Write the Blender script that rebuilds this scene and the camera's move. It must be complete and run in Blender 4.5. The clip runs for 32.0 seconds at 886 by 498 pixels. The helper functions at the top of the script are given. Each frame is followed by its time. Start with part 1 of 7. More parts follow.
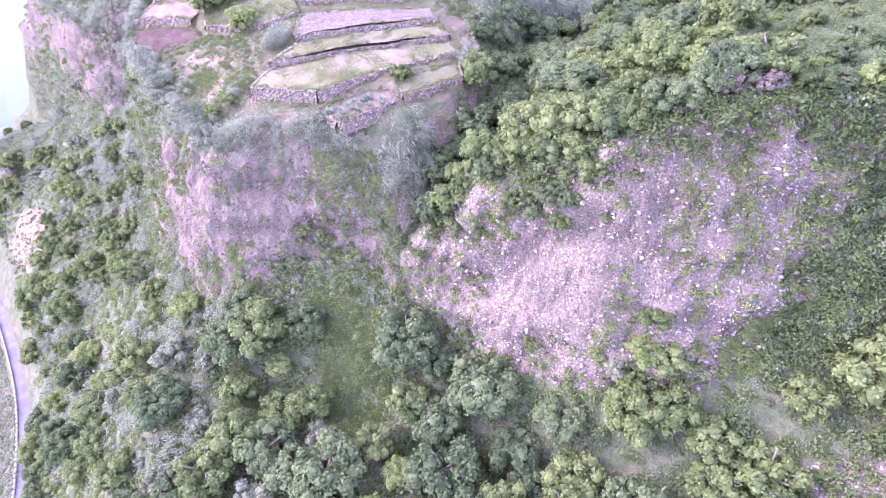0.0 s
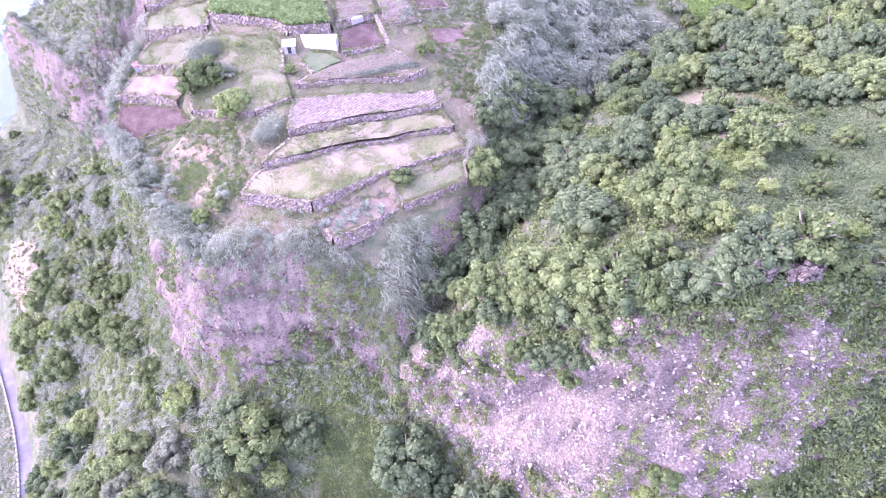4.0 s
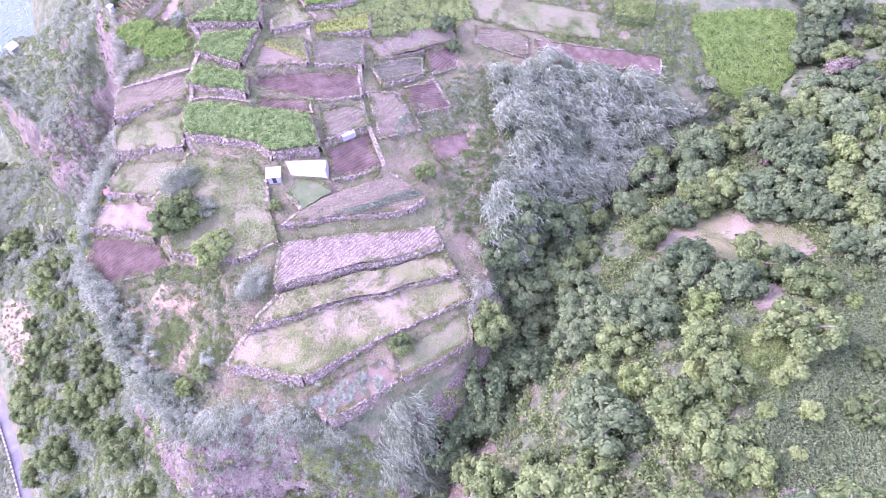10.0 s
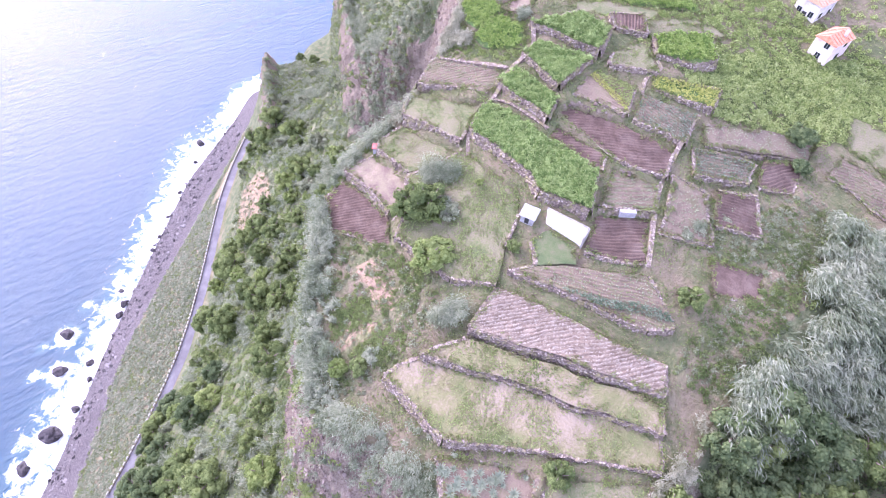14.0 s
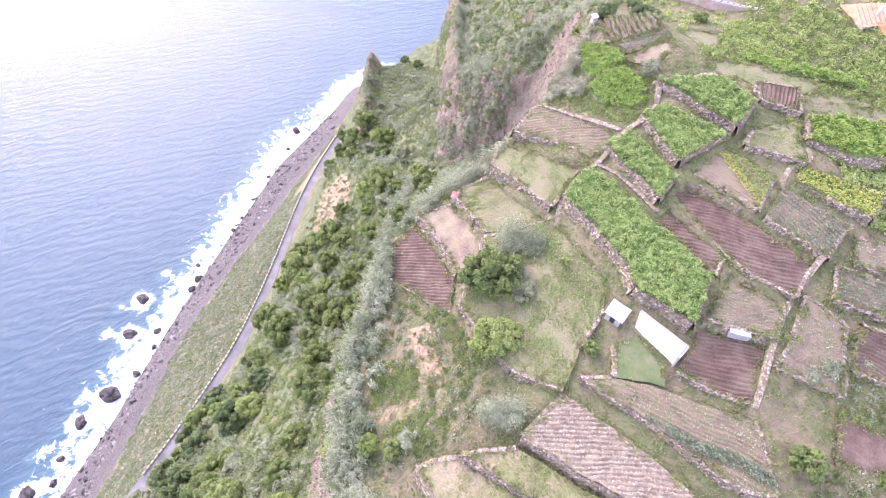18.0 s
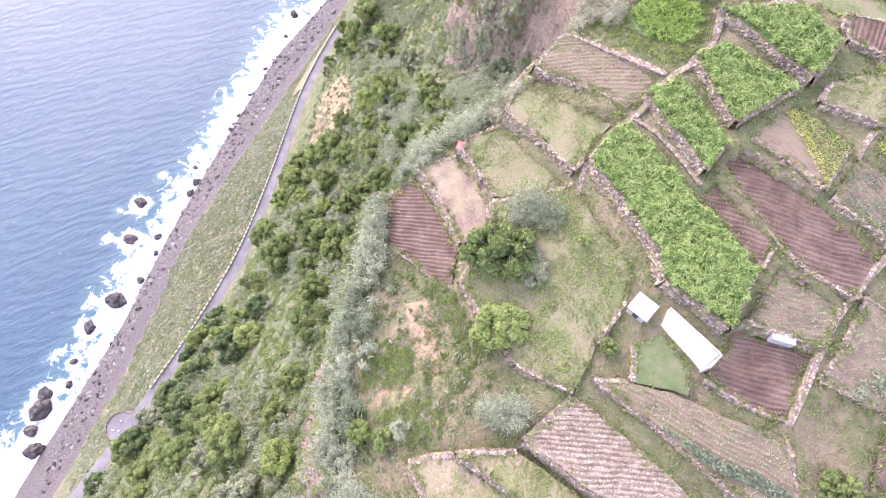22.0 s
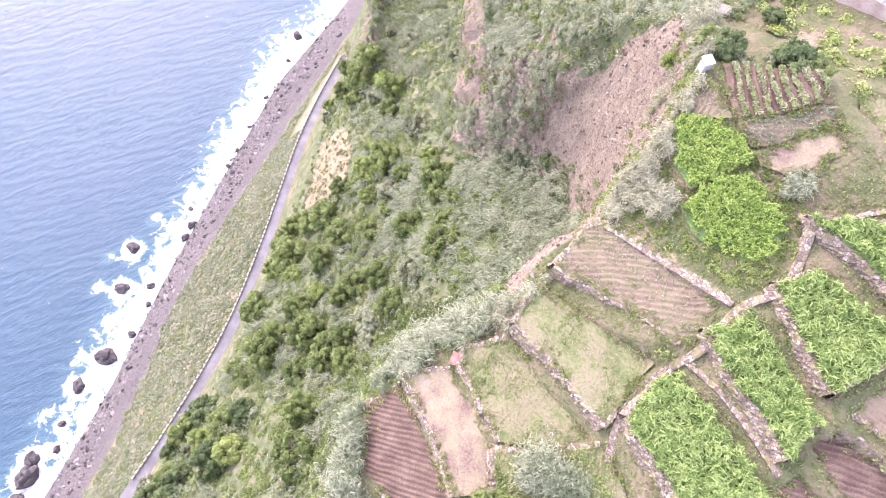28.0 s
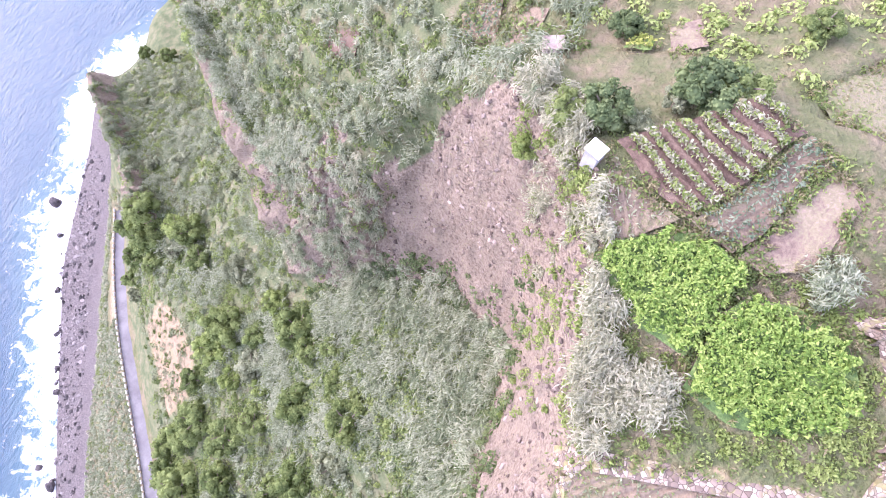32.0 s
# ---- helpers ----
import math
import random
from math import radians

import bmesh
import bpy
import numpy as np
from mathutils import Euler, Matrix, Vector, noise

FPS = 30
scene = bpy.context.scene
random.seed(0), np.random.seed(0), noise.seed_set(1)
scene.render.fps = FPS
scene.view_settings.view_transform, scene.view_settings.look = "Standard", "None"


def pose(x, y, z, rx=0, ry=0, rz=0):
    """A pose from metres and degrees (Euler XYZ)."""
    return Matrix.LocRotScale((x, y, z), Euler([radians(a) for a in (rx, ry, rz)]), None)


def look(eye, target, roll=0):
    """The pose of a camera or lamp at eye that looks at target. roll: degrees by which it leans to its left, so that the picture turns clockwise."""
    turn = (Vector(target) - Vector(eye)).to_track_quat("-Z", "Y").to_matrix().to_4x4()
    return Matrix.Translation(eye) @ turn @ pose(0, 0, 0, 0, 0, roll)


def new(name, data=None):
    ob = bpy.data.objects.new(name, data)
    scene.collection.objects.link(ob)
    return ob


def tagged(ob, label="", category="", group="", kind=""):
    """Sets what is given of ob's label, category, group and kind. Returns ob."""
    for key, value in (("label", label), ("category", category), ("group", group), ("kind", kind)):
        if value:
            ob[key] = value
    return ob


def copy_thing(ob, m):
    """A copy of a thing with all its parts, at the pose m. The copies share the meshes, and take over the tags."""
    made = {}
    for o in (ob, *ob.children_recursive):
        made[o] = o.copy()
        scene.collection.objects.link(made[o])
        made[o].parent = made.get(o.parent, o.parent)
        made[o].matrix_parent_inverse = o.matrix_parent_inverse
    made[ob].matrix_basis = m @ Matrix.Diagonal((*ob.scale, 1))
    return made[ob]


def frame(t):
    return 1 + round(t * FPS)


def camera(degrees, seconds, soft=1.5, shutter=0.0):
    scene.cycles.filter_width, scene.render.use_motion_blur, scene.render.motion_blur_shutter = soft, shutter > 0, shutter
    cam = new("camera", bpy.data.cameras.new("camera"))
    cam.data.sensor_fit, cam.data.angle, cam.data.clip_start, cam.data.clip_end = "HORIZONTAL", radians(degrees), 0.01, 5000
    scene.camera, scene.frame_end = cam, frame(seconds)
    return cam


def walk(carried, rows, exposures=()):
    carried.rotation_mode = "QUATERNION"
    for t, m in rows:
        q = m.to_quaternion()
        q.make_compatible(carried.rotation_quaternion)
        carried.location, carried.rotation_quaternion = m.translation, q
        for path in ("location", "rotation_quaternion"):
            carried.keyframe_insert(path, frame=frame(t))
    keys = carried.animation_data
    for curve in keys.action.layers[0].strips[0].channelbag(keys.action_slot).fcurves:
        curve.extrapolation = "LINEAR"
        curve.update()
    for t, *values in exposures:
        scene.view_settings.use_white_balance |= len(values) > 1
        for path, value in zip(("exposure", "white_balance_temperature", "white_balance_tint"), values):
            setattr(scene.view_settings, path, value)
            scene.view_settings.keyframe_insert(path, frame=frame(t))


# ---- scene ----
cam = camera(78.00, 32.0, soft=0.9)
# seconds, place, yaw, pitch, roll
ROWS = [
    (0.0, -0.00, -0.00, 213.05, 0.00, -43.34, -0.55),
    (0.5, 0.15, 3.02, 213.24, 0.07, -43.52, -0.56),
    (1.0, 0.24, 6.19, 213.84, 0.31, -43.81, -0.64),
    (1.5, 0.42, 9.48, 215.26, 0.68, -44.24, -0.74),
    (2.0, 0.44, 12.89, 217.54, 0.82, -44.82, -0.62),
    (2.5, 0.36, 16.52, 220.68, 0.66, -45.52, -0.46),
    (3.0, 0.24, 20.21, 224.55, 0.49, -46.40, -0.23),
    (3.5, 0.17, 24.06, 228.54, 0.38, -47.26, -0.16),
    (5.5, 0.03, 39.74, 243.43, 0.58, -50.44, -0.63),
    (6.0, 0.23, 43.52, 246.65, 0.88, -51.09, -0.94),
    (6.5, 0.57, 46.85, 249.16, 1.15, -51.60, -1.16),
    (7.0, 0.77, 49.87, 250.77, 1.40, -51.95, -1.44),
    (7.5, 0.70, 52.87, 251.46, 1.49, -52.29, -1.63),
    (8.0, 0.54, 55.81, 251.67, 1.45, -52.56, -1.64),
    (8.5, 0.24, 58.56, 251.44, 1.36, -52.72, -1.63),
    (9.0, 0.34, 61.45, 251.32, 1.39, -52.98, -1.64),
    (9.5, 0.68, 64.40, 251.44, 1.54, -53.30, -1.79),
    (10.0, 1.14, 67.38, 251.65, 1.77, -53.64, -1.93),
    (10.5, 1.57, 70.31, 251.84, 1.98, -53.93, -2.13),
    (11.0, 1.26, 72.99, 251.62, 1.91, -54.03, -1.87),
    (11.5, -1.10, 74.75, 250.62, 4.12, -53.53, -0.64),
    (12.0, -4.63, 75.79, 249.51, 9.87, -52.93, 1.16),
    (12.5, -8.34, 77.36, 247.78, 19.08, -52.67, 2.98),
    (13.0, -10.30, 79.40, 247.27, 26.23, -52.99, 3.31),
    (13.5, -11.16, 81.67, 247.19, 27.42, -53.20, 3.14),
    (14.0, -12.51, 83.42, 247.18, 33.52, -53.58, 3.06),
    (14.5, -13.59, 84.97, 246.62, 36.97, -53.59, 3.23),
    (15.0, -14.72, 86.49, 246.14, 40.46, -53.60, 3.17),
    (15.5, -15.90, 88.10, 245.70, 43.64, -53.61, 3.12),
    (17.5, -21.78, 95.82, 244.81, 46.31, -53.91, 2.08),
    (18.0, -23.33, 97.69, 244.62, 47.01, -54.04, 1.91),
    (18.5, -24.93, 99.62, 244.18, 47.27, -54.16, 1.74),
    (19.0, -26.28, 101.33, 242.79, 47.25, -60.47, 2.19),
    (19.5, -27.53, 102.99, 241.65, 47.42, -65.77, 2.48),
    (20.0, -29.26, 104.80, 241.19, 47.85, -65.91, 2.27),
    (20.5, -31.02, 106.53, 241.05, 48.13, -66.05, 2.04),
    (21.0, -32.88, 108.17, 240.99, 48.33, -66.20, 1.99),
    (21.5, -34.72, 109.83, 240.90, 48.57, -66.32, 1.77),
    (22.0, -36.56, 111.48, 240.83, 48.69, -66.47, 1.76),
    (22.5, -38.46, 113.28, 240.48, 49.02, -66.61, 1.51),
    (23.0, -40.26, 115.08, 240.16, 49.15, -66.77, 1.59),
    (23.5, -42.29, 116.87, 239.97, 49.40, -66.87, 1.34),
    (24.0, -44.37, 118.72, 239.88, 49.48, -67.10, 1.34),
    (24.5, -46.57, 120.68, 239.79, 49.74, -67.32, 1.02),
    (25.0, -48.74, 122.93, 239.45, 50.14, -67.55, 0.76),
    (25.5, -51.08, 125.29, 238.84, 50.72, -67.77, 0.32),
    (27.5, -61.92, 136.33, 236.58, 53.17, -68.58, -1.75),
    (28.0, -64.53, 139.17, 235.69, 53.72, -68.74, -2.27),
    (28.5, -67.15, 141.86, 234.39, 54.37, -68.73, -2.82),
    (29.0, -70.18, 144.66, 233.31, 55.05, -68.86, -3.53),
    (29.5, -73.25, 147.48, 232.15, 55.51, -69.00, -4.18),
    (30.0, -76.29, 150.50, 230.81, 56.00, -69.03, -4.75),
    (30.5, -79.23, 154.16, 229.07, 54.24, -69.22, -5.50),
    (31.0, -81.86, 158.89, 226.21, 46.92, -69.70, -5.93),
    (31.5, -83.32, 164.00, 222.04, 34.69, -70.03, -5.27),
    (32.0, -83.45, 168.29, 217.62, 22.77, -69.56, -3.97),
]
EXPOSURES = [(0, 3.72, 5600, 60), (6, 3.79, 5560, 62), (9, 3.62, 5560, 62), (11, 3.62, 5520, 60), (13, 3.3, 5800, 45), (15, 3.38, 6050, 40), (20, 3.41, 6700, 31), (24, 3.4, 6700, 31), (29, 3.63, 6800, 33), (31, 3.65, 6700, 33), (32, 3.47, 6250, 35)]
walk(cam, [(t, pose(x, y, z, 90 + pitch, 0, yaw) @ pose(0, 0, 0, 0, 0, roll)) for t, x, y, z, yaw, pitch, roll in ROWS], EXPOSURES)

# ---- world, sun and exposure ----
world = bpy.data.worlds.new("sky")
scene.world = world
world.use_nodes = True
wt = world.node_tree
sky = wt.nodes.new("ShaderNodeTexSky")
sky.sky_type = "NISHITA"
sky.sun_disc = False
SUN_EL, SUN_AZ = 34.0, -84.0          # degrees above the horizon, and from north towards east
sky.sun_elevation, sky.sun_rotation = radians(SUN_EL), radians(SUN_AZ)
sky.dust_density, sky.air_density, sky.ozone_density = 0.8, 1.0, 2.0
cloud = wt.nodes.new("ShaderNodeMix")       # thin bright overcast over the blue
cloud.data_type = "RGBA"
cloud.inputs[0].default_value = 0.6
cloud.inputs[7].default_value = (1.75, 1.75, 1.8, 1)
wt.links.new(sky.outputs[0], cloud.inputs[6])
wt.links.new(cloud.outputs[2], wt.nodes["Background"].inputs[0])
wt.nodes["Background"].inputs[1].default_value = 0.15
sun = new("sun", bpy.data.lights.new("sun", "SUN"))
sun.data.energy, sun.data.angle, sun.data.color = 0.55, radians(32), (1.0, 0.95, 0.88)
sa, se = radians(SUN_AZ), radians(SUN_EL)
sun.matrix_world = look((math.sin(sa) * math.cos(se) * 500, math.cos(sa) * math.cos(se) * 500, math.sin(se) * 500), (0, 0, 0))


# ---- numpy helpers ----
def lattice(ix, iy, iz, seed):
    h = (ix * 374761393 + iy * 668265263 + iz * 2147483647 + seed * 1274126177) & 0xFFFFFFFF
    h = ((h ^ (h >> 13)) * 1274126177) & 0xFFFFFFFF
    return ((h ^ (h >> 16)) & 0xFFFF) / 65535.0


def value_noise(x, y, z=None, seed=0):
    """Smooth noise between -1 and 1."""
    x, y = np.asarray(x, float), np.asarray(y, float)
    z = np.zeros_like(x) if z is None else np.asarray(z, float)
    fx, fy, fz = np.floor(x), np.floor(y), np.floor(z)
    ix, iy, iz = fx.astype(np.int64), fy.astype(np.int64), fz.astype(np.int64)
    u, v, w = x - fx, y - fy, z - fz
    u, v, w = (q * q * (3 - 2 * q) for q in (u, v, w))
    out = 0
    for a in (0, 1):
        for b in (0, 1):
            for c in (0, 1):
                out = out + lattice(ix + a, iy + b, iz + c, seed) * (u if a else 1 - u) * (v if b else 1 - v) * (w if c else 1 - w)
    return out * 2 - 1


def fractal(x, y, z=None, octaves=4, seed=0):
    out, amp, f = 0, 1.0, 1.0
    for k in range(octaves):
        out = out + amp * value_noise(np.asarray(x) * f, np.asarray(y) * f, None if z is None else np.asarray(z) * f, seed + k)
        amp, f = amp * 0.5, f * 2.03
    return out


def inside(x, y, poly):
    x, y = np.asarray(x, float), np.asarray(y, float)
    hit = np.zeros(x.shape, bool)
    n = len(poly)
    for i in range(n):
        (ax, ay), (bx, by) = poly[i][:2], poly[(i + 1) % n][:2]
        c = (ay > y) != (by > y)
        with np.errstate(divide="ignore", invalid="ignore"):
            xx = (bx - ax) * (y - ay) / (by - ay + 1e-12) + ax
        hit ^= c & (x < xx)
    return hit


def line_near(x, y, line):
    """Distance to a polyline and its height at the nearest place."""
    best, height = np.full(np.shape(x), 1e9), np.zeros(np.shape(x))
    for a, b in zip(line[:-1], line[1:]):
        dx, dy = b[0] - a[0], b[1] - a[1]
        s = np.clip(((x - a[0]) * dx + (y - a[1]) * dy) / (dx * dx + dy * dy), 0, 1)
        d = np.hypot(x - a[0] - s * dx, y - a[1] - s * dy)
        near = d < best
        best = np.where(near, d, best)
        if len(a) > 2:
            height = np.where(near, a[2] + s * (b[2] - a[2]), height)
    return best, height


def mesh_np(name, verts, faces, mats, smooth=False, face_mat=None):
    """A mesh from arrays: verts (n, 3) and faces (m, 3 or 4)."""
    verts, faces = np.asarray(verts, np.float32), np.asarray(faces, np.int32)
    me = bpy.data.meshes.new(name)
    me.vertices.add(len(verts))
    me.vertices.foreach_set("co", verts.ravel())
    k = faces.shape[1]
    me.loops.add(faces.size)
    me.loops.foreach_set("vertex_index", faces.ravel())
    me.polygons.add(len(faces))
    me.polygons.foreach_set("loop_start", np.arange(len(faces), dtype=np.int32) * k)
    me.polygons.foreach_set("loop_total", np.full(len(faces), k, np.int32))
    if face_mat is not None:
        me.polygons.foreach_set("material_index", np.asarray(face_mat, np.int32))
    me.polygons.foreach_set("use_smooth", np.full(len(faces), smooth, bool))
    for m in (mats if isinstance(mats, (list, tuple)) else [mats]):
        me.materials.append(m)
    me.update(calc_edges=True)
    me.validate()
    return me


def part(name, bm, material, parent=None, label="", smooth=False):
    """Links a bmesh as one mesh object under a thing or a part."""
    me = bpy.data.meshes.new(name)
    bm.to_mesh(me)
    bm.free()
    me.materials.append(material)
    if smooth:
        me.polygons.foreach_set("use_smooth", [True] * len(me.polygons))
    ob = new(name, me)
    ob.parent = parent
    return tagged(ob, label)


def empty(name, m=None):
    ob = new(name)
    ob.empty_display_size = 0.3
    if m is not None:
        ob.matrix_world = m
    return ob


def box(bm, x0, x1, y0, y1, z0, z1, bevel=0.0, m=None):
    vs = [bm.verts.new((x, y, z)) for z in (z0, z1) for y in (y0, y1) for x in (x0, x1)]
    fs = [bm.faces.new([vs[i] for i in f]) for f in ((0, 2, 3, 1), (4, 5, 7, 6), (0, 1, 5, 4), (2, 6, 7, 3), (0, 4, 6, 2), (1, 3, 7, 5))]
    if m is not None:
        bmesh.ops.transform(bm, matrix=m, verts=vs)
    if bevel:
        bmesh.ops.bevel(bm, geom=list({e for f in fs for e in f.edges}), offset=bevel, segments=1, affect="EDGES")
    return vs


# ---- materials ----
def material(name, stops, scale=1.0, rough=0.9, bump=0.3, fine=12.0, leaf=False, island=0.0, obj=0.0, metal=0.0, coords="Object", detail_mix=0.35, spread=0.0):
    """A material whose colour runs over stops by coarse and fine noise, with relief."""
    m = bpy.data.materials.new(name)
    m.use_nodes = True
    nt = m.node_tree
    N, L = nt.nodes, nt.links
    b = N["Principled BSDF"]
    geo = N.new("ShaderNodeNewGeometry")
    pos = geo.outputs["Position"]
    if coords == "Object":
        tc = N.new("ShaderNodeTexCoord")
        pos = tc.outputs["Object"]
    n1 = N.new("ShaderNodeTexNoise")
    n1.inputs["Scale"].default_value, n1.inputs["Detail"].default_value, n1.inputs["Roughness"].default_value = 1 / scale, 5.0, 0.62
    L.new(pos, n1.inputs["Vector"])
    n2 = N.new("ShaderNodeTexNoise")
    n2.inputs["Scale"].default_value, n2.inputs["Detail"].default_value, n2.inputs["Roughness"].default_value = fine / scale, 3.0, 0.7
    L.new(pos, n2.inputs["Vector"])
    mix = N.new("ShaderNodeMath")
    mix.operation = "MULTIPLY_ADD"
    sub = N.new("ShaderNodeMath")
    sub.operation = "SUBTRACT"
    L.new(n2.outputs["Fac"], sub.inputs[0])
    sub.inputs[1].default_value = 0.5
    L.new(sub.outputs[0], mix.inputs[0])
    mix.inputs[1].default_value = detail_mix * 2
    L.new(n1.outputs["Fac"], mix.inputs[2])
    fac = mix.outputs[0]
    for amount, source in ((island, geo.outputs["Random Per Island"]), (obj, None)):
        if not amount:
            continue
        if source is None:
            source = N.new("ShaderNodeObjectInfo").outputs["Random"]
        s2 = N.new("ShaderNodeMath")
        s2.operation = "SUBTRACT"
        L.new(source, s2.inputs[0])
        s2.inputs[1].default_value = 0.5
        a2 = N.new("ShaderNodeMath")
        a2.operation = "MULTIPLY_ADD"
        L.new(s2.outputs[0], a2.inputs[0])
        a2.inputs[1].default_value = amount
        L.new(fac, a2.inputs[2])
        fac = a2.outputs[0]
    ramp = N.new("ShaderNodeValToRGB")
    cr = ramp.color_ramp
    while len(cr.elements) < len(stops):
        cr.elements.new(0.5)
    for i, c in enumerate(stops):
        cr.elements[i].position = 0.32 + 0.36 * i / max(1, len(stops) - 1)
        cr.elements[i].color = (*c, 1)
    L.new(fac, ramp.inputs[0])
    L.new(ramp.outputs[0], b.inputs["Base Color"])
    b.inputs["Roughness"].default_value = rough
    b.inputs["Metallic"].default_value = metal
    b.inputs["Specular IOR Level"].default_value = 0.12 if leaf else 0.25 if rough > 0.6 else 0.5
    if bump:
        bp = N.new("ShaderNodeBump")
        bp.inputs["Strength"].default_value = min(1.0, bump)
        bp.inputs["Distance"].default_value = 0.1 * scale
        L.new(n2.outputs["Fac"], bp.inputs["Height"])
        L.new(bp.outputs[0], b.inputs["Normal"])
    if leaf:
        tr = N.new("ShaderNodeBsdfTranslucent")
        L.new(ramp.outputs[0], tr.inputs["Color"])
        ms = N.new("ShaderNodeMixShader")
        ms.inputs[0].default_value = 0.42
        L.new(b.outputs[0], ms.inputs[1])
        L.new(tr.outputs[0], ms.inputs[2])
        L.new(ms.outputs[0], N["Material Output"].inputs["Surface"])
    return m


def stone_material():
    """Dry-laid basalt: stones of their own shade, dark joints, lichen and dry grass in patches."""
    m = bpy.data.materials.new("dry_stone")
    m.use_nodes = True
    N, L = m.node_tree.nodes, m.node_tree.links
    b = N["Principled BSDF"]
    pos = N.new("ShaderNodeNewGeometry").outputs["Position"]
    cell = N.new("ShaderNodeTexVoronoi")
    cell.inputs["Scale"].default_value = 2.6
    L.new(pos, cell.inputs["Vector"])
    edge = N.new("ShaderNodeTexVoronoi")
    edge.feature = "DISTANCE_TO_EDGE"
    edge.inputs["Scale"].default_value = 2.6
    L.new(pos, edge.inputs["Vector"])
    grey = N.new("ShaderNodeSeparateColor")
    L.new(cell.outputs["Color"], grey.inputs[0])

    def ramp(source, stops):
        r = N.new("ShaderNodeValToRGB")
        while len(r.color_ramp.elements) < len(stops):
            r.color_ramp.elements.new(0.5)
        for e, (p, c) in zip(r.color_ramp.elements, stops):
            e.position, e.color = p, (*c, 1)
        L.new(source, r.inputs[0])
        return r.outputs[0]

    def mixed(f, a, c):
        n = N.new("ShaderNodeMix")
        n.data_type = "RGBA"
        L.new(f, n.inputs[0])
        L.new(a, n.inputs[6])
        L.new(c, n.inputs[7])
        return n.outputs[2]

    shade = ramp(grey.outputs[0], [(0.0, (0.13, 0.098, 0.08)), (0.35, (0.2, 0.155, 0.127)), (0.7, (0.27, 0.215, 0.178)), (1.0, (0.4, 0.335, 0.285))])
    joint = ramp(edge.outputs["Distance"], [(0.0, (0.0, 0.0, 0.0)), (0.09, (1.0, 1.0, 1.0))])
    dark = ramp(grey.outputs[1], [(0.0, (0.05, 0.04, 0.033)), (1.0, (0.09, 0.072, 0.058))])
    col = mixed(joint, dark, shade)
    moss = N.new("ShaderNodeTexNoise")
    moss.inputs["Scale"].default_value, moss.inputs["Detail"].default_value, moss.inputs["Roughness"].default_value = 0.9, 6.0, 0.7
    L.new(pos, moss.inputs["Vector"])
    grown = ramp(moss.outputs["Fac"], [(0.5, (0.0, 0.0, 0.0)), (0.62, (0.85, 0.85, 0.85))])
    col = mixed(grown, col, ramp(grey.outputs[2], [(0.0, (0.15, 0.145, 0.065)), (1.0, (0.27, 0.235, 0.11))]))
    L.new(col, b.inputs["Base Color"])
    b.inputs["Roughness"].default_value = 0.93
    b.inputs["Specular IOR Level"].default_value = 0.2
    bp = N.new("ShaderNodeBump")
    bp.inputs["Strength"].default_value, bp.inputs["Distance"].default_value = 0.8, 0.12
    L.new(edge.outputs["Distance"], bp.inputs["Height"])
    L.new(bp.outputs[0], b.inputs["Normal"])
    return m


M_SOIL = material("dark_tilled_soil", [(0.092, 0.06, 0.047), (0.14, 0.094, 0.073), (0.19, 0.135, 0.106)], 2.5, 0.95, 0.6)
M_SOIL_RED = material("dry_red_soil", [(0.14, 0.10, 0.08), (0.20, 0.148, 0.115), (0.22, 0.19, 0.12), (0.28, 0.21, 0.165)], 3.0, 0.95, 0.6)
M_SOIL_PALE = material("pale_dry_soil", [(0.145, 0.108, 0.08), (0.215, 0.165, 0.12), (0.155, 0.14, 0.08)], 3.0, 0.95, 0.6)
M_STRAW = material("straw_mulch", [(0.16, 0.118, 0.086), (0.26, 0.20, 0.148), (0.36, 0.295, 0.225)], 1.0, 0.95, 0.7, 9)
M_GRASS = material("short_grass", [(0.102, 0.128, 0.053), (0.14, 0.154, 0.069), (0.172, 0.165, 0.088), (0.21, 0.176, 0.122), (0.135, 0.15, 0.068)], 6.0, 0.95, 0.5, 16)
M_TERRACE = material("worn_terrace_grass", [(0.125, 0.142, 0.06), (0.165, 0.168, 0.076), (0.20, 0.178, 0.098), (0.255, 0.207, 0.145), (0.275, 0.225, 0.165)], 9.0, 0.95, 0.5, 22, detail_mix=0.22)
M_LAWN = material("dark_short_lawn", [(0.07, 0.098, 0.042), (0.10, 0.13, 0.055), (0.15, 0.14, 0.085)], 3.0, 0.95, 0.4, 14)
M_GRASS_GREEN = material("lush_grass", [(0.067, 0.114, 0.038), (0.114, 0.180, 0.057), (0.190, 0.247, 0.085)], 4.0, 0.95, 0.5, 16)
M_STONE = stone_material()
M_WHITE = material("whitewashed_plaster", [(0.38, 0.35, 0.33), (0.50, 0.475, 0.455), (0.58, 0.565, 0.55)], 1.5, 0.8, 0.2)
M_CONCRETE = material("grey_concrete", [(0.22, 0.20, 0.19), (0.29, 0.27, 0.25), (0.36, 0.33, 0.31)], 1.5, 0.9, 0.3)
M_ASPHALT = material("worn_asphalt", [(0.13, 0.12, 0.125), (0.17, 0.16, 0.165), (0.22, 0.21, 0.21)], 6.0, 0.9, 0.2, 30)
M_BASALT = material("wet_basalt", [(0.035, 0.03, 0.032), (0.07, 0.06, 0.062), (0.13, 0.11, 0.11)], 2.0, 0.7, 0.9, 5)
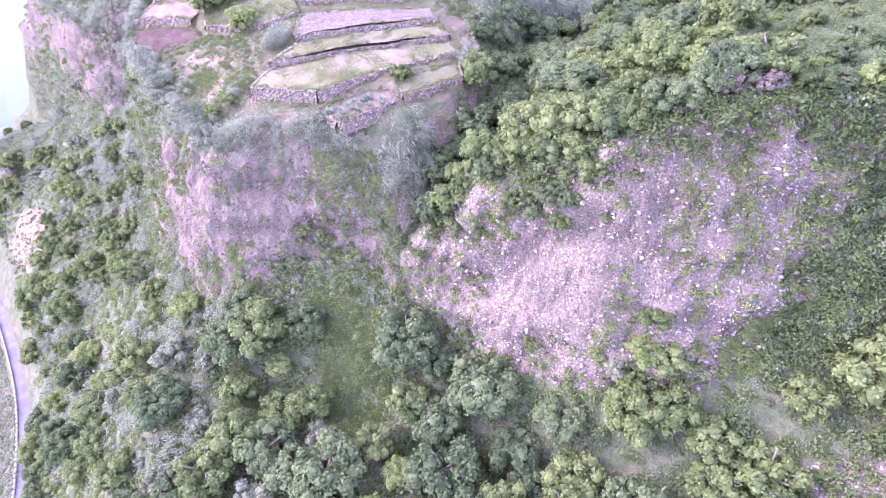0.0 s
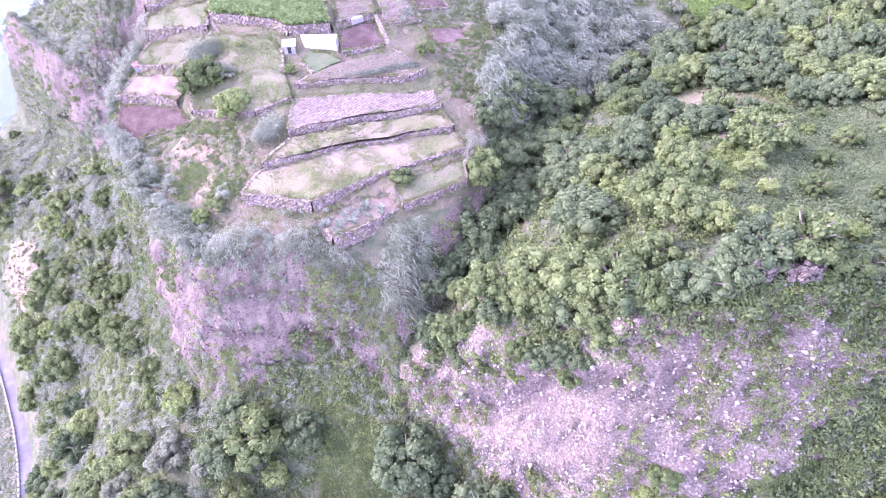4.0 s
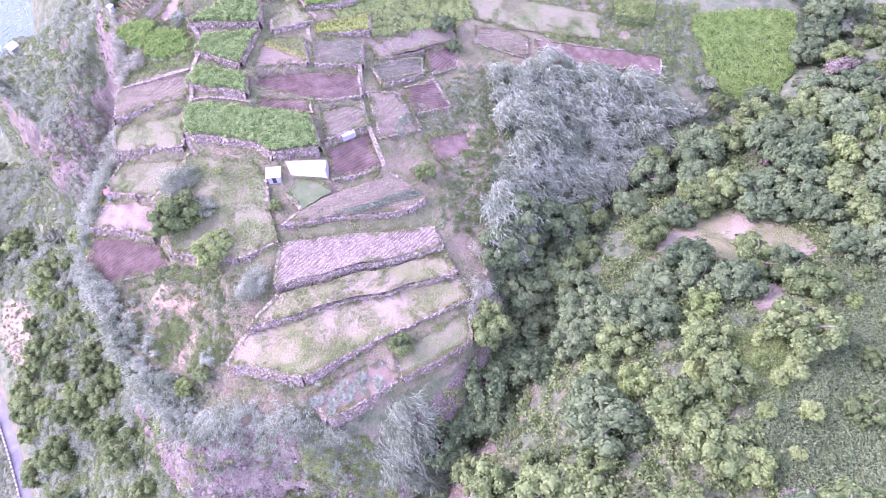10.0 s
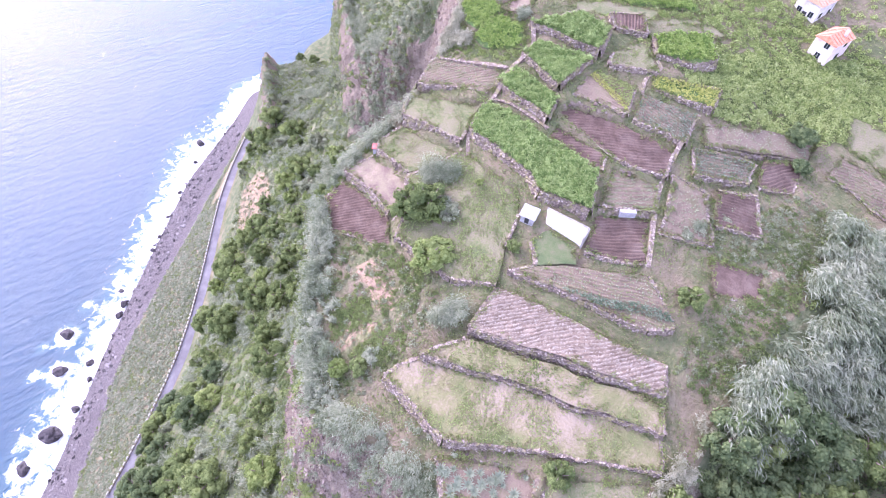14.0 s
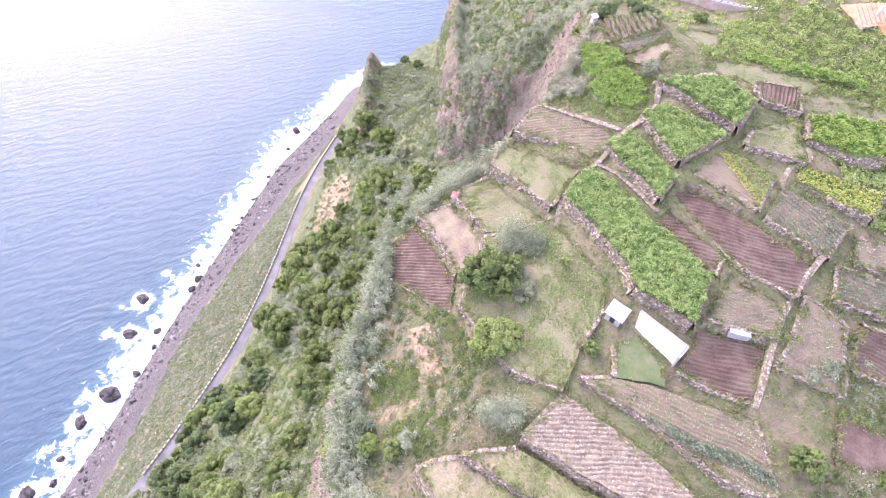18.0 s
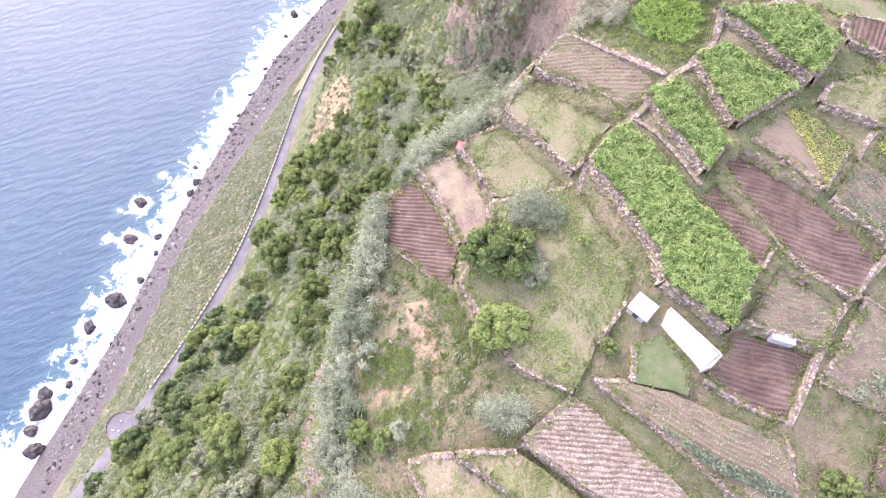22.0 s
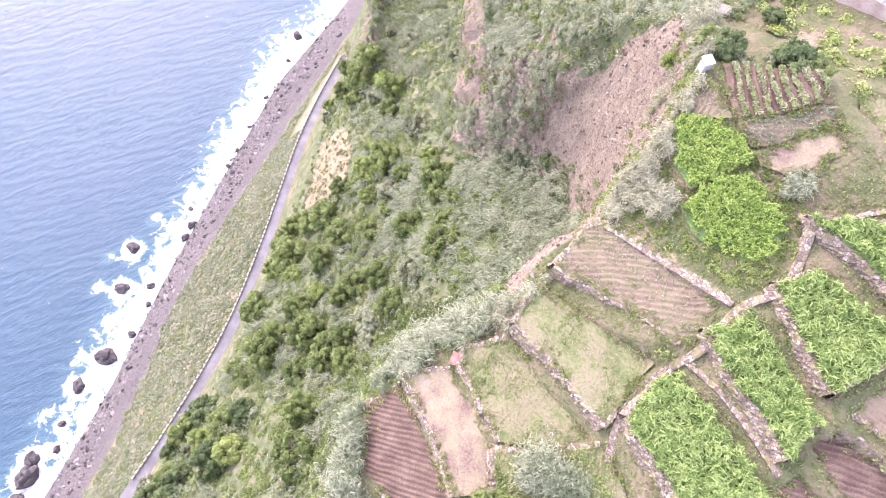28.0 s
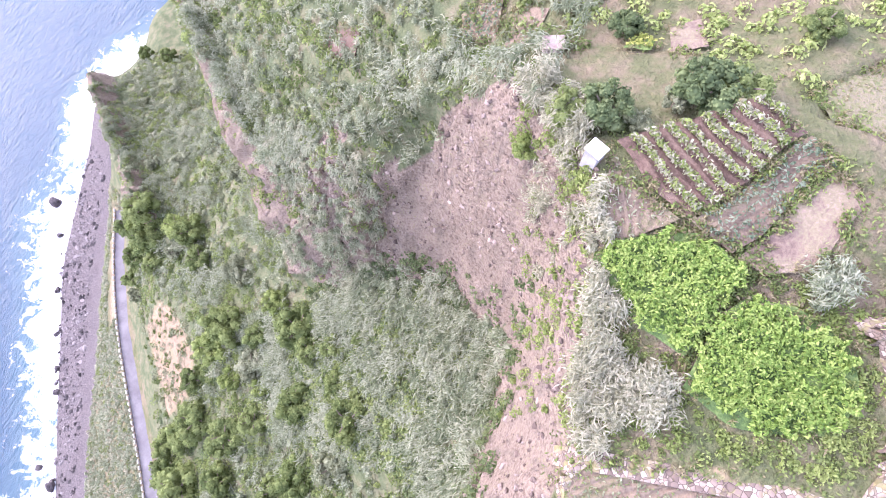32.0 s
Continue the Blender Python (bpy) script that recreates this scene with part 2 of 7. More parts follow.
M_LEAF_DARK = material("dark_leaves", [(0.102, 0.145, 0.066), (0.153, 0.205, 0.088), (0.215, 0.268, 0.122)], 5.0, 0.6, 0, leaf=True, island=0.34, obj=0.25, coords="World")
M_LEAF_MID = material("green_leaves", [(0.128, 0.174, 0.062), (0.185, 0.236, 0.083), (0.262, 0.318, 0.12)], 5.0, 0.6, 0, leaf=True, island=0.34, obj=0.25, coords="World")
M_LEAF_LIME = material("bright_leaves", [(0.175, 0.235, 0.07), (0.25, 0.315, 0.10), (0.34, 0.40, 0.15)], 4.0, 0.55, 0, leaf=True, island=0.34, obj=0.2, coords="World")
M_TANGLE = material("sunlit_vine_leaves", [(0.20, 0.275, 0.085), (0.32, 0.39, 0.135), (0.44, 0.50, 0.21)], 0.7, 0.55, 0, leaf=True, island=0.34, obj=0.2, coords="World")
M_LEAF_GREY = material("grey_green_leaves", [(0.19, 0.215, 0.125), (0.265, 0.29, 0.178), (0.36, 0.385, 0.255)], 4.0, 0.6, 0, leaf=True, island=0.34, obj=0.2, coords="World")
M_FERN = material("low_fern_cover", [(0.15, 0.20, 0.088), (0.20, 0.252, 0.112), (0.262, 0.31, 0.15)], 6.0, 0.6, 0, leaf=True, island=0.4, coords="World")
M_REED = material("cane_leaves", [(0.168, 0.205, 0.12), (0.262, 0.295, 0.19), (0.385, 0.405, 0.288)], 7.0, 0.6, 0, fine=9, leaf=True, island=0.4, coords="World")
M_DRY_GRASS = material("dry_grass", [(0.19, 0.175, 0.09), (0.25, 0.225, 0.125), (0.32, 0.28, 0.17)], 2.0, 0.8, 0, leaf=True, island=0.4, coords="World")
M_REED_DRY = material("dry_cane_plumes", [(0.245, 0.25, 0.16), (0.335, 0.335, 0.23), (0.44, 0.43, 0.315)], 2.0, 0.6, 0, leaf=True, island=0.45, coords="World")
M_TWIG = material("dry_twigs", [(0.105, 0.084, 0.062), (0.16, 0.132, 0.10), (0.225, 0.188, 0.15)], 3.0, 0.9, 0, leaf=False, island=0.4, coords="World")
M_BARK = material("grey_bark", [(0.12, 0.09, 0.07), (0.20, 0.16, 0.13), (0.28, 0.23, 0.19)], 0.6, 0.95, 0.6)
M_THATCH = material("dry_cane_fence", [(0.17, 0.12, 0.10), (0.27, 0.20, 0.17), (0.38, 0.30, 0.25)], 2.0, 0.9, 0.4, 8, island=0.5, coords="World")

# ---- the land ----
# breaklines of the land: x, y, height
SHORE = [(-60, -160), (-120, -60), (-160, 12), (-180, 47), (-206, 84), (-234, 128), (-268, 184), (-288, 240), (-300, 262), (-296, 290), (-262, 330), (-250, 400), (-300, 700), (-300, 2600)]
BEACH_TOP = [(-95, -60, 10), (-139, 15, 10), (-157, 41, 8.5), (-171, 60, 8.5), (-187, 79, 8.5), (-199, 98, 9), (-211, 122, 9), (-220, 143, 9.5), (-239, 180, 10), (-256, 220, 11), (-276, 262, 14), (-268, 290, 14), (-240, 330, 12), (-230, 400, 12)]
ROAD = [(-88, -60, 46), (-102, 8, 46), (-113, 37, 45), (-121, 54, 44), (-131, 76, 43), (-147, 105, 42), (-166, 130, 41.5), (-183, 150, 41), (-200, 170, 40.5), (-213, 189, 40), (-224, 208, 39.5)]
SLOPE_LOW = [(-60, -60, 80), (-80, 30, 78), (-95, 62, 76), (-108, 95, 76), (-130, 128, 73), (-152, 155, 70), (-172, 176, 69), (-188, 190, 66)]
SLOPE_MID = [(-20, -60, 100), (-50, 30, 98), (-66, 66, 103), (-86, 105, 98), (-100, 122, 93), (-116, 146, 85), (-132, 164, 88), (-152, 178, 84), (-170, 188, 76)]
FOOT = [(-52, 84, 113), (-66, 98, 110), (-82, 120, 107), (-92, 140, 106), (-88, 154, 117), (-81.2, 165, 138), (-80.3, 175, 135), (-82, 186.5, 132), (-94, 193.5, 127), (-105, 194.5, 123), (-112, 191.5, 115), (-124, 188.5, 105), (-140, 197, 99), (-154, 209, 93), (-170, 223, 86)]
RIM_WEST = [(-48, 98.5, 149), (-58, 107, 152), (-68, 120, 155), (-77, 131, 157), (-80, 141, 159), (-79, 150, 161), (-77, 157, 164), (-77.5, 164, 169), (-77, 172, 173), (-78, 181, 178), (-81.5, 190.5, 181), (-88, 198, 179), (-96, 204, 170), (-106, 204.5, 160), (-116, 203, 147), (-128, 201, 134), (-142, 210.5, 131), (-155, 222.5, 131), (-168, 236, 131), (-179, 247, 127), (-200, 264, 112), (-225, 290, 98), (-240, 330, 90)]
TOWER = [(-190, 200, 70), (-202, 210, 70), (-220, 226, 66), (-240, 242, 60), (-256, 250, 44)]
RIB = [(-110, 196.5), (-120.5, 196.5), (-128, 200.5), (-142, 210.5), (-155, 222.5), (-168, 236), (-179, 247), (-200, 264)]
SPINE_FOOT = [(-178, 230, 80), (-190, 242, 72), (-215, 266, 60), (-244, 300, 52)]
RIM_SOUTH = [(-48, 98.5, 149), (-40, 101, 152), (-28, 100.5, 152.5), (-22, 97, 147), (-17, 94, 139), (-13.5, 91.5, 133)]
FOOT_SOUTH = [(-52, 84, 113), (-44, 85, 117), (-34, 89, 121), (-26, 92, 127), (-18, 88, 123), (-12, 83, 121), (-2, 76, 117), (12, 66, 117), (27, 57.5, 121), (38, 55, 122), (50, 55, 125), (62, 60, 130), (90, 62, 132), (140, 60, 140)]
RIM_RIGHT = [(-8, 87, 131), (-2, 84.5, 141), (6, 82, 150), (11, 84, 156), (18, 78.5, 158), (27, 74, 165.5), (37, 73.5, 173.5), (49, 74, 175), (60, 76, 172), (90, 80, 175), (140, 80, 180)]
VALLEY = [(-40, 62, 102), (-18, 62, 107), (5, 52, 105), (28, 42, 108), (48, 40, 116), (80, 40, 126)]
VALLEY_LOW = [(-30, -60, 104), (10, -30, 104), (40, -40, 112), (120, -60, 140)]
RAVINE = [(-10.5, 87.5, 128), (-2, 95, 135), (7, 105, 140), (14, 117, 144), (22, 131, 147), (32, 147, 150), (48, 160, 152), (70, 178, 155), (110, 205, 160), (160, 240, 170)]
BANK_LEFT = [(-13, 93, 138), (-8, 103, 152), (5, 113, 155), (8, 122, 157), (8, 132, 160), (10, 148, 163), (14, 162, 164), (24, 180, 165), (40, 195, 165), (62, 206, 166), (100, 235, 172)]
BANK_RIGHT = [(2, 86, 149), (12, 97, 153), (22, 112, 154), (32, 128, 156), (44, 142, 158), (62, 152, 159), (85, 168, 164), (130, 190, 172)]
HILL = [(24, 86, 164), (38, 90, 171), (50, 100, 172), (56, 112, 169), (62, 128, 162), (84, 122, 170), (120, 120, 180)]
NORTH = [(-95, 230, 186), (-60, 240, 190), (-20, 240, 186), (40, 255, 180), (100, 280, 186)]
NORTH_FAR = [(-180, 330, 150), (-60, 340, 205), (40, 340, 205), (150, 340, 212)]
CREST = [(-160, 246, 139), (-140, 234, 146), (-115, 222, 165), (-98, 215, 176), (-84, 212, 178), (-66, 216, 179.5)]
OUTER = [(-200, 900, 250), (300, 900, 300), (700, 300, 330), (600, -300, 260), (100, -500, 160)]
PLATEAU_LINES = [[(-46, 104), (-27, 105), (-10, 110), (4, 119)], [(-40, 117), (0, 129)], [(-68, 129), (-33, 128), (-2, 135)], [(-74, 146), (-56, 146), (-36, 140), (-8, 146), (6, 150)],
                 [(-73, 158), (-57, 158), (-38, 150), (-20, 155), (4, 162)], [(-75, 168), (-57, 170), (-42, 166), (-25, 165), (-2, 172)], [(-76, 180), (-57, 178), (-42, 176), (-20, 178), (5, 190)],
                 [(-79, 191), (-65, 195), (-45, 190), (-30, 190), (0, 200)]]

PLATEAU_COEF = (165.470, -13.401, 8.640, -9.155, -9.450, -2.792)


def plateau(x, y):
    """The gentle slope of the terraced shelf."""
    u, v = np.asarray(x, float) / 50, (np.asarray(y, float) - 150) / 50
    return PLATEAU_COEF[0] + PLATEAU_COEF[1] * u + PLATEAU_COEF[2] * v + PLATEAU_COEF[3] * u * u + PLATEAU_COEF[4] * u * v + PLATEAU_COEF[5] * v * v


LINES = [BEACH_TOP, ROAD, SLOPE_LOW, SLOPE_MID, FOOT, RIM_WEST, TOWER, SPINE_FOOT, RIM_SOUTH, FOOT_SOUTH, RIM_RIGHT, VALLEY, VALLEY_LOW, RAVINE, BANK_LEFT, BANK_RIGHT, HILL, NORTH, NORTH_FAR, CREST, OUTER]
LINES += [[(x, y, float(plateau(x, y))) for x, y in line] for line in PLATEAU_LINES]
SEA_SIDE = SHORE + [(-3000, 2600), (-3000, -900), (-60, -900)]


def land(x, y):
    """Height of the land, before its fine relief."""
    x, y = np.asarray(x, float), np.asarray(y, float)
    total, weight = np.zeros(x.shape), np.zeros(x.shape)
    for line in LINES:
        d, z = line_near(x, y, line)
        w = 1 / (d + 0.15) ** 3.2
        total += w * z
        weight += w
    ds, _ = line_near(x, y, SHORE)
    w = 1 / (ds + 0.15) ** 3.2
    z = total / (weight + w)
    return np.where(inside(x, y, SEA_SIDE), -0.5 - 0.25 * ds, z)


# field plots: outline on the plan, height against the slope, what covers it
def level(poly, lift=0.0, slope=0.6):
    cx, cy = np.mean([p[0] for p in poly]), np.mean([p[1] for p in poly])
    z0 = float(plateau(cx, cy))
    return lambda x, y: z0 + lift + slope * (plateau(x, y) - z0)


PLOTS = {}


def plot(key, poly, cover, lift=0.0, slope=0.6, rows=0.0, pitch=0.66, at=None):
    top = level(poly, lift, slope) if at is None else (lambda x, y: at + 0.0 * np.asarray(x, float))
    PLOTS[key] = dict(poly=poly, cover=cover, top=top, rows=rows, pitch=pitch)


plot("ploughed_west", [(-77.0, 140.3), (-78.0, 134.5), (-71.0, 128.9), (-56.7, 131.4), (-61.0, 136.4), (-69.6, 138.9)], "soil", -1.0, rows=35)
plot("fallow_red", [(-77.3, 141.4), (-73.6, 146.2), (-62.4, 144.6), (-58.8, 140.8), (-61.2, 136.9), (-69.6, 139.4)], "red", -0.6)
plot("meadow_trees", [(-62.4, 144.4), (-55.7, 153.3), (-40.3, 150.2), (-37.8, 146.2), (-36.8, 140.1), (-33.6, 133.5), (-41.3, 130.2), (-56.0, 132.2), (-58.4, 140.8)], "meadow", 0.0, 0.9)
plot("grass_strip", [(-74.0, 149.2), (-71.4, 154.2), (-56.4, 153.4), (-62.6, 145.2), (-73.0, 147.0)], "grass", -0.3, 0.6)
plot("grass_upper", [(-71.7, 155.4), (-73.8, 160.8), (-58.2, 163.8), (-57.4, 157.2), (-57.0, 154.7)], "grass", 0.2)
plot("vines_long", [(-56.5, 164.1), (-56.4, 157.0), (-40.5, 153.3), (-36.6, 150.9), (-26.8, 152.5), (-29.9, 160.4), (-41.7, 162.4), (-51.0, 163.8)], "vine", 0.9)
plot("vines_mid", [(-58.0, 168.7), (-56.1, 173.2), (-44.3, 170.4), (-43.6, 165.7)], "vine", 0.9)
plot("vines_upper", [(-57.0, 176.7), (-55.0, 180.5), (-43.6, 182.3), (-45.6, 172.6)], "vine", 1.0)
plot("vines_north", [(-59.7, 184.0), (-51.8, 191.9), (-44.1, 190.8), (-43.2, 184.7)], "vine", 0.8)
plot("ridges_small", [(-41.7, 163.3), (-41.4, 166.4), (-30.3, 165.2), (-29.7, 161.7)], "soil", -0.3, rows=30)
plot("ridges_large", [(-43.2, 168.8), (-42.0, 171.8), (-30.4, 174.2), (-20.2, 173.6), (-19.3, 167.8), (-29.4, 165.6)], "soil", -0.6, rows=30)
plot("yellow_crop", [(-43.2, 173.2), (-42.4, 181.8), (-33.0, 182.0), (-31.8, 175.4)], "yellow", -0.2, rows=6)
plot("green_crop", [(-30.3, 175.6), (-31.4, 182.4), (-20.0, 184.4), (-19.3, 176.0)], "cabbage", 0.0, rows=-10)
plot("pale_rows", [(-28.0, 164.1), (-19.8, 166.0), (-17.4, 160.6), (-26.2, 155.9)], "palerows", -0.3, rows=38, pitch=0.9)
plot("ridges_house", [(-26.4, 154.6), (-17.2, 159.8), (-13.8, 150.7), (-23.9, 146.7)], "soil", -0.9, rows=33)
plot("yard", [(-33.1, 143.1), (-31.9, 146.9), (-25.6, 146.7), (-23.8, 143.9), (-30.0, 139.8)], "yard", -0.4)
plot("bare_strip", [(-33.6, 136.6), (-30.4, 139.4), (-23.4, 143.6), (-12.6, 149.4), (-4.8, 143.8), (-8.2, 140.4)], "weedy", 0.0, 0.6, rows=20)
plot("straw", [(-33.3, 124.0), (-33.0, 133.4), (-3.0, 137.2), (-1.0, 133.2)], "straw", 0.0, 0.45, rows=45, pitch=0.66)
plot("terrace_one", [(-38.1, 116.2), (-33.0, 122.6), (-0.5, 132.0), (1.8, 127.5)], "terrace", 0.0, 0.45)
plot("terrace_two", [(-41.6, 110.3), (-38.2, 116.0), (1.9, 127.3), (4.2, 122.8), (-10.0, 116.0), (-26.8, 107.6)], "terrace", -0.15, 0.5)
plot("aloe_terrace", [(-26.4, 105.3), (-11.5, 112.0), (-9.2, 107.6), (-22.3, 101.2)], "aloe", -1.0, 0.6)
plot("bushy_terrace", [(-10.2, 112.4), (4.3, 120.8), (4.6, 115.8), (-8.1, 107.6)], "meadow", -0.6, 0.8)
plot("crop_a", [(-18.0, 183.7), (2.4, 200.6), (2.6, 194.6), (-15.8, 179.4)], "weedy", -0.1, 0.95)
plot("crop_b", [(-17.4, 177.4), (-6.2, 183.8), (-5.2, 178.6), (-15.0, 172.6)], "cabbage", -0.1, 0.95, rows=28)
plot("crop_c", [(-5.4, 185.8), (2.2, 193.0), (2.6, 184.0), (-3.6, 179.2)], "soil", -0.1, 0.95, rows=60)
plot("crop_d", [(-10.0, 172.8), (-3.4, 177.4), (0.6, 170.2), (-7.0, 165.6)], "soil", -0.1, 0.95, rows=28)
plot("crop_e", [(-18.2, 169.6), (-11.4, 170.8), (-6.2, 161.4), (-14.4, 157.6)], "weedy", -0.1, 0.95)
plot("crop_f", [(-5.4, 159.2), (4.4, 164.2), (5.4, 158.6), (-1.6, 153.6)], "soil", -0.1, 0.95)
plot("grass_north", [(-41.0, 187.3), (-37.0, 194.6), (-31.6, 187.6), (-40.2, 183.6)], "grass", 0.0)
plot("hedge_crop", [(-32.0, 187.2), (-23.2, 190.6), (-19.3, 193.6), (-18.4, 187.5), (-22.6, 186.6), (-30.4, 184.2)], "yellowish", 0.0)
plot("weedy_brown", [(-74.2, 163.6), (-75.2, 169.4), (-73.6, 171.4), (-58.2, 172.4), (-58.4, 166.6)], "weedy", 0.1, 0.8, rows=38)
plot("vines_bay", [(-78.2, 184.6), (-76.4, 186.4), (-71.8, 187.8), (-68.4, 186.2), (-69.2, 182.6), (-70.3, 179.4), (-73.9, 180.6)], "vine", 0.1, 0.95)
plot("vines_big", [(-69.8, 177.6), (-68.9, 182.8), (-67.6, 184.8), (-64.9, 184.9), (-61.0, 183.2), (-59.6, 180.0), (-60.6, 176.9), (-66.3, 175.6)], "vine", 0.1, 0.95)
plot("vineyard_rows", [(-79.0, 192.5), (-76.4, 190.4), (-72.9, 188.8), (-67.2, 195.8), (-70.5, 198.0)], "vineyard", 0.05, 1.0, rows=-31, pitch=1.15)
plot("mixed_strip", [(-72.6, 188.5), (-69.4, 186.9), (-64.4, 194.2), (-66.9, 195.6)], "cabbage", 0.1, 1.0, rows=35)
plot("bare_north", [(-69.0, 186.8), (-67.3, 186.4), (-63.9, 187.8), (-62.2, 192.6), (-64.2, 194.0)], "red", 0.0, 1.0)
plot("corner_rows", [(-79.2, 191.4), (-78.8, 188.4), (-76.9, 185.8), (-74.0, 187.8), (-73.4, 188.5), (-77.0, 190.0)], "weedy", 0.05, 1.0, rows=-60)
plot("vines_far", [(-57.1, 200.3), (-49.4, 206.9), (-33.8, 216.1), (-31.9, 213.1), (-40.0, 208.8), (-48.0, 204.0)], "vine", 0.1, 1.0)
plot("tan_far", [(-91.3, 203.4), (-90.5, 208.6), (-87.5, 208.0), (-88.8, 204.3)], "weedy", 0.1, 1.0)
plot("soil_far", [(-118, 215.4), (-111.6, 213.3), (-112, 210.3), (-118, 212.7)], "soil", 0.1, 1.0)
plot("grey_far", [(-95.4, 206.6), (-96.8, 209.8), (-92.3, 210.5), (-92.0, 205.4)], "cabbage", 0.1, 1.0, rows=20)
plot("pink_far", [(-76.7, 207.0), (-74.6, 208.5), (-73.4, 205.0), (-76.3, 204.0)], "red", 0.1, 1.0)
plot("yellow_far", [(-80.2, 203.8), (-79.6, 205.2), (-77.6, 205.2), (-77.8, 203.8)], "yellowish", 0.1, 1.0)
plot("grass_far", [(-66.0, 201.0), (-60.0, 207.0), (-57.6, 200.6), (-60.0, 197.6), (-65.0, 198.6)], "grass", 0.1, 1.0)
plot("soil_north", [(-46.8, 195.9), (-41.1, 199.6), (-37.6, 195.6), (-43.7, 192.6)], "soil", -0.1, 0.9, rows=-58)
plot("lawn_garden", [(-36.6, 204.0), (-30.0, 211.2), (-23.8, 211.4), (-33.8, 198.2)], "lawn", 0.0, 1.0)
plot("lawn_north", [(-57.2, 196.4), (-48.0, 203.4), (-40.2, 208.0), (-38.4, 204.9), (-46.9, 196.6), (-54.2, 193.9)], "lawn", 0.0, 1.0)
plot("grass_dry", [(-41.0, 201.2), (-37.8, 204.8), (-31.5, 212.2), (-27.5, 205.4), (-37.0, 196.4)], "grass", 0.0, 1.0)
plot("vines_right", [(-36.0, 196.2), (-27.0, 205.2), (-23.3, 199.6), (-26.2, 194.2), (-33.6, 191.8)], "vine", 0.3, 0.9)
plot("vines_east", [(67, 209), (84, 213), (99, 214), (95, 195), (83, 181), (70, 188)], "vine", at=166.5)
plot("red_east", [(55, 176), (69, 177), (67.5, 172.4), (55.6, 171)], "red", at=165.5)
plot("grass_east", [(6, 210), (25, 211), (42, 208.5), (41, 200), (24, 199.5), (7.4, 202)], "grass", at=169.3)
plot("soil_east", [(23.5, 196.5), (57, 196), (56, 190), (25, 190.5)], "soil", at=166.8)
plot("maize_east", [(46, 213), (58, 212.5), (56, 204), (45.5, 204.5)], "yellowgreen", at=168.0)
plot("hill_field", [(39.4, 129.7), (46.3, 140.4), (59.2, 144.5), (70.3, 142.6), (72.6, 130.1), (67.9, 127.1), (50.4, 130.6)], "terrace", at=160.0)
plot("hill_soil", [(54.5, 125.0), (59.0, 124.0), (66.0, 116.3), (58.0, 110.7), (54.4, 113.9)], "red", at=166.0)
plot("weedy_east", [(8, 199.5), (21, 197.5), (20.5, 190.5), (7, 193)], "weedy", at=169.0, rows=10)


def axis(lo, hi, step, far_lo, far_hi):
    core = list(np.arange(lo, hi + step / 2, step))
    a, s = [lo], step
    while a[-1] > far_lo:
        s *= 1.35
        a.append(a[-1] - s)
    b, s = [hi], step
    while b[-1] < far_hi:
        s *= 1.35
        b.append(b[-1] + s)
    return np.array(a[:0:-1] + core + b[1:])


CX, CY = axis(-300, 120, 1.0, -1200, 2400), axis(-20, 270, 1.0, -2400, 2400)
GX, GY = CX, CY
XX, YY = np.meshgrid(GX, GY)
ZZ = land(XX, YY)
# let the land sag evenly between its breaklines
fixed = inside(XX, YY, SEA_SIDE) | (np.abs(XX + 90) > 215) | (YY < -25) | (YY > 280)
for line in LINES:
    d, z = line_near(XX, YY, line)
    near = d < 0.75
    ZZ = np.where(near & ~fixed, z, ZZ)
    fixed = fixed | near
for _ in range(900):
    mean = ZZ.copy()
    mean[1:-1, 1:-1] = (ZZ[1:-1, :-2] + ZZ[1:-1, 2:] + ZZ[:-2, 1:-1] + ZZ[2:, 1:-1]) * 0.25
    ZZ = np.where(fixed, ZZ, mean)
SOFT = ZZ.copy()
for _ in range(3):
    SOFT[1:-1, 1:-1] = (SOFT[1:-1, :-2] + SOFT[1:-1, 2:] + SOFT[:-2, 1:-1] + SOFT[2:, 1:-1]) * 0.25


def finer(a, lo, hi, step):
    """The same axis with closer lines between lo and hi."""
    return np.concatenate([a[a < lo - 0.01], np.arange(lo, hi, step), a[a >= hi]])


GX = finer(finer(CX, -60, 64, 0.6), -130, -70, 0.6)
GY = finer(finer(CY, 50, 110, 0.45), 160, 212, 0.5)
ii, jj = np.clip(np.searchsorted(CX, GX) - 1, 0, len(CX) - 2), np.clip(np.searchsorted(CY, GY) - 1, 0, len(CY) - 2)
uu, vv = ((GX - CX[ii]) / (CX[ii + 1] - CX[ii]))[None, :], ((GY - CY[jj]) / (CY[jj + 1] - CY[jj]))[:, None]
ZZ = SOFT[jj][:, ii] * (1 - uu) * (1 - vv) + SOFT[jj][:, ii + 1] * uu * (1 - vv) + SOFT[jj + 1][:, ii] * (1 - uu) * vv + SOFT[jj + 1][:, ii + 1] * uu * vv
XX, YY = np.meshgrid(GX, GY)
# the rib of rock that runs down to the sea from the head of the bay
rib_d, _ = line_near(XX, YY, RIB)
ZZ = ZZ + (3.5 + 3.0 * fractal(XX / 6, YY / 6, seed=91)) * np.exp(-(rib_d / 2.4) ** 2)
tower_d, _ = line_near(XX, YY, TOWER)
ZZ = ZZ + (7.0 + 4 * fractal(XX / 5, YY / 5, seed=92)) * np.exp(-(tower_d / 4.0) ** 2)


def lie(a, b, c):
    return lambda x, y: a * np.asarray(x, float) + b * np.asarray(y, float) + c


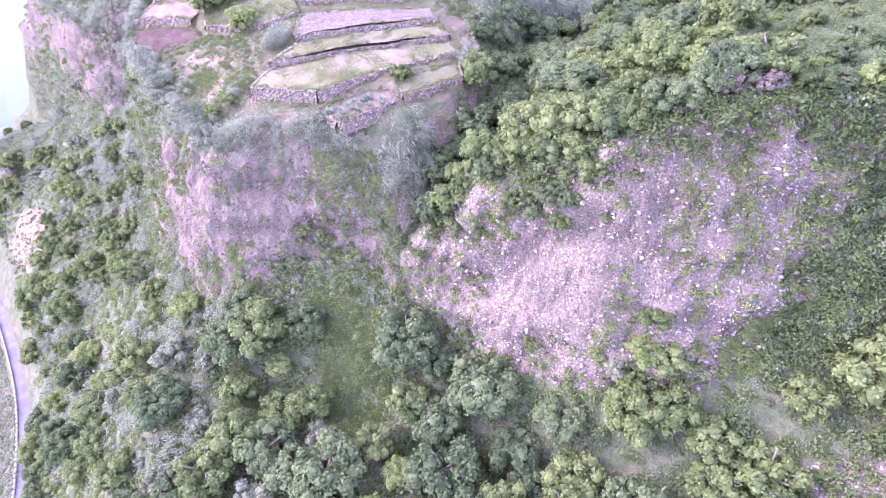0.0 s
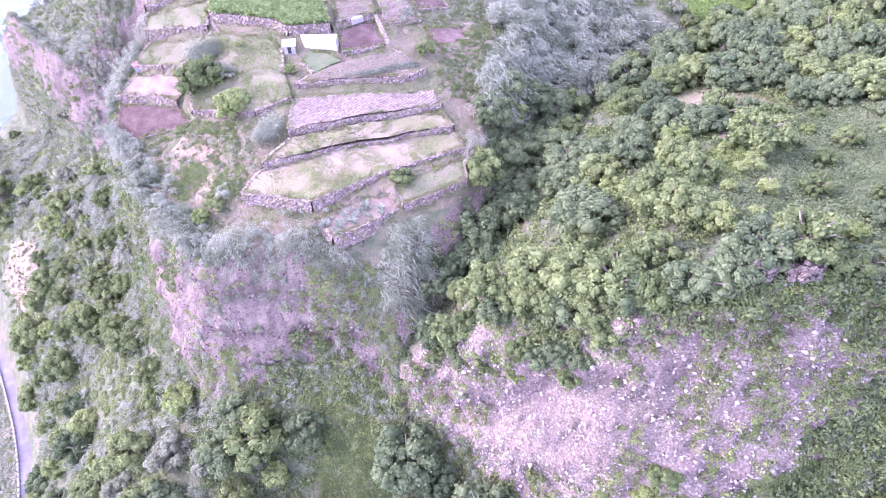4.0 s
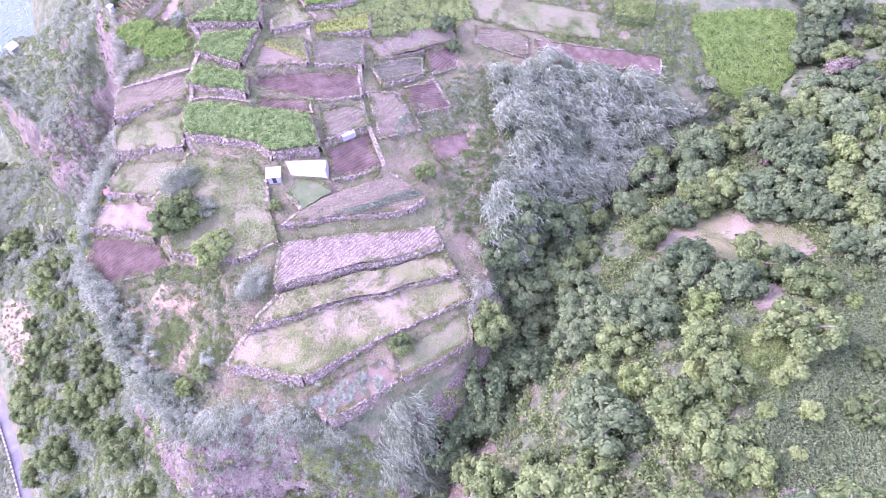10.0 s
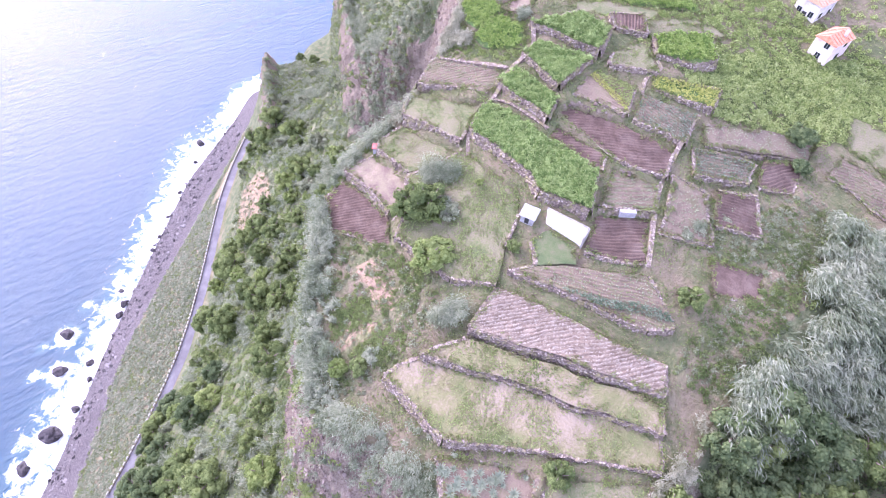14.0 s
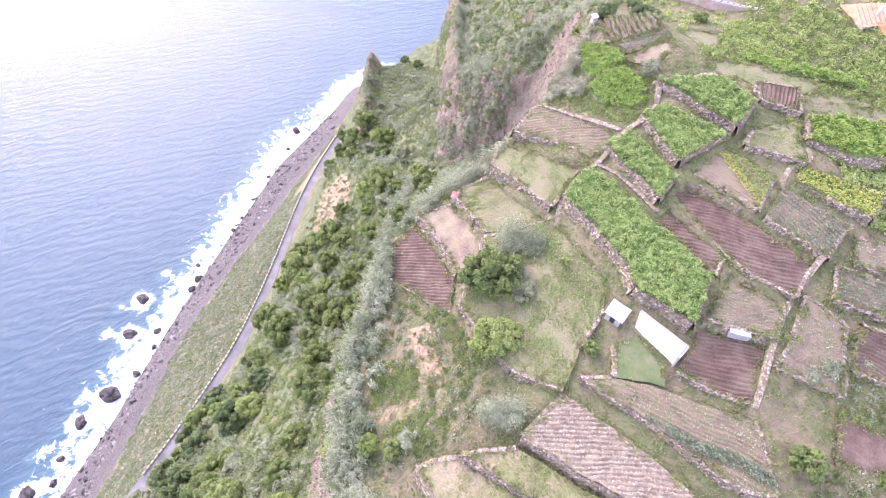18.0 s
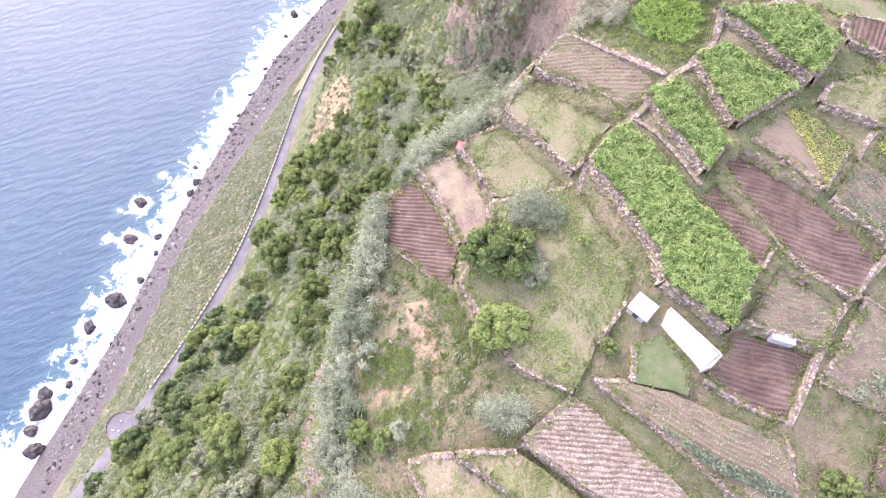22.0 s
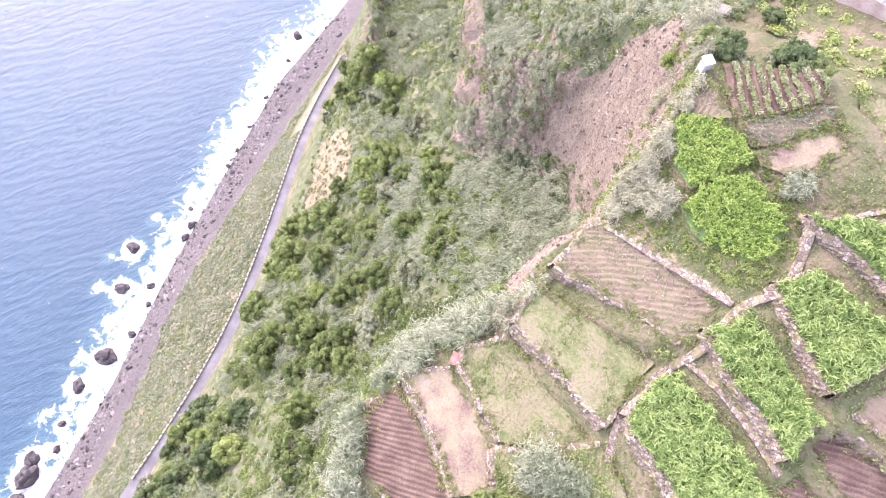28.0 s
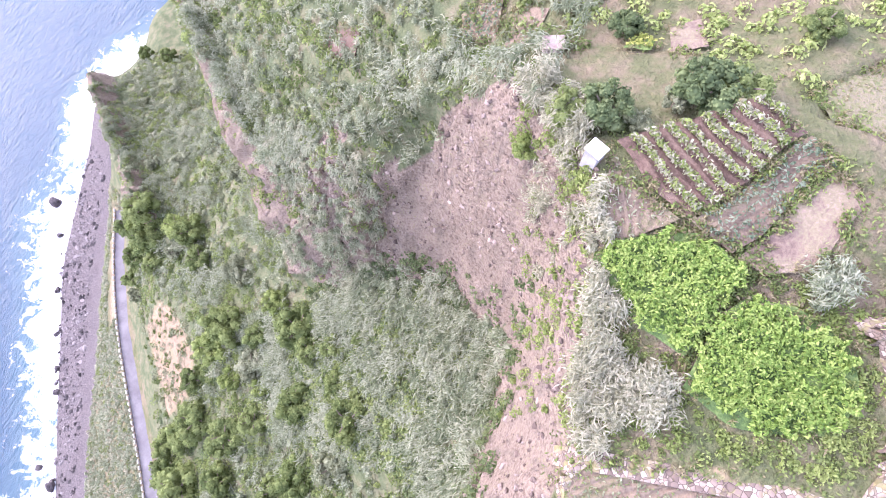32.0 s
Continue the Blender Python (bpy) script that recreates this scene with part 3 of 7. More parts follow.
for key in ("hill_field", "hill_soil", "vines_east", "red_east", "grass_east", "soil_east", "maize_east", "weedy_east", "vines_far", "tan_far", "soil_far", "grey_far", "pink_far", "yellow_far", "grass_far", "lawn_north", "lawn_garden", "grass_dry"):
    inn = inside(XX, YY, PLOTS[key]["poly"])
    fit, *_ = np.linalg.lstsq(np.stack([XX[inn], YY[inn], np.ones(inn.sum())], 1), ZZ[inn], rcond=None)
    PLOTS[key]["top"] = lie(fit[0], fit[1], fit[2] + (0.05 if key.endswith("_far") else 0.2))
for p in PLOTS.values():
    ZZ = np.where(inside(XX, YY, p["poly"]), np.minimum(ZZ, p["top"](XX, YY) - 0.35), ZZ)
gy, gx = np.gradient(ZZ, GY, GX)
STEEP = np.hypot(gx, gy)
on_plot = np.zeros(XX.shape, bool)
for p in PLOTS.values():
    on_plot |= inside(XX, YY, p["poly"])
road_d, _ = line_near(XX, YY, ROAD)
keep = np.clip((road_d - 4) / 4, 0, 1) * np.where(on_plot, 0.1, 1) * np.clip(ZZ / 4, 0, 1)
rough = np.clip((STEEP - 0.9) / 1.2, 0, 1)
# relief: soft swells everywhere, buttresses and ledges on the cliffs
ZZ = ZZ + keep * (0.5 * fractal(XX / 9, YY / 9, seed=3) + 0.15 * fractal(XX / 2.2, YY / 2.2, seed=8))
nx, ny = gx / (STEEP + 1e-6), gy / (STEEP + 1e-6)
crag = fractal(XX / 9, YY / 9, ZZ / 14, 5, seed=21) * 1.7 + 0.9 * np.abs(fractal(XX / 3, YY / 3, ZZ / 3.5, 4, seed=31)) + 0.8 * np.abs(fractal(XX / 2.2, YY / 2.2, ZZ / 11, 3, seed=41))
ledge = 0.5 * np.sin(ZZ * 0.55 + 3 * value_noise(XX / 14, YY / 14, seed=5))
in_bay = np.clip(1.3 - line_near(XX, YY, FOOT[5:9])[0] / 9, 0.0, 0.75)
push = -rough * keep * (crag + ledge - 0.9) * (1 - in_bay)
PX, PY = XX + nx * push, YY + ny * push
GREEN_WEST = [(-57, 104), (-70, 118), (-98, 128), (-112, 160), (-92, 162), (-84, 160), (-76, 157), (-76, 131), (-66, 119)]
BEHIND = [(-90, 206), (-130, 206), (-160, 224), (-130, 260), (-80, 260)]
ROCK = np.clip((STEEP - 1.05) / 0.5, 0, 1)
ROCK = np.where(inside(XX, YY, GREEN_WEST) | inside(XX, YY, BEHIND), 0.15 * ROCK, ROCK)
ROCK = ROCK * np.clip((76 - 0.5 * np.clip(160 - ZZ, 0, 40) - XX + 9 * fractal(XX / 7, YY / 7, ZZ / 7, 3, seed=4)) / 6, 0, 1)
past_rib = (XX < -117) & (YY > 183)
ROCK = np.where(past_rib & (rib_d > np.where(XX > -130, 7.0, np.where(XX > -150, 6.0, 3.5)) + 1.2 * value_noise(XX / 4, YY / 4, seed=6)) & (tower_d > 6), 0.12 * ROCK, ROCK)
ROCK = np.where((YY > 200.5 + 1.5 * value_noise(XX / 5, YY / 5, seed=7)) & (XX > -112) & (XX < -82), 0.0, ROCK)
BAY_FLOOR = [(-81.5, 158), (-81.8, 166), (-81, 175), (-82.6, 186), (-94, 192.6), (-105, 193.6), (-112, 190.5), (-124, 187.5), (-132, 172), (-104, 148), (-88, 148)]
ROCK = np.where(inside(XX, YY, BAY_FLOOR), 0.1 * ROCK, ROCK)
LOW_FACE = [(53, 33), (56, 39), (61, 42.5), (76, 43), (82, 39), (78, 31), (60, 31)]
ROCK = np.where(inside(XX, YY, LOW_FACE), 0.8, ROCK)
ROCK = np.where(on_plot, 0, ROCK)


def grid_faces(ny_, nx_):
    i = np.arange(ny_ * nx_).reshape(ny_, nx_)
    return np.stack([i[:-1, :-1], i[:-1, 1:], i[1:, 1:], i[1:, :-1]], -1).reshape(-1, 4)


def ground_material():
    """Earth and grass on gentle ground, bare tuff and scree on cliffs, shingle by the sea."""
    m = bpy.data.materials.new("land")
    m.use_nodes = True
    N, L = m.node_tree.nodes, m.node_tree.links
    b = N["Principled BSDF"]
    pos = N.new("ShaderNodeNewGeometry").outputs["Position"]

    def tex(scale, detail=5.0, kind="ShaderNodeTexNoise"):
        n = N.new(kind)
        n.inputs["Scale"].default_value = scale
        if "Detail" in n.inputs:
            n.inputs["Detail"].default_value = detail
            n.inputs["Roughness"].default_value = 0.65
        L.new(pos, n.inputs["Vector"])
        return n.outputs["Fac" if kind == "ShaderNodeTexNoise" else "Distance"]

    def ramp(source, stops):
        r = N.new("ShaderNodeValToRGB")
        while len(r.color_ramp.elements) < len(stops):
            r.color_ramp.elements.new(0.5)
        for e, (p, c) in zip(r.color_ramp.elements, stops):
            e.position, e.color = p, (*c, 1)
        L.new(source, r.inputs[0])
        return r.outputs[0]

    def mixed(f, a, c):
        n = N.new("ShaderNodeMix")
        n.data_type = "RGBA"
        L.new(f, n.inputs[0])
        L.new(a, n.inputs[6])
        L.new(c, n.inputs[7])
        return n.outputs[2]

    def mask(name, noise_out, gain=1.6, spread=0.9):
        a = N.new("ShaderNodeAttribute")
        a.attribute_name = name
        n = N.new("ShaderNodeMath")
        n.operation = "MULTIPLY_ADD"
        L.new(noise_out, n.inputs[0])
        n.inputs[1].default_value = spread
        n.inputs[2].default_value = -0.5 * spread
        s = N.new("ShaderNodeMath")
        s.operation = "ADD"
        L.new(a.outputs["Fac"], s.inputs[0])
        L.new(n.outputs[0], s.inputs[1])
        k = N.new("ShaderNodeMapRange")
        k.inputs["From Min"].default_value, k.inputs["From Max"].default_value = 0.5 - 0.5 / gain / 2, 0.5 + 0.5 / gain / 2
        L.new(s.outputs[0], k.inputs["Value"])
        return k.outputs[0]

    broad, mid, fine = tex(0.05), tex(0.35), tex(2.6, 6.0)
    scrub = ramp(mid, [(0.25, (0.075, 0.10, 0.055)), (0.45, (0.12, 0.145, 0.075)), (0.6, (0.18, 0.18, 0.105)), (0.75, (0.25, 0.21, 0.15))])
    rock = ramp(fine, [(0.28, (0.11, 0.084, 0.06)), (0.42, (0.2, 0.158, 0.114)), (0.54, (0.278, 0.227, 0.17)), (0.66, (0.42, 0.37, 0.297))])
    both = N.new("ShaderNodeMath")
    both.operation = "MULTIPLY_ADD"
    L.new(fine, both.inputs[0])
    both.inputs[1].default_value = 0.7
    part_mid = N.new("ShaderNodeMath")
    part_mid.operation = "MULTIPLY"
    L.new(mid, part_mid.inputs[0])
    part_mid.inputs[1].default_value = 0.3
    L.new(part_mid.outputs[0], both.inputs[2])
    rust = ramp(both.outputs[0], [(0.36, (0.12, 0.09, 0.07)), (0.45, (0.21, 0.162, 0.127)), (0.55, (0.295, 0.237, 0.186)), (0.64, (0.225, 0.203, 0.11))])
    dull = ramp(fine, [(0.32, (0.12, 0.092, 0.076)), (0.5, (0.20, 0.155, 0.128)), (0.68, (0.28, 0.23, 0.195))])
    pick_dull = N.new("ShaderNodeMapRange")
    pick_dull.inputs["From Min"].default_value, pick_dull.inputs["From Max"].default_value = 0.44, 0.6
    L.new(tex(0.09, 4.0), pick_dull.inputs["Value"])
    rock = mixed(pick_dull.outputs[0], rock, dull)
    rock = mixed(mask("rust", mid, 1.0), rock, rust)
    down = N.new("ShaderNodeMapping")
    down.inputs["Scale"].default_value = (0.42, 0.42, 0.07)
    L.new(pos, down.inputs["Vector"])
    streaks = N.new("ShaderNodeTexNoise")
    streaks.inputs["Scale"].default_value, streaks.inputs["Detail"].default_value, streaks.inputs["Roughness"].default_value = 1.0, 6.0, 0.7
    L.new(down.outputs[0], streaks.inputs["Vector"])
    seep = N.new("ShaderNodeMapRange")
    seep.inputs["From Min"].default_value, seep.inputs["From Max"].default_value, seep.inputs["To Max"].default_value = 0.53, 0.68, 0.75
    L.new(streaks.outputs["Fac"], seep.inputs["Value"])
    rock = mixed(seep.outputs[0], rock, ramp(fine, [(0.35, (0.10, 0.08, 0.07)), (0.6, (0.185, 0.15, 0.125))]))
    blend = N.new("ShaderNodeMath")
    blend.operation = "MULTIPLY_ADD"
    L.new(tex(0.13, 4.0), blend.inputs[0])
    blend.inputs[1].default_value = 0.65
    half = N.new("ShaderNodeMath")
    half.operation = "MULTIPLY"
    L.new(tex(0.9, 5.0), half.inputs[0])
    half.inputs[1].default_value = 0.35
    L.new(half.outputs[0], blend.inputs[2])
    grass = ramp(blend.outputs[0], [(0.36, (0.10, 0.118, 0.056)), (0.45, (0.142, 0.15, 0.075)), (0.52, (0.19, 0.168, 0.102)), (0.6, (0.235, 0.188, 0.13)), (0.68, (0.165, 0.155, 0.086))])
    shingle = ramp(fine, [(0.34, (0.05, 0.043, 0.043)), (0.48, (0.115, 0.10, 0.098)), (0.66, (0.24, 0.212, 0.205))])
    tan = ramp(mid, [(0.36, (0.22, 0.16, 0.11)), (0.48, (0.36, 0.245, 0.175)), (0.58, (0.31, 0.24, 0.15)), (0.66, (0.20, 0.20, 0.10))])
    col = mixed(mask("meadow", mid), scrub, grass)
    col = mixed(mask("tan", mid), col, tan)
    col = mixed(mask("rock", mid, 1.3), col, rock)
    col = mixed(mask("shingle", mid, 2.0, 0.45), col, shingle)
    L.new(col, b.inputs["Base Color"])
    b.inputs["Roughness"].default_value = 0.95
    b.inputs["Specular IOR Level"].default_value = 0.15
    vor = tex(1.1, kind="ShaderNodeTexVoronoi")
    add = N.new("ShaderNodeMath")
    add.operation = "MULTIPLY_ADD"
    L.new(vor, add.inputs[0])
    add.inputs[1].default_value = 0.8
    L.new(fine, add.inputs[2])
    bp = N.new("ShaderNodeBump")
    bp.inputs["Strength"].default_value, bp.inputs["Distance"].default_value = 0.8, 0.45
    L.new(add.outputs[0], bp.inputs["Height"])
    L.new(bp.outputs[0], b.inputs["Normal"])
    return m


def attribute(me, name, values):
    a = me.attributes.new(name, "FLOAT", "POINT")
    a.data.foreach_set("value", np.asarray(values, np.float32).ravel())


gm = mesh_np("ground", np.stack([PX, PY, ZZ], -1).reshape(-1, 3), grid_faces(*XX.shape), ground_material(), True)
shore_d, _ = line_near(XX, YY, SHORE)
beach_d, beach_z = line_near(XX, YY, BEACH_TOP)
SHINGLE = np.clip((15 - ZZ) / 5, 0, 1)
SHINGLE = np.where(ZZ < 11, 1.0, SHINGLE)
MEADOWS = [[(-48, 100), (-27, 101), (-9, 106), (6, 112), (9, 123), (8, 150), (14, 165), (30, 190), (60, 205), (60, 260), (-100, 260), (-95, 206), (-85, 197), (-80, 181), (-79, 150), (-80, 140), (-72, 124)],
           PLOTS["hill_field"]["poly"],
           [(-100, 10), (-135, 15), (-153, 42), (-183, 79), (-207, 122), (-234, 180), (-250, 219), (-226, 212), (-204, 180), (-170, 140), (-150, 112), (-134, 86), (-122, 62), (-112, 40)]]
MEADOW = np.zeros(XX.shape)
for poly in MEADOWS:
    MEADOW = np.maximum(MEADOW, inside(XX, YY, poly) * 0.9)
TANS = [[(-164, 146), (-176, 158), (-188, 172), (-178, 182), (-167, 180), (-154, 170), (-152, 158)], [(-205, 176), (-226, 206), (-240, 215), (-232, 190), (-215, 165)]]
TAN = np.zeros(XX.shape)
for poly in TANS:
    TAN = np.maximum(TAN, inside(XX, YY, poly) * np.clip(line_near(XX, YY, poly + [poly[0]])[0] / 6, 0.25, 0.62))
SHELF_SOIL = [(-61.0, 124.6), (-58.4, 128.0), (-54.0, 125.6), (-50.0, 124.4), (-47.6, 121.0), (-51.0, 119.6), (-54.6, 121.4)]
TAN = np.maximum(TAN, inside(XX, YY, SHELF_SOIL) * 0.72)
for tx, ty, tr in ((-53.5, 112.5, 3.4), (-50, 115.5, 2.6), (-66, 172, 1.6)):
    TAN = np.maximum(TAN, np.clip(1.25 - np.hypot(XX - tx, YY - ty) / tr, 0, 1))
RUST = np.clip((-20 - XX) / 10, 0, 1) * 0.9
for nm, v in (("rock", ROCK), ("shingle", SHINGLE), ("meadow", MEADOW), ("tan", TAN), ("rust", RUST)):
    attribute(gm, nm, v)
ground = tagged(new("ground", gm), "steep coastal land with terraces, scrub and bare cliffs", "ground", kind="structure")


# a quick height look-up for everything that stands on the land
def ground_z(x, y):
    x, y = np.asarray(x, float), np.asarray(y, float)
    i = np.clip(np.searchsorted(GX, x) - 1, 0, len(GX) - 2)
    j = np.clip(np.searchsorted(GY, y) - 1, 0, len(GY) - 2)
    u, v = (x - GX[i]) / (GX[i + 1] - GX[i]), (y - GY[j]) / (GY[j + 1] - GY[j])
    return ZZ[j, i] * (1 - u) * (1 - v) + ZZ[j, i + 1] * u * (1 - v) + ZZ[j + 1, i] * (1 - u) * v + ZZ[j + 1, i + 1] * u * v


def steep_at(x, y):
    i = np.clip(np.searchsorted(GX, x) - 1, 0, len(GX) - 2)
    j = np.clip(np.searchsorted(GY, y) - 1, 0, len(GY) - 2)
    return STEEP[j, i]


# ---- the sea ----
def sea_material():
    m = bpy.data.materials.new("sea_water")
    m.use_nodes = True
    N, L = m.node_tree.nodes, m.node_tree.links
    b = N["Principled BSDF"]
    pos = N.new("ShaderNodeNewGeometry").outputs["Position"]
    a = N.new("ShaderNodeAttribute")
    a.attribute_name = "foam"
    n1 = N.new("ShaderNodeTexNoise")
    n1.inputs["Scale"].default_value, n1.inputs["Detail"].default_value, n1.inputs["Roughness"].default_value, n1.inputs["Distortion"].default_value = 0.16, 7.0, 0.68, 0.8
    L.new(pos, n1.inputs["Vector"])
    s = N.new("ShaderNodeMath")
    s.operation = "MULTIPLY_ADD"
    L.new(n1.outputs["Fac"], s.inputs[0])
    s.inputs[1].default_value = 1.9
    L.new(a.outputs["Fac"], s.inputs[2])
    k = N.new("ShaderNodeMapRange")
    n3 = N.new("ShaderNodeTexNoise")
    n3.inputs["Scale"].default_value, n3.inputs["Detail"].default_value, n3.inputs["Distortion"].default_value = 0.7, 6.0, 1.2
    L.new(pos, n3.inputs["Vector"])
    s3 = N.new("ShaderNodeMath")
    s3.operation = "MULTIPLY_ADD"
    L.new(n3.outputs["Fac"], s3.inputs[0])
    s3.inputs[1].default_value = 0.45
    L.new(s.outputs[0], s3.inputs[2])
    k.inputs["From Min"].default_value, k.inputs["From Max"].default_value = 1.52, 1.95
    L.new(s3.outputs[0], k.inputs["Value"])
    tint = N.new("ShaderNodeMapRange")
    tint.inputs["From Min"].default_value, tint.inputs["From Max"].default_value = 0.0, 0.6
    L.new(a.outputs["Fac"], tint.inputs["Value"])
    deep = N.new("ShaderNodeMix")
    deep.data_type = "RGBA"
    deep.inputs[6].default_value, deep.inputs[7].default_value = (0.03, 0.078, 0.125, 1), (0.055, 0.135, 0.17, 1)
    L.new(tint.outputs[0], deep.inputs[0])
    c = N.new("ShaderNodeMix")
    c.data_type = "RGBA"
    c.inputs[7].default_value = (0.85, 0.86, 0.87, 1)
    L.new(k.outputs[0], c.inputs[0])
    L.new(deep.outputs[2], c.inputs[6])
    L.new(c.outputs[2], b.inputs["Base Color"])
    r = N.new("ShaderNodeMapRange")
    r.inputs["To Min"].default_value, r.inputs["To Max"].default_value = 0.2, 0.9
    L.new(k.outputs[0], r.inputs["Value"])
    L.new(r.outputs[0], b.inputs["Roughness"])
    b.inputs["IOR"].default_value = 1.33
    w = N.new("ShaderNodeTexWave")
    w.inputs["Scale"].default_value, w.inputs["Distortion"].default_value, w.inputs["Detail"].default_value, w.inputs["Detail Scale"].default_value = 0.05, 9.0, 4.0, 1.6
    mp = N.new("ShaderNodeMapping")
    mp.inputs["Rotation"].default_value = (0, 0, radians(58))
    mp.inputs["Scale"].default_value = (1.6, 0.5, 1)
    L.new(pos, mp.inputs["Vector"])
    L.new(mp.outputs[0], w.inputs["Vector"])
    n2 = N.new("ShaderNodeTexNoise")
    n2.inputs["Scale"].default_value, n2.inputs["Detail"].default_value, n2.inputs["Roughness"].default_value = 0.5, 9.0, 0.72
    L.new(mp.outputs[0], n2.inputs["Vector"])
    q = N.new("ShaderNodeMath")
    q.operation = "MULTIPLY_ADD"
    L.new(w.outputs["Fac"], q.inputs[0])
    q.inputs[1].default_value = 0.22
    L.new(n2.outputs["Fac"], q.inputs[2])
    bp = N.new("ShaderNodeBump")
    bp.inputs["Strength"].default_value, bp.inputs["Distance"].default_value = 0.85, 1.2
    L.new(q.outputs[0], bp.inputs["Height"])
    L.new(bp.outputs[0], b.inputs["Normal"])
    return m


SX, SY = axis(-340, -140, 2.0, -4000, 0), axis(-40, 300, 2.0, -4000, 4000)
SXX, SYY = np.meshgrid(SX, SY)
sd, _ = line_near(SXX, SYY, SHORE)
swell = 0.1 * np.sin((SXX * 0.8 + SYY * 0.55) / 4.5 + 1.5 * value_noise(SXX / 30, SYY / 30, seed=2)) * np.clip(sd / 20, 0, 1)
sea_me = mesh_np("sea", np.stack([SXX, SYY, 0.3 + swell], -1).reshape(-1, 3), grid_faces(*SXX.shape), sea_material(), True)
SEA_ROCKS = [(-228.5, 81.0, 3.2), (-214.0, 68.0, 3.4), (-218.4, 102.7, 2.2), (-285.9, 208.9, 3.0), (-189.7, 48.9, 4.6), (-165.5, 3.0, 5.0), (-170.5, 6.5, 3.6), (-230.0, 112.0, 1.5),
             (-207.0, 79.0, 2.0), (-186.0, 34.0, 3.2), (-192.0, 62.0, 2.0), (-262.0, 174.0, 1.5), (-200.0, 74.0, 1.6), (-160.0, -4.0, 3.0), (-152.0, -6.0, 4.0), (-244.0, 146.0, 1.4), (-275.0, 196.0, 1.6),
             (-176.0, 22.0, 1.8), (-168.0, 16.0, 2.0), (-239.0, 138.0, 1.8), (-252.0, 158.0, 1.3), (-222.0, 108.0, 2.4)]
foam = np.clip(1.12 - sd / (21.0 + 10 * value_noise(SXX / 40, SYY / 40, seed=12)), 0, 1) * (0.8 + 0.35 * value_noise(SXX / 22, SYY / 22, seed=9))
for rx, ry, rr in SEA_ROCKS:
    foam = np.maximum(foam, 0.85 * np.clip(1.5 - np.hypot(SXX - rx - 0.6, SYY - ry + 0.5) / (rr * 1.6 + 0.8), 0, 1))
for fx_, fy_, fr in ((-236, 96, 3.5), (-224, 92, 3.0), (-240, 118, 2.6), (-222, 60, 3.4), (-205, 56, 4.0), (-250, 140, 3.0), (-232, 70, 2.6), (-262, 160, 3.2), (-196, 40, 4.0), (-184, 16, 4.0)):
    foam = np.maximum(foam, 0.62 * np.clip(1.3 - np.hypot(SXX - fx_, (SYY - fy_) * 0.7) / fr, 0, 1))
attribute(sea_me, "foam", foam)
tagged(new("sea", sea_me), "blue ocean with white surf along the shore", "water", kind="structure")


def boulder(seed, size, mat, name="rock"):
    bm = bmesh.new()
    bmesh.ops.create_icosphere(bm, subdivisions=3, radius=1.0)
    for v in bm.verts:
        p = v.co.copy()
        q = p * 1.4 + Vector((seed * 7.1, seed * 3.3, 0))
        d = 1 + 0.35 * noise.noise(q) + 0.18 * noise.noise(q * 2.7) + 0.08 * noise.noise(q * 6)
        c = noise.cell(q * 1.3)
        v.co = Vector((p.x * 1.15, p.y * 0.9, p.z * 0.8)) * (d + 0.12 * c) * size
    me = bpy.data.meshes.new(name)
    bm.to_mesh(me)
    bm.free()
    me.materials.append(mat)
    return me


for i, (rx, ry, rr) in enumerate(SEA_ROCKS):
    ob = new("sea_rock", boulder(i, rr * 0.8, M_BASALT))
    ob.matrix_world = pose(rx, ry, 0.25 * rr, 0, 0, i * 57)
    tagged(ob, "dark wet basalt boulder washed by surf", "rock", "rocks in the surf")


# ---- the coast road ----
def smooth_line(line, step=2.0):
    """Points along a polyline, rounded off, at even steps."""
    p = np.array(line, float)
    for _ in range(3):
        q = [p[0]]
        for a, b in zip(p[:-1], p[1:]):
            q += [a * 0.75 + b * 0.25, a * 0.25 + b * 0.75]
        p = np.array(q + [p[-1]])
    s = np.concatenate([[0], np.cumsum(np.linalg.norm(np.diff(p[:, :2], axis=0), axis=1))])
    t = np.arange(0, s[-1], step)
    return np.stack([np.interp(t, s, p[:, k]) for k in range(p.shape[1])], 1)


road_line = smooth_line(ROAD, 2.0)
tang = np.gradient(road_line[:, :2], axis=0)
tang /= np.linalg.norm(tang, axis=1)[:, None]
side = np.stack([-tang[:, 1], tang[:, 0]], 1)     # to the sea, as the line runs north


def ribbon(name, line, sides, offsets, mat, thick=0.0):
    k = len(offsets)
    rows = [np.concatenate([line[:, :2] + sides * o, line[:, 2:3] + dz], 1) for o, dz in offsets]
    V = np.stack(rows, 1).reshape(-1, 3)
    i = np.arange(len(line) * k).reshape(-1, k)
    F = np.stack([i[:-1, :-1], i[1:, :-1], i[1:, 1:], i[:-1, 1:]], -1).reshape(-1, 4)
    return mesh_np(name, V, F, mat, False)


ROAD_HALF = 2.8
road_line[:, 2] += 0.7
road_ob = new("road", ribbon("road", road_line, side, [(-ROAD_HALF - 0.4, -1.8), (-ROAD_HALF, 0), (0, 0.05), (ROAD_HALF, 0), (ROAD_HALF + 0.5, -0.05), (ROAD_HALF + 0.6, -2.5)], M_ASPHALT))
tagged(road_ob, "narrow grey asphalt coast road above the shore", "road", kind="structure")


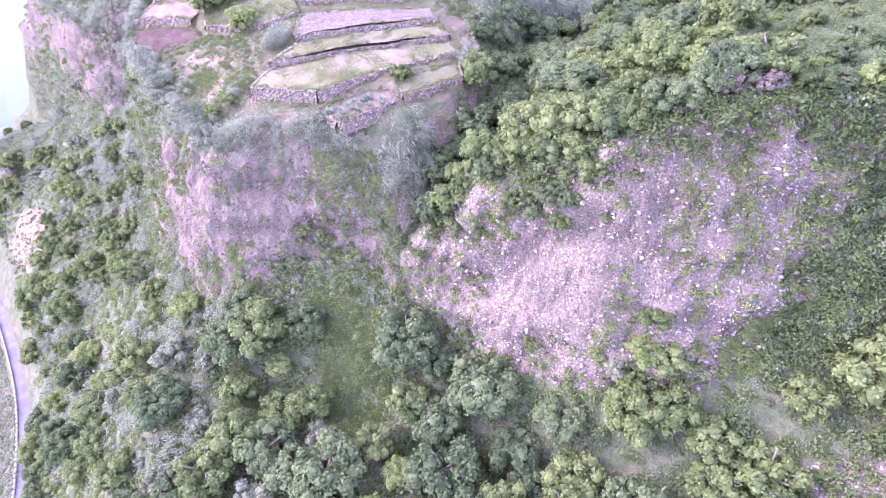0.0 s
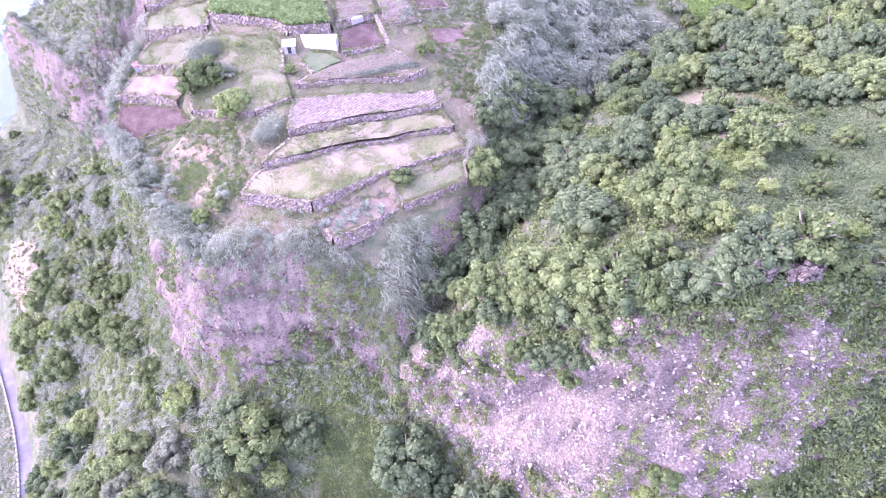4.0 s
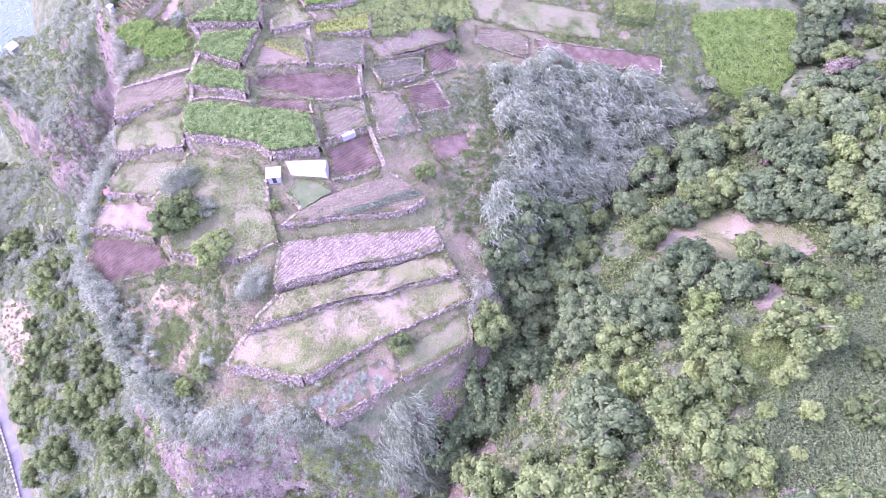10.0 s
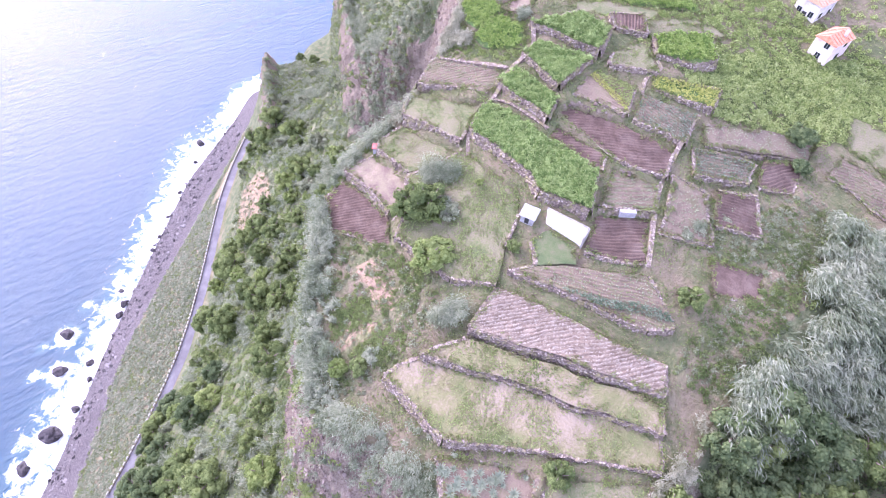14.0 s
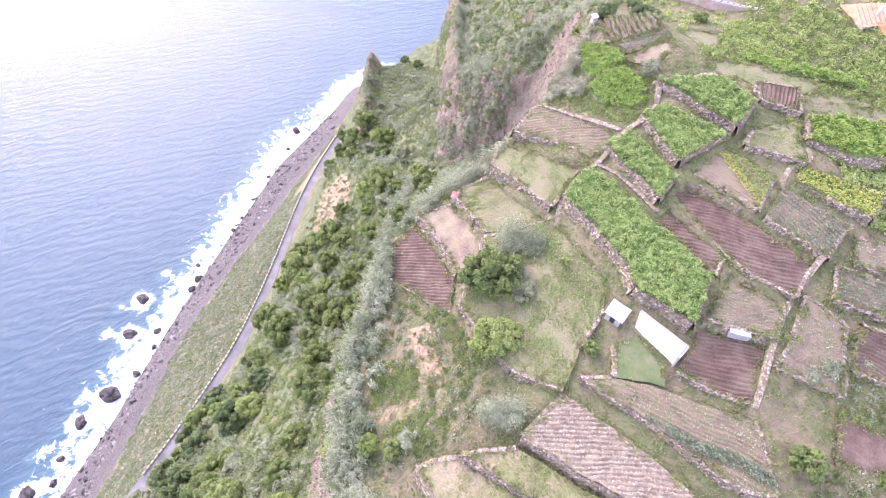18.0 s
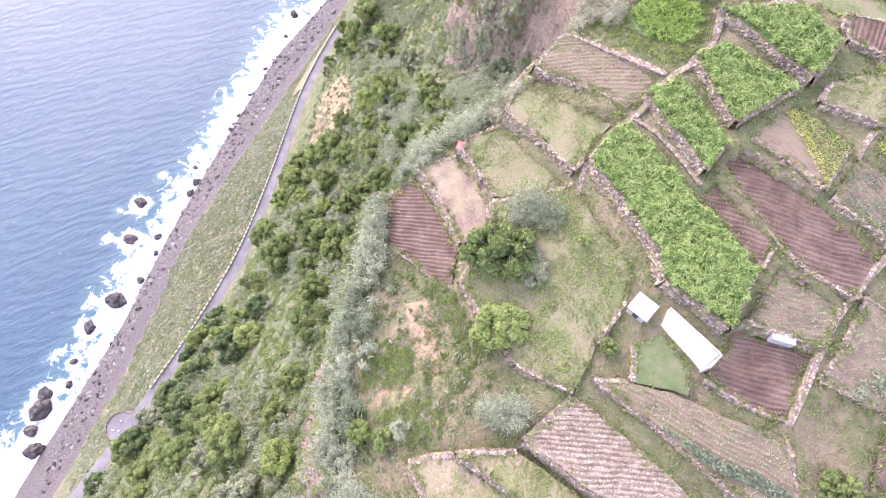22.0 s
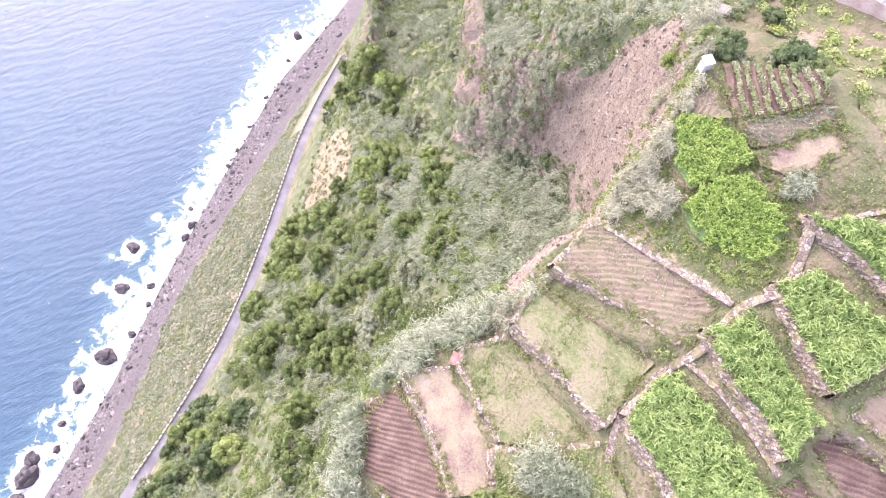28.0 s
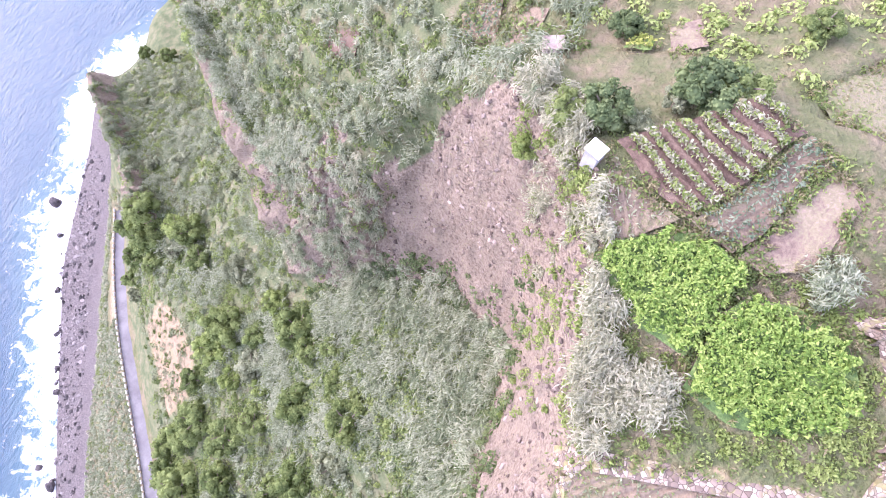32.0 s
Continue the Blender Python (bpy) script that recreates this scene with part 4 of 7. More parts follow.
# ---- terraced fields ----
def poly_grid(poly, step, angle=0.0, jitter=0.0):
    """Grid points and quads that lie in a polygon, the grid turned by an angle."""
    P = np.array(poly, float)
    c = P.mean(0)
    ca, sn = math.cos(radians(angle)), math.sin(radians(angle))
    Q = (P - c) @ np.array([[ca, -sn], [sn, ca]])
    xs, ys = np.arange(Q[:, 0].min(), Q[:, 0].max() + step, step), np.arange(Q[:, 1].min(), Q[:, 1].max() + step, step)
    U, V = np.meshgrid(xs, ys)
    X = U * ca - V * sn + c[0]
    Y = U * sn + V * ca + c[1]
    return X, Y, U, V


def edge_distance(x, y, poly):
    return line_near(x, y, list(poly) + [poly[0]])[0]


COVER = {"soil": M_SOIL, "red": M_SOIL_RED, "meadow": M_GRASS, "grass": M_GRASS, "terrace": M_TERRACE, "weedy": M_SOIL_PALE, "vine": M_GRASS_GREEN, "yellow": M_SOIL_PALE, "cabbage": M_SOIL_PALE, "palerows": M_SOIL_PALE,
         "lawn": M_GRASS, "yard": M_LAWN, "yellowish": M_GRASS_GREEN, "straw": M_STRAW, "aloe": M_SOIL_PALE, "vineyard": M_SOIL, "yellowgreen": M_GRASS_GREEN}
FIELD_LABEL = {"yellowish": "small plot of yellow-green crop", "yellowgreen": "plot of tall yellow-green maize", "soil": "freshly ridged dark brown soil on a walled terrace", "red": "fallow reddish earth with dry stubble", "meadow": "rough green and straw-coloured meadow terrace", "terrace": "worn grassy terrace with bare pinkish earth patches", "grass": "short grassy terrace with worn dry patches",
               "weedy": "pale weedy plot with faint crop rows", "vine": "terrace bed thick with tall green leafy crop", "yellow": "plot with brown ridges and yellowing crop", "cabbage": "plot with rows of low green crop",
               "palerows": "pale stubble plot in close rows", "lawn": "smooth light green lawn above the terraces", "yard": "small dark green yard beside the shed", "straw": "long pale straw-covered ridged field", "aloe": "dry terrace with spiky plants", "vineyard": "vineyard with rows of low vines on red soil"}


def wavy(P):
    """The same places, moved a little so that no edge on the terraces runs dead straight."""
    P = np.array(P, float)
    x, y = P[:, 0].copy(), P[:, 1].copy()
    P[:, 0] += 0.5 * value_noise(x / 6, y / 6, seed=51) + 0.16 * value_noise(x / 1.8, y / 1.8, seed=52)
    P[:, 1] += 0.5 * value_noise(x / 6, y / 6, seed=53) + 0.16 * value_noise(x / 1.8, y / 1.8, seed=54)
    return P


def build_field(key, p):
    poly, rows, pitch = p["poly"], p["rows"], p["pitch"]
    step = 0.16 if rows else 0.5
    X, Y, U, V = poly_grid(poly, step, rows)
    d = edge_distance(X, Y, poly)
    Z = p["top"](X, Y) + 0.05 * fractal(X / 1.5, Y / 1.5, seed=len(key))
    if rows:
        amp = 0.17 if p["cover"] in ("soil", "vineyard", "straw") else 0.09
        Z += amp * np.clip(d / 0.8, 0, 1) * np.sin(V * 2 * math.pi / pitch + 0.8 * value_noise(U / 4, V / 4, seed=4))
    Z += 0.04 * fractal(X / 0.4, Y / 0.4, seed=5, octaves=2)
    F = grid_faces(*X.shape)
    into = inside(X, Y, poly)
    F = F[into.ravel()[F].any(1)]
    bx_, by_ = X.copy(), Y.copy()
    best_ = np.full(X.shape, 1e9)
    for a, b in zip(poly, list(poly[1:]) + [poly[0]]):
        dx, dy = b[0] - a[0], b[1] - a[1]
        q = np.clip(((X - a[0]) * dx + (Y - a[1]) * dy) / (dx * dx + dy * dy), 0, 1)
        ex, ey = a[0] + q * dx, a[1] + q * dy
        dd = np.hypot(X - ex, Y - ey)
        near = dd < best_
        best_, bx_, by_ = np.where(near, dd, best_), np.where(near, ex, bx_), np.where(near, ey, by_)
    X, Y = np.where(into, X, bx_), np.where(into, Y, by_)
    used, inv = np.unique(F.ravel(), return_inverse=True)
    W = np.stack([X, Y, Z], -1).reshape(-1, 3)[used]
    me = mesh_np("field", wavy(W), inv.reshape(F.shape), COVER[p["cover"]], True)
    ob = new("field", me)
    return tagged(ob, FIELD_LABEL[p["cover"]], "field", "terraced fields")


for key, p in PLOTS.items():
    p["ob"] = build_field(key, p)


def stone_wall(a, b, za, zb, drop, thick=0.55):
    """A dry-stone retaining wall from a to b: rough courses, leaning a little."""
    a, b = np.array(a, float), np.array(b, float)
    L = np.linalg.norm(b - a)
    n = max(2, int(L / 0.32))
    t = (b - a) / L
    o = np.array([t[1], -t[0]])
    s = np.linspace(0, 1, n + 1)
    rows = []
    levels = np.linspace(0, 1, max(3, int(drop / 0.32) + 2))
    for lv in levels:                       # outer face, bottom to top
        off = thick * 0.5 + 0.22 * drop * (1 - lv) + 0.1 * np.random.randn(n + 1)
        rows.append(np.stack([a[0] + (b - a)[0] * s + o[0] * off, a[1] + (b - a)[1] * s + o[1] * off, (za + (zb - za) * s) - drop + lv * (drop + 0.12) + 0.09 * np.random.randn(n + 1)], 1))
    for off, dz in ((-thick * 0.5, 0.12), (-thick * 0.5, -0.4)):
        rows.append(np.stack([a[0] + (b - a)[0] * s + o[0] * off, a[1] + (b - a)[1] * s + o[1] * off, (za + (zb - za) * s) + dz + 0.06 * np.random.randn(n + 1)], 1))
    V = np.stack(rows, 0)
    return V.reshape(-1, 3), grid_faces(*V.shape[:2])


def walls_of(key, p):
    poly = p["poly"]
    area = sum(poly[i][0] * poly[(i + 1) % len(poly)][1] - poly[(i + 1) % len(poly)][0] * poly[i][1] for i in range(len(poly)))
    for i in range(len(poly)):
        a, b = poly[i], poly[(i + 1) % len(poly)]
        if area < 0:
            a, b = b, a
        mx, my = (a[0] + b[0]) / 2, (a[1] + b[1]) / 2
        L = math.hypot(b[0] - a[0], b[1] - a[1])
        ox, oy = (b[1] - a[1]) / L, -(b[0] - a[0]) / L
        zt = float(p["top"](mx, my))
        zo = None
        for q in PLOTS.values():
            if q is not p and inside(np.array([mx + ox * 1.5]), np.array([my + oy * 1.5]), q["poly"])[0]:
                zo = float(q["top"](mx + ox * 1.5, my + oy * 1.5))
        if zo is None:
            zo = float(ground_z(mx + ox * 2.0, my + oy * 2.0))
        if zt - zo < 0.12 or p["cover"] in ("lawn", "yard") and zt - zo < 0.8:
            continue
        V, F = stone_wall(a, b, float(p["top"](*a)), float(p["top"](*b)), min(3.0, zt - zo + 0.7))
        ob = new("terrace_wall", mesh_np("terrace_wall", wavy(V), F, M_STONE))
        tagged(ob, "rough dry-stone terrace wall of brown basalt", "stone wall", "terrace walls", "structure")


UNWALLED = ("hill_field", "hill_soil", "vines_bay", "vines_big", "vineyard_rows", "mixed_strip", "bare_north", "corner_rows", "vines_far", "tan_far", "soil_far", "grey_far", "pink_far", "yellow_far", "grass_far", "lawn_north", "lawn_garden", "grass_dry", "vines_east", "red_east", "grass_east", "maize_east")
for key, p in PLOTS.items():
    if key not in UNWALLED:
        walls_of(key, p)


# ---- plants ----
rng = np.random.default_rng(7)


def quads(centers, normals, length, width, bend=0.25, along=None, folded=True):
    """Leaf cards: two quads each, folded along the middle, or one quad."""
    n = len(centers)
    normals = normals / (np.linalg.norm(normals, axis=1)[:, None] + 1e-9)
    a = rng.normal(size=(n, 3)) if along is None else along
    a = a - normals * (a * normals).sum(1)[:, None]
    a /= np.linalg.norm(a, axis=1)[:, None] + 1e-9
    b = np.cross(normals, a)
    L, W = np.broadcast_to(length, n)[:, None], np.broadcast_to(width, n)[:, None]
    p0, p1 = centers - a * L * 0.5, centers + a * L * 0.5 - normals * L * bend
    m = centers + normals * L * bend * 0.4
    i = np.arange(n)[:, None]
    if not folded:
        return np.stack([p0, m + b * W * 0.5, p1, m - b * W * 0.5], 1).reshape(-1, 3), i * 4 + [0, 1, 2, 3]
    V = np.stack([p0 - b * W * 0.25, p0 + b * W * 0.25, m + b * W * 0.5, m - b * W * 0.5, p1 + b * W * 0.12, p1 - b * W * 0.12], 1).reshape(-1, 3)
    i = i * 6
    F = np.stack([i + [0, 1, 2, 3], i + [3, 2, 4, 5]], 1).reshape(-1, 4)
    return V, F


def ball(k=1):
    bm = bmesh.new()
    bmesh.ops.create_icosphere(bm, subdivisions=k, radius=1.0)
    V = np.array([v.co[:] for v in bm.verts])
    F = np.array([[v.index for v in f.verts] for f in bm.faces])
    bm.free()
    return V, np.concatenate([F, F[:, 2:3]], 1)


BALL_V, BALL_F = ball(1)


def crown_mesh(name, mat, radius, height, lobes, leaves, leaf, seed, gaps=0.0):
    """A crown of uneven lobes under a coat of leaf sprays."""
    r = np.random.default_rng(seed)
    Vs, Fs, count = [], [], 0
    C, S = [], []
    for i in range(lobes):
        ang, rad = r.uniform(0, 2 * math.pi), radius * math.sqrt(r.uniform(0, 1)) * 0.72
        zc = height * (0.28 + 0.55 * r.uniform(0, 1) * (1 - (rad / radius) ** 2 * 0.6))
        C.append((rad * math.cos(ang), rad * math.sin(ang), zc))
        S.append(radius * r.uniform(0.13, 0.30))
    C, S = np.array(C), np.array(S)
    for c, s in zip(C, S):
        V = BALL_V * s * 0.78 * (1 + 0.2 * r.normal(size=(len(BALL_V), 1))) * [1, 1, 0.85] + c
        Vs.append(V)
        Fs.append(BALL_F[:, :3] + count)
        count += len(V)
    core_v, core_f = np.concatenate(Vs), np.concatenate(Fs)
    core_f = np.concatenate([core_f, core_f[:, 2:3]], 1)
    k = r.integers(0, lobes, leaves)
    d = r.normal(size=(leaves, 3))
    d /= np.linalg.norm(d, axis=1)[:, None]
    d[:, 2] = np.where(d[:, 2] < -0.35, -d[:, 2], d[:, 2])
    P = C[k] + d * S[k][:, None] * r.uniform(0.72, 1.08, (leaves, 1)) * [1, 1, 0.85]
    N = d + 0.36 * r.normal(size=d.shape) + [0, 0, 0.3]
    LV, LF = quads(P, N, leaf * r.uniform(0.6, 1.3, leaves), leaf * 0.8 * r.uniform(0.6, 1.3, leaves), folded=False)
    tri = core_f[:, :3]
    me = bpy.data.meshes.new(name)
    verts = np.concatenate([core_v, LV])
    loops = np.concatenate([tri.ravel(), (LF + len(core_v)).ravel()])
    totals = np.concatenate([np.full(len(tri), 3), np.full(len(LF), 4)])
    me.vertices.add(len(verts))
    me.vertices.foreach_set("co", verts.astype(np.float32).ravel())
    me.loops.add(len(loops))
    me.loops.foreach_set("vertex_index", loops.astype(np.int32))
    me.polygons.add(len(totals))
    me.polygons.foreach_set("loop_start", np.concatenate([[0], np.cumsum(totals)[:-1]]).astype(np.int32))
    me.polygons.foreach_set("loop_total", totals.astype(np.int32))
    me.materials.append(mat)
    me.update(calc_edges=True)
    return me


def trunk_mesh(name, height, girth, seed, limbs=4):
    r = random.Random(seed)
    bm = bmesh.new()

    def limb(p, q, r0, r1):
        rings = []
        p, q = Vector(p), Vector(q)
        ax = (q - p).normalized()
        u = ax.orthogonal().normalized()
        w = ax.cross(u)
        for k in range(4):
            t = k / 3
            c = p.lerp(q, t) + (u * math.sin(t * 3) + w * math.sin(t * 4)) * r0 * 0.5
            rad = r0 + (r1 - r0) * t
            rings.append([bm.verts.new(c + (u * math.cos(a) + w * math.sin(a)) * rad) for a in (j * math.pi / 3 for j in range(6))])
        for a, b in zip(rings[:-1], rings[1:]):
            for j in range(6):
                bm.faces.new((a[j], a[(j + 1) % 6], b[(j + 1) % 6], b[j]))

    limb((0, 0, -1.2), (0.1, 0, height * 0.5), girth, girth * 0.6)
    for i in range(limbs):
        a = i * 6.283 / limbs + r.uniform(-0.4, 0.4)
        limb((0.05, 0, height * 0.42), (math.cos(a) * height * 0.35, math.sin(a) * height * 0.35, height * r.uniform(0.65, 0.85)), girth * 0.5, girth * 0.15)
    me = bpy.data.meshes.new(name)
    bm.to_mesh(me)
    bm.free()
    me.materials.append(M_BARK)
    return me


TREE_KINDS = {}


def tree_kind(key, mat, radius, height, lobes, leaves, leaf, label, seed, n=2, name="tree", group="trees"):
    TREE_KINDS[key] = []
    for i in range(n):
        t = empty(name)
        tagged(t, label, name.replace("_", " "), group)
        for nm, me in (("trunk", trunk_mesh("trunk", height, 0.09 * radius, seed + i)), ("crown", crown_mesh("crown", mat, radius, height, lobes, leaves, leaf, seed * 10 + i))):
            ob = new(nm, me)
            ob.parent = t
        TREE_KINDS[key].append([t, radius, False])


tree_kind("dark", M_LEAF_DARK, 4.2, 5.6, 60, 3600, 0.40, "dark green broadleaf tree with a dense domed crown", 11, 3)
tree_kind("mid", M_LEAF_MID, 3.8, 5.2, 52, 3300, 0.38, "mid-green leafy tree on the slope", 23, 3)
tree_kind("lime", M_LEAF_LIME, 3.2, 4.4, 40, 2800, 0.34, "bright yellow-green rounded bush", 37, 2, "bush", "bushes")
tree_kind("grey", M_LEAF_GREY, 3.0, 3.8, 36, 2600, 0.34, "silvery grey-green feathery shrub", 51, 2, "shrub", "shrubs")
tree_kind("bare", M_TWIG, 3.4, 3.8, 26, 1700, 0.34, "leafless grey-purple tangle of a dry tree", 63, 1, "dead_tree", "dead trees")


def plant_tree(key, x, y, size=1.0, turn=None, z=None):
    kinds = TREE_KINDS[key]
    k = kinds[int(rng.integers(len(kinds)))]
    z = float(ground_z(x, y)) - 0.35 * size if z is None else z
    m = pose(x, y, z, rng.uniform(-5, 5), rng.uniform(-5, 5), rng.uniform(0, 360) if turn is None else turn)
    if k[2]:
        ob = copy_thing(k[0], m)
    else:
        ob, k[2] = k[0], True
        ob.matrix_basis = m
    s = size * rng.uniform(0.94, 1.06)
    ob.matrix_basis = m @ Matrix.Diagonal((s * rng.uniform(0.9, 1.1), s * rng.uniform(0.9, 1.1), s * rng.uniform(0.88, 1.15), 1))
    return ob


def scatter(poly, count, gap, avoid=(), tries=30, taken=None):
    """Places in a polygon that keep their distance from each other."""
    P = np.array(poly)
    got = [] if taken is None else taken
    out = []
    for _ in range(count * tries):
        if len(out) >= count:
            break
        x, y = rng.uniform(P[:, 0].min(), P[:, 0].max()), rng.uniform(P[:, 1].min(), P[:, 1].max())
        if not inside(np.array([x]), np.array([y]), poly)[0] or any(inside(np.array([x]), np.array([y]), a)[0] for a in avoid):
            continue
        if any((x - a) ** 2 + (y - b) ** 2 < gap * gap for a, b in got):
            continue
        got.append((x, y))
        out.append((x, y))
    return out


ROAD_POLY = [tuple(p[:2] + s * 5.5) for p, s in zip(road_line, side)] + [tuple(p[:2] - s * 5.5) for p, s in zip(road_line[::-1], side[::-1])]
Z_WEST = [(-58, 30), (-106, 30), (-118, 60), (-130, 90), (-146, 116), (-160, 134), (-176, 158), (-196, 182), (-206, 200), (-190, 204), (-160, 198), (-126, 184), (-110, 188), (-97, 184), (-100, 160), (-96, 142), (-85, 120), (-68, 96), (-53, 82), (-50, 60)]
Z_SOUTH = [(-53, 81), (-58, 30), (-10, 22), (80, 12), (85, 58), (50, 52), (30, 54), (12, 63), (-3, 72), (-14, 80), (-34, 84)]
Z_HILL = [(1, 87), (11, 88), (18, 82), (27, 78), (37, 77), (50, 79), (80, 84), (115, 100), (125, 195), (72, 176), (48, 156), (32, 143), (22, 127), (14, 113), (6, 101)]
Z_RAVINE = [(9, 122), (9, 140), (18, 146), (34, 150), (50, 163), (56, 158), (32, 143), (22, 127), (12, 112), (3, 100), (-2, 99)]
Z_EAST = [(50, 163), (66, 190), (75, 205), (110, 225), (140, 210), (72, 178)]
CLEARING = [(-31, 87), (-16, 88), (-11.5, 82), (-11, 70), (-14, 54), (-24, 53), (-27, 66), (-28, 79)]
HILL_BARE = PLOTS["hill_field"]["poly"]
HILL_SOIL = PLOTS["hill_soil"]["poly"]
FERN = [(48.6, 112.5), (56, 112), (54, 103), (50, 98), (44.3, 99.2)]
LOW_ROCK = [(50, 34), (55, 40), (60, 43.5), (76, 44), (84, 40), (80, 30), (60, 30)]
HILL_SCRUB = [(44, 95), (50, 100), (54.5, 106), (60, 111), (68, 117), (73, 128), (86, 124), (96, 106), (90, 86), (64, 81.5), (46, 84)]
TAN_A = TANS[0]
BAY_TREES = (("lime", -92.5, 172.5, 0.55), ("lime", -93.5, 171.0, 0.4), ("lime", -104.0, 186.5, 0.5), ("mid", -112.0, 178.5, 0.8), ("mid", -117.0, 177.0, 0.9), ("mid", -109.0, 172.5, 0.7), ("mid", -103.0, 171.5, 0.55), ("mid", -106.5, 181.0, 0.5), ("lime", -111.0, 185.0, 0.5), ("mid", -100.5, 166.0, 0.6))
spots = []
for x, y in scatter(Z_WEST, 100, 5.6, (ROAD_POLY, TAN_A, CLEARING), taken=spots):
    key = rng.choice(["dark", "mid", "lime", "grey"], p=[0.0, 0.66, 0.27, 0.07] if y > 105 else [0.3, 0.45, 0.1, 0.15])
    plant_tree(key, x, y, rng.uniform(0.9, 1.8) if y > 90 else rng.uniform(1.0, 1.8))
for x, y in scatter(Z_SOUTH, 70, 6.6, (CLEARING, LOW_ROCK), taken=spots):
    plant_tree(rng.choice(["dark", "mid", "lime", "grey"], p=[0.38, 0.5, 0.08, 0.04]), x, y, rng.uniform(1.2, 2.1))
for x, y in scatter(Z_RAVINE, 30, 5.0, (), taken=spots):
    plant_tree(rng.choice(["dark", "mid"], p=[0.75, 0.25]), x, y, rng.uniform(1.1, 1.6))
for x, y in scatter(Z_HILL, 100, 5.0, (HILL_BARE, HILL_SOIL, HILL_SCRUB, FERN), taken=spots):
    plant_tree(rng.choice(["dark", "mid", "lime", "bare"], p=[0.42, 0.47, 0.1, 0.01]), x, y, rng.uniform(1.05, 1.7))
for x, y in scatter(HILL_SCRUB, 22, 6.0, (), taken=spots):
    plant_tree(rng.choice(["mid", "lime", "dark"], p=[0.5, 0.25, 0.25]), x, y, rng.uniform(0.4, 0.8))
for x, y, k in ((44.5, 115.5, 1.0), (42.5, 109.0, 1.1), (49.0, 121.5, 0.9), (40.5, 104.5, 0.9), (46.5, 118.5, 1.2), (41.5, 99.0, 1.0)):
    plant_tree("lime", x, y, k)
for x, y, k in ((51.0, 108.5, 0.55), (49.0, 104.0, 0.5), (53.5, 110.5, 0.45), (47.0, 107.0, 0.45), (50.5, 101.0, 0.5)):
    plant_tree("lime", x, y, k)
for key, x, y, k in BAY_TREES:
    plant_tree(key, x, y, k)
plant_tree("mid", 54.5, 150.0, 1.25)
plant_tree("bare", 73.0, 155.0, 1.15)
for x, y in scatter(Z_EAST, 18, 6.0, [p["poly"] for p in PLOTS.values()], taken=spots):
    plant_tree(rng.choice(["dark", "mid", "grey"]), x, y, rng.uniform(0.8, 1.3))
for key, x, y, s in (("lime", -47.6, 131.4, 1.45), ("lime", -46.4, 133.4, 1.15), ("mid", -56.5, 138.2, 1.35), ("mid", -53.6, 140.0, 1.15), ("lime", -51.5, 138.8, 0.6), ("grey", -49.6, 140.4, 0.85),
                     ("mid", -4.5, 149.6, 0.8), ("mid", -8.8, 113.4, 0.75), ("lime", -50.0, 107.5, 0.8), ("mid", -46.8, 109.6, 0.55), ("bare", 43.0, 78.0, 1.5), ("bare", 48.0, 79.5, 1.2), ("bare", 46.0, 83.0, 1.1),
                     ("lime", 21.0, 146.0, 0.9), ("dark", -73.6, 198.4, 0.7), ("mid", -71.4, 199.2, 0.6), ("grey", -75.6, 197.6, 0.5), ("dark", -80.6, 195.6, 0.6), ("grey", -78.0, 195.2, 0.45), ("lime", -85.8, 194.6, 0.5), ("mid", -83.6, 195.2, 0.5), ("mid", -66.0, 208.0, 0.5), ("dark", -80.6, 206.0, 0.4), ("lime", -77.5, 157.8, 0.55), ("lime", -48.0, 148.6, 0.35),
                     ("mid", -35.0, 140.6, 0.45), ("dark", -1.0, 196.5, 0.8), ("dark", 1.5, 190.5, 0.55)):
    plant_tree(key, x, y, s)


def shrubs(name, places, sizes, mat, label, leaves=46, leaf=0.52, squash=0.75):
    """Many low bushes in one mesh: leaf sprays round small mounds."""
    n = len(places)
    k = np.repeat(np.arange(n), leaves)
    d = rng.normal(size=(n * leaves, 3))
    d /= np.linalg.norm(d, axis=1)[:, None]
    d[:, 2] = np.abs(d[:, 2])
    s = sizes[k][:, None]
    P = places[k] + d * s * rng.uniform(0.55, 1.08, (len(k), 1)) * [1, 1, squash]
    N = d + 0.5 * rng.normal(size=d.shape) + [0, 0, 0.3]
    V, F = quads(P, N, leaf * rng.uniform(0.6, 1.3, len(k)) * np.sqrt(sizes[k]), leaf * 0.65 * rng.uniform(0.6, 1.3, len(k)) * np.sqrt(sizes[k]), folded=False)
    ob = new(name, mesh_np(name, V, F, mat))
    return tagged(ob, label, "shrubs", kind="stuff")


def points_in(poly, n, avoid=()):
    P = np.array(poly)
    x, y = rng.uniform(P[:, 0].min(), P[:, 0].max(), n * 4), rng.uniform(P[:, 1].min(), P[:, 1].max(), n * 4)
    ok = inside(x, y, poly)
    for a in avoid:
        ok &= ~inside(x, y, a)
    return x[ok][:n], y[ok][:n]


def shrub_zone(name, poly, n, lo, hi, mat, label, avoid=(), **kw):
    x, y = points_in(poly, n, avoid)
    s = rng.uniform(lo, hi, len(x))
    return shrubs(name, np.stack([x, y, ground_z(x, y) - 0.1 * s], 1), s, mat, label, **kw)


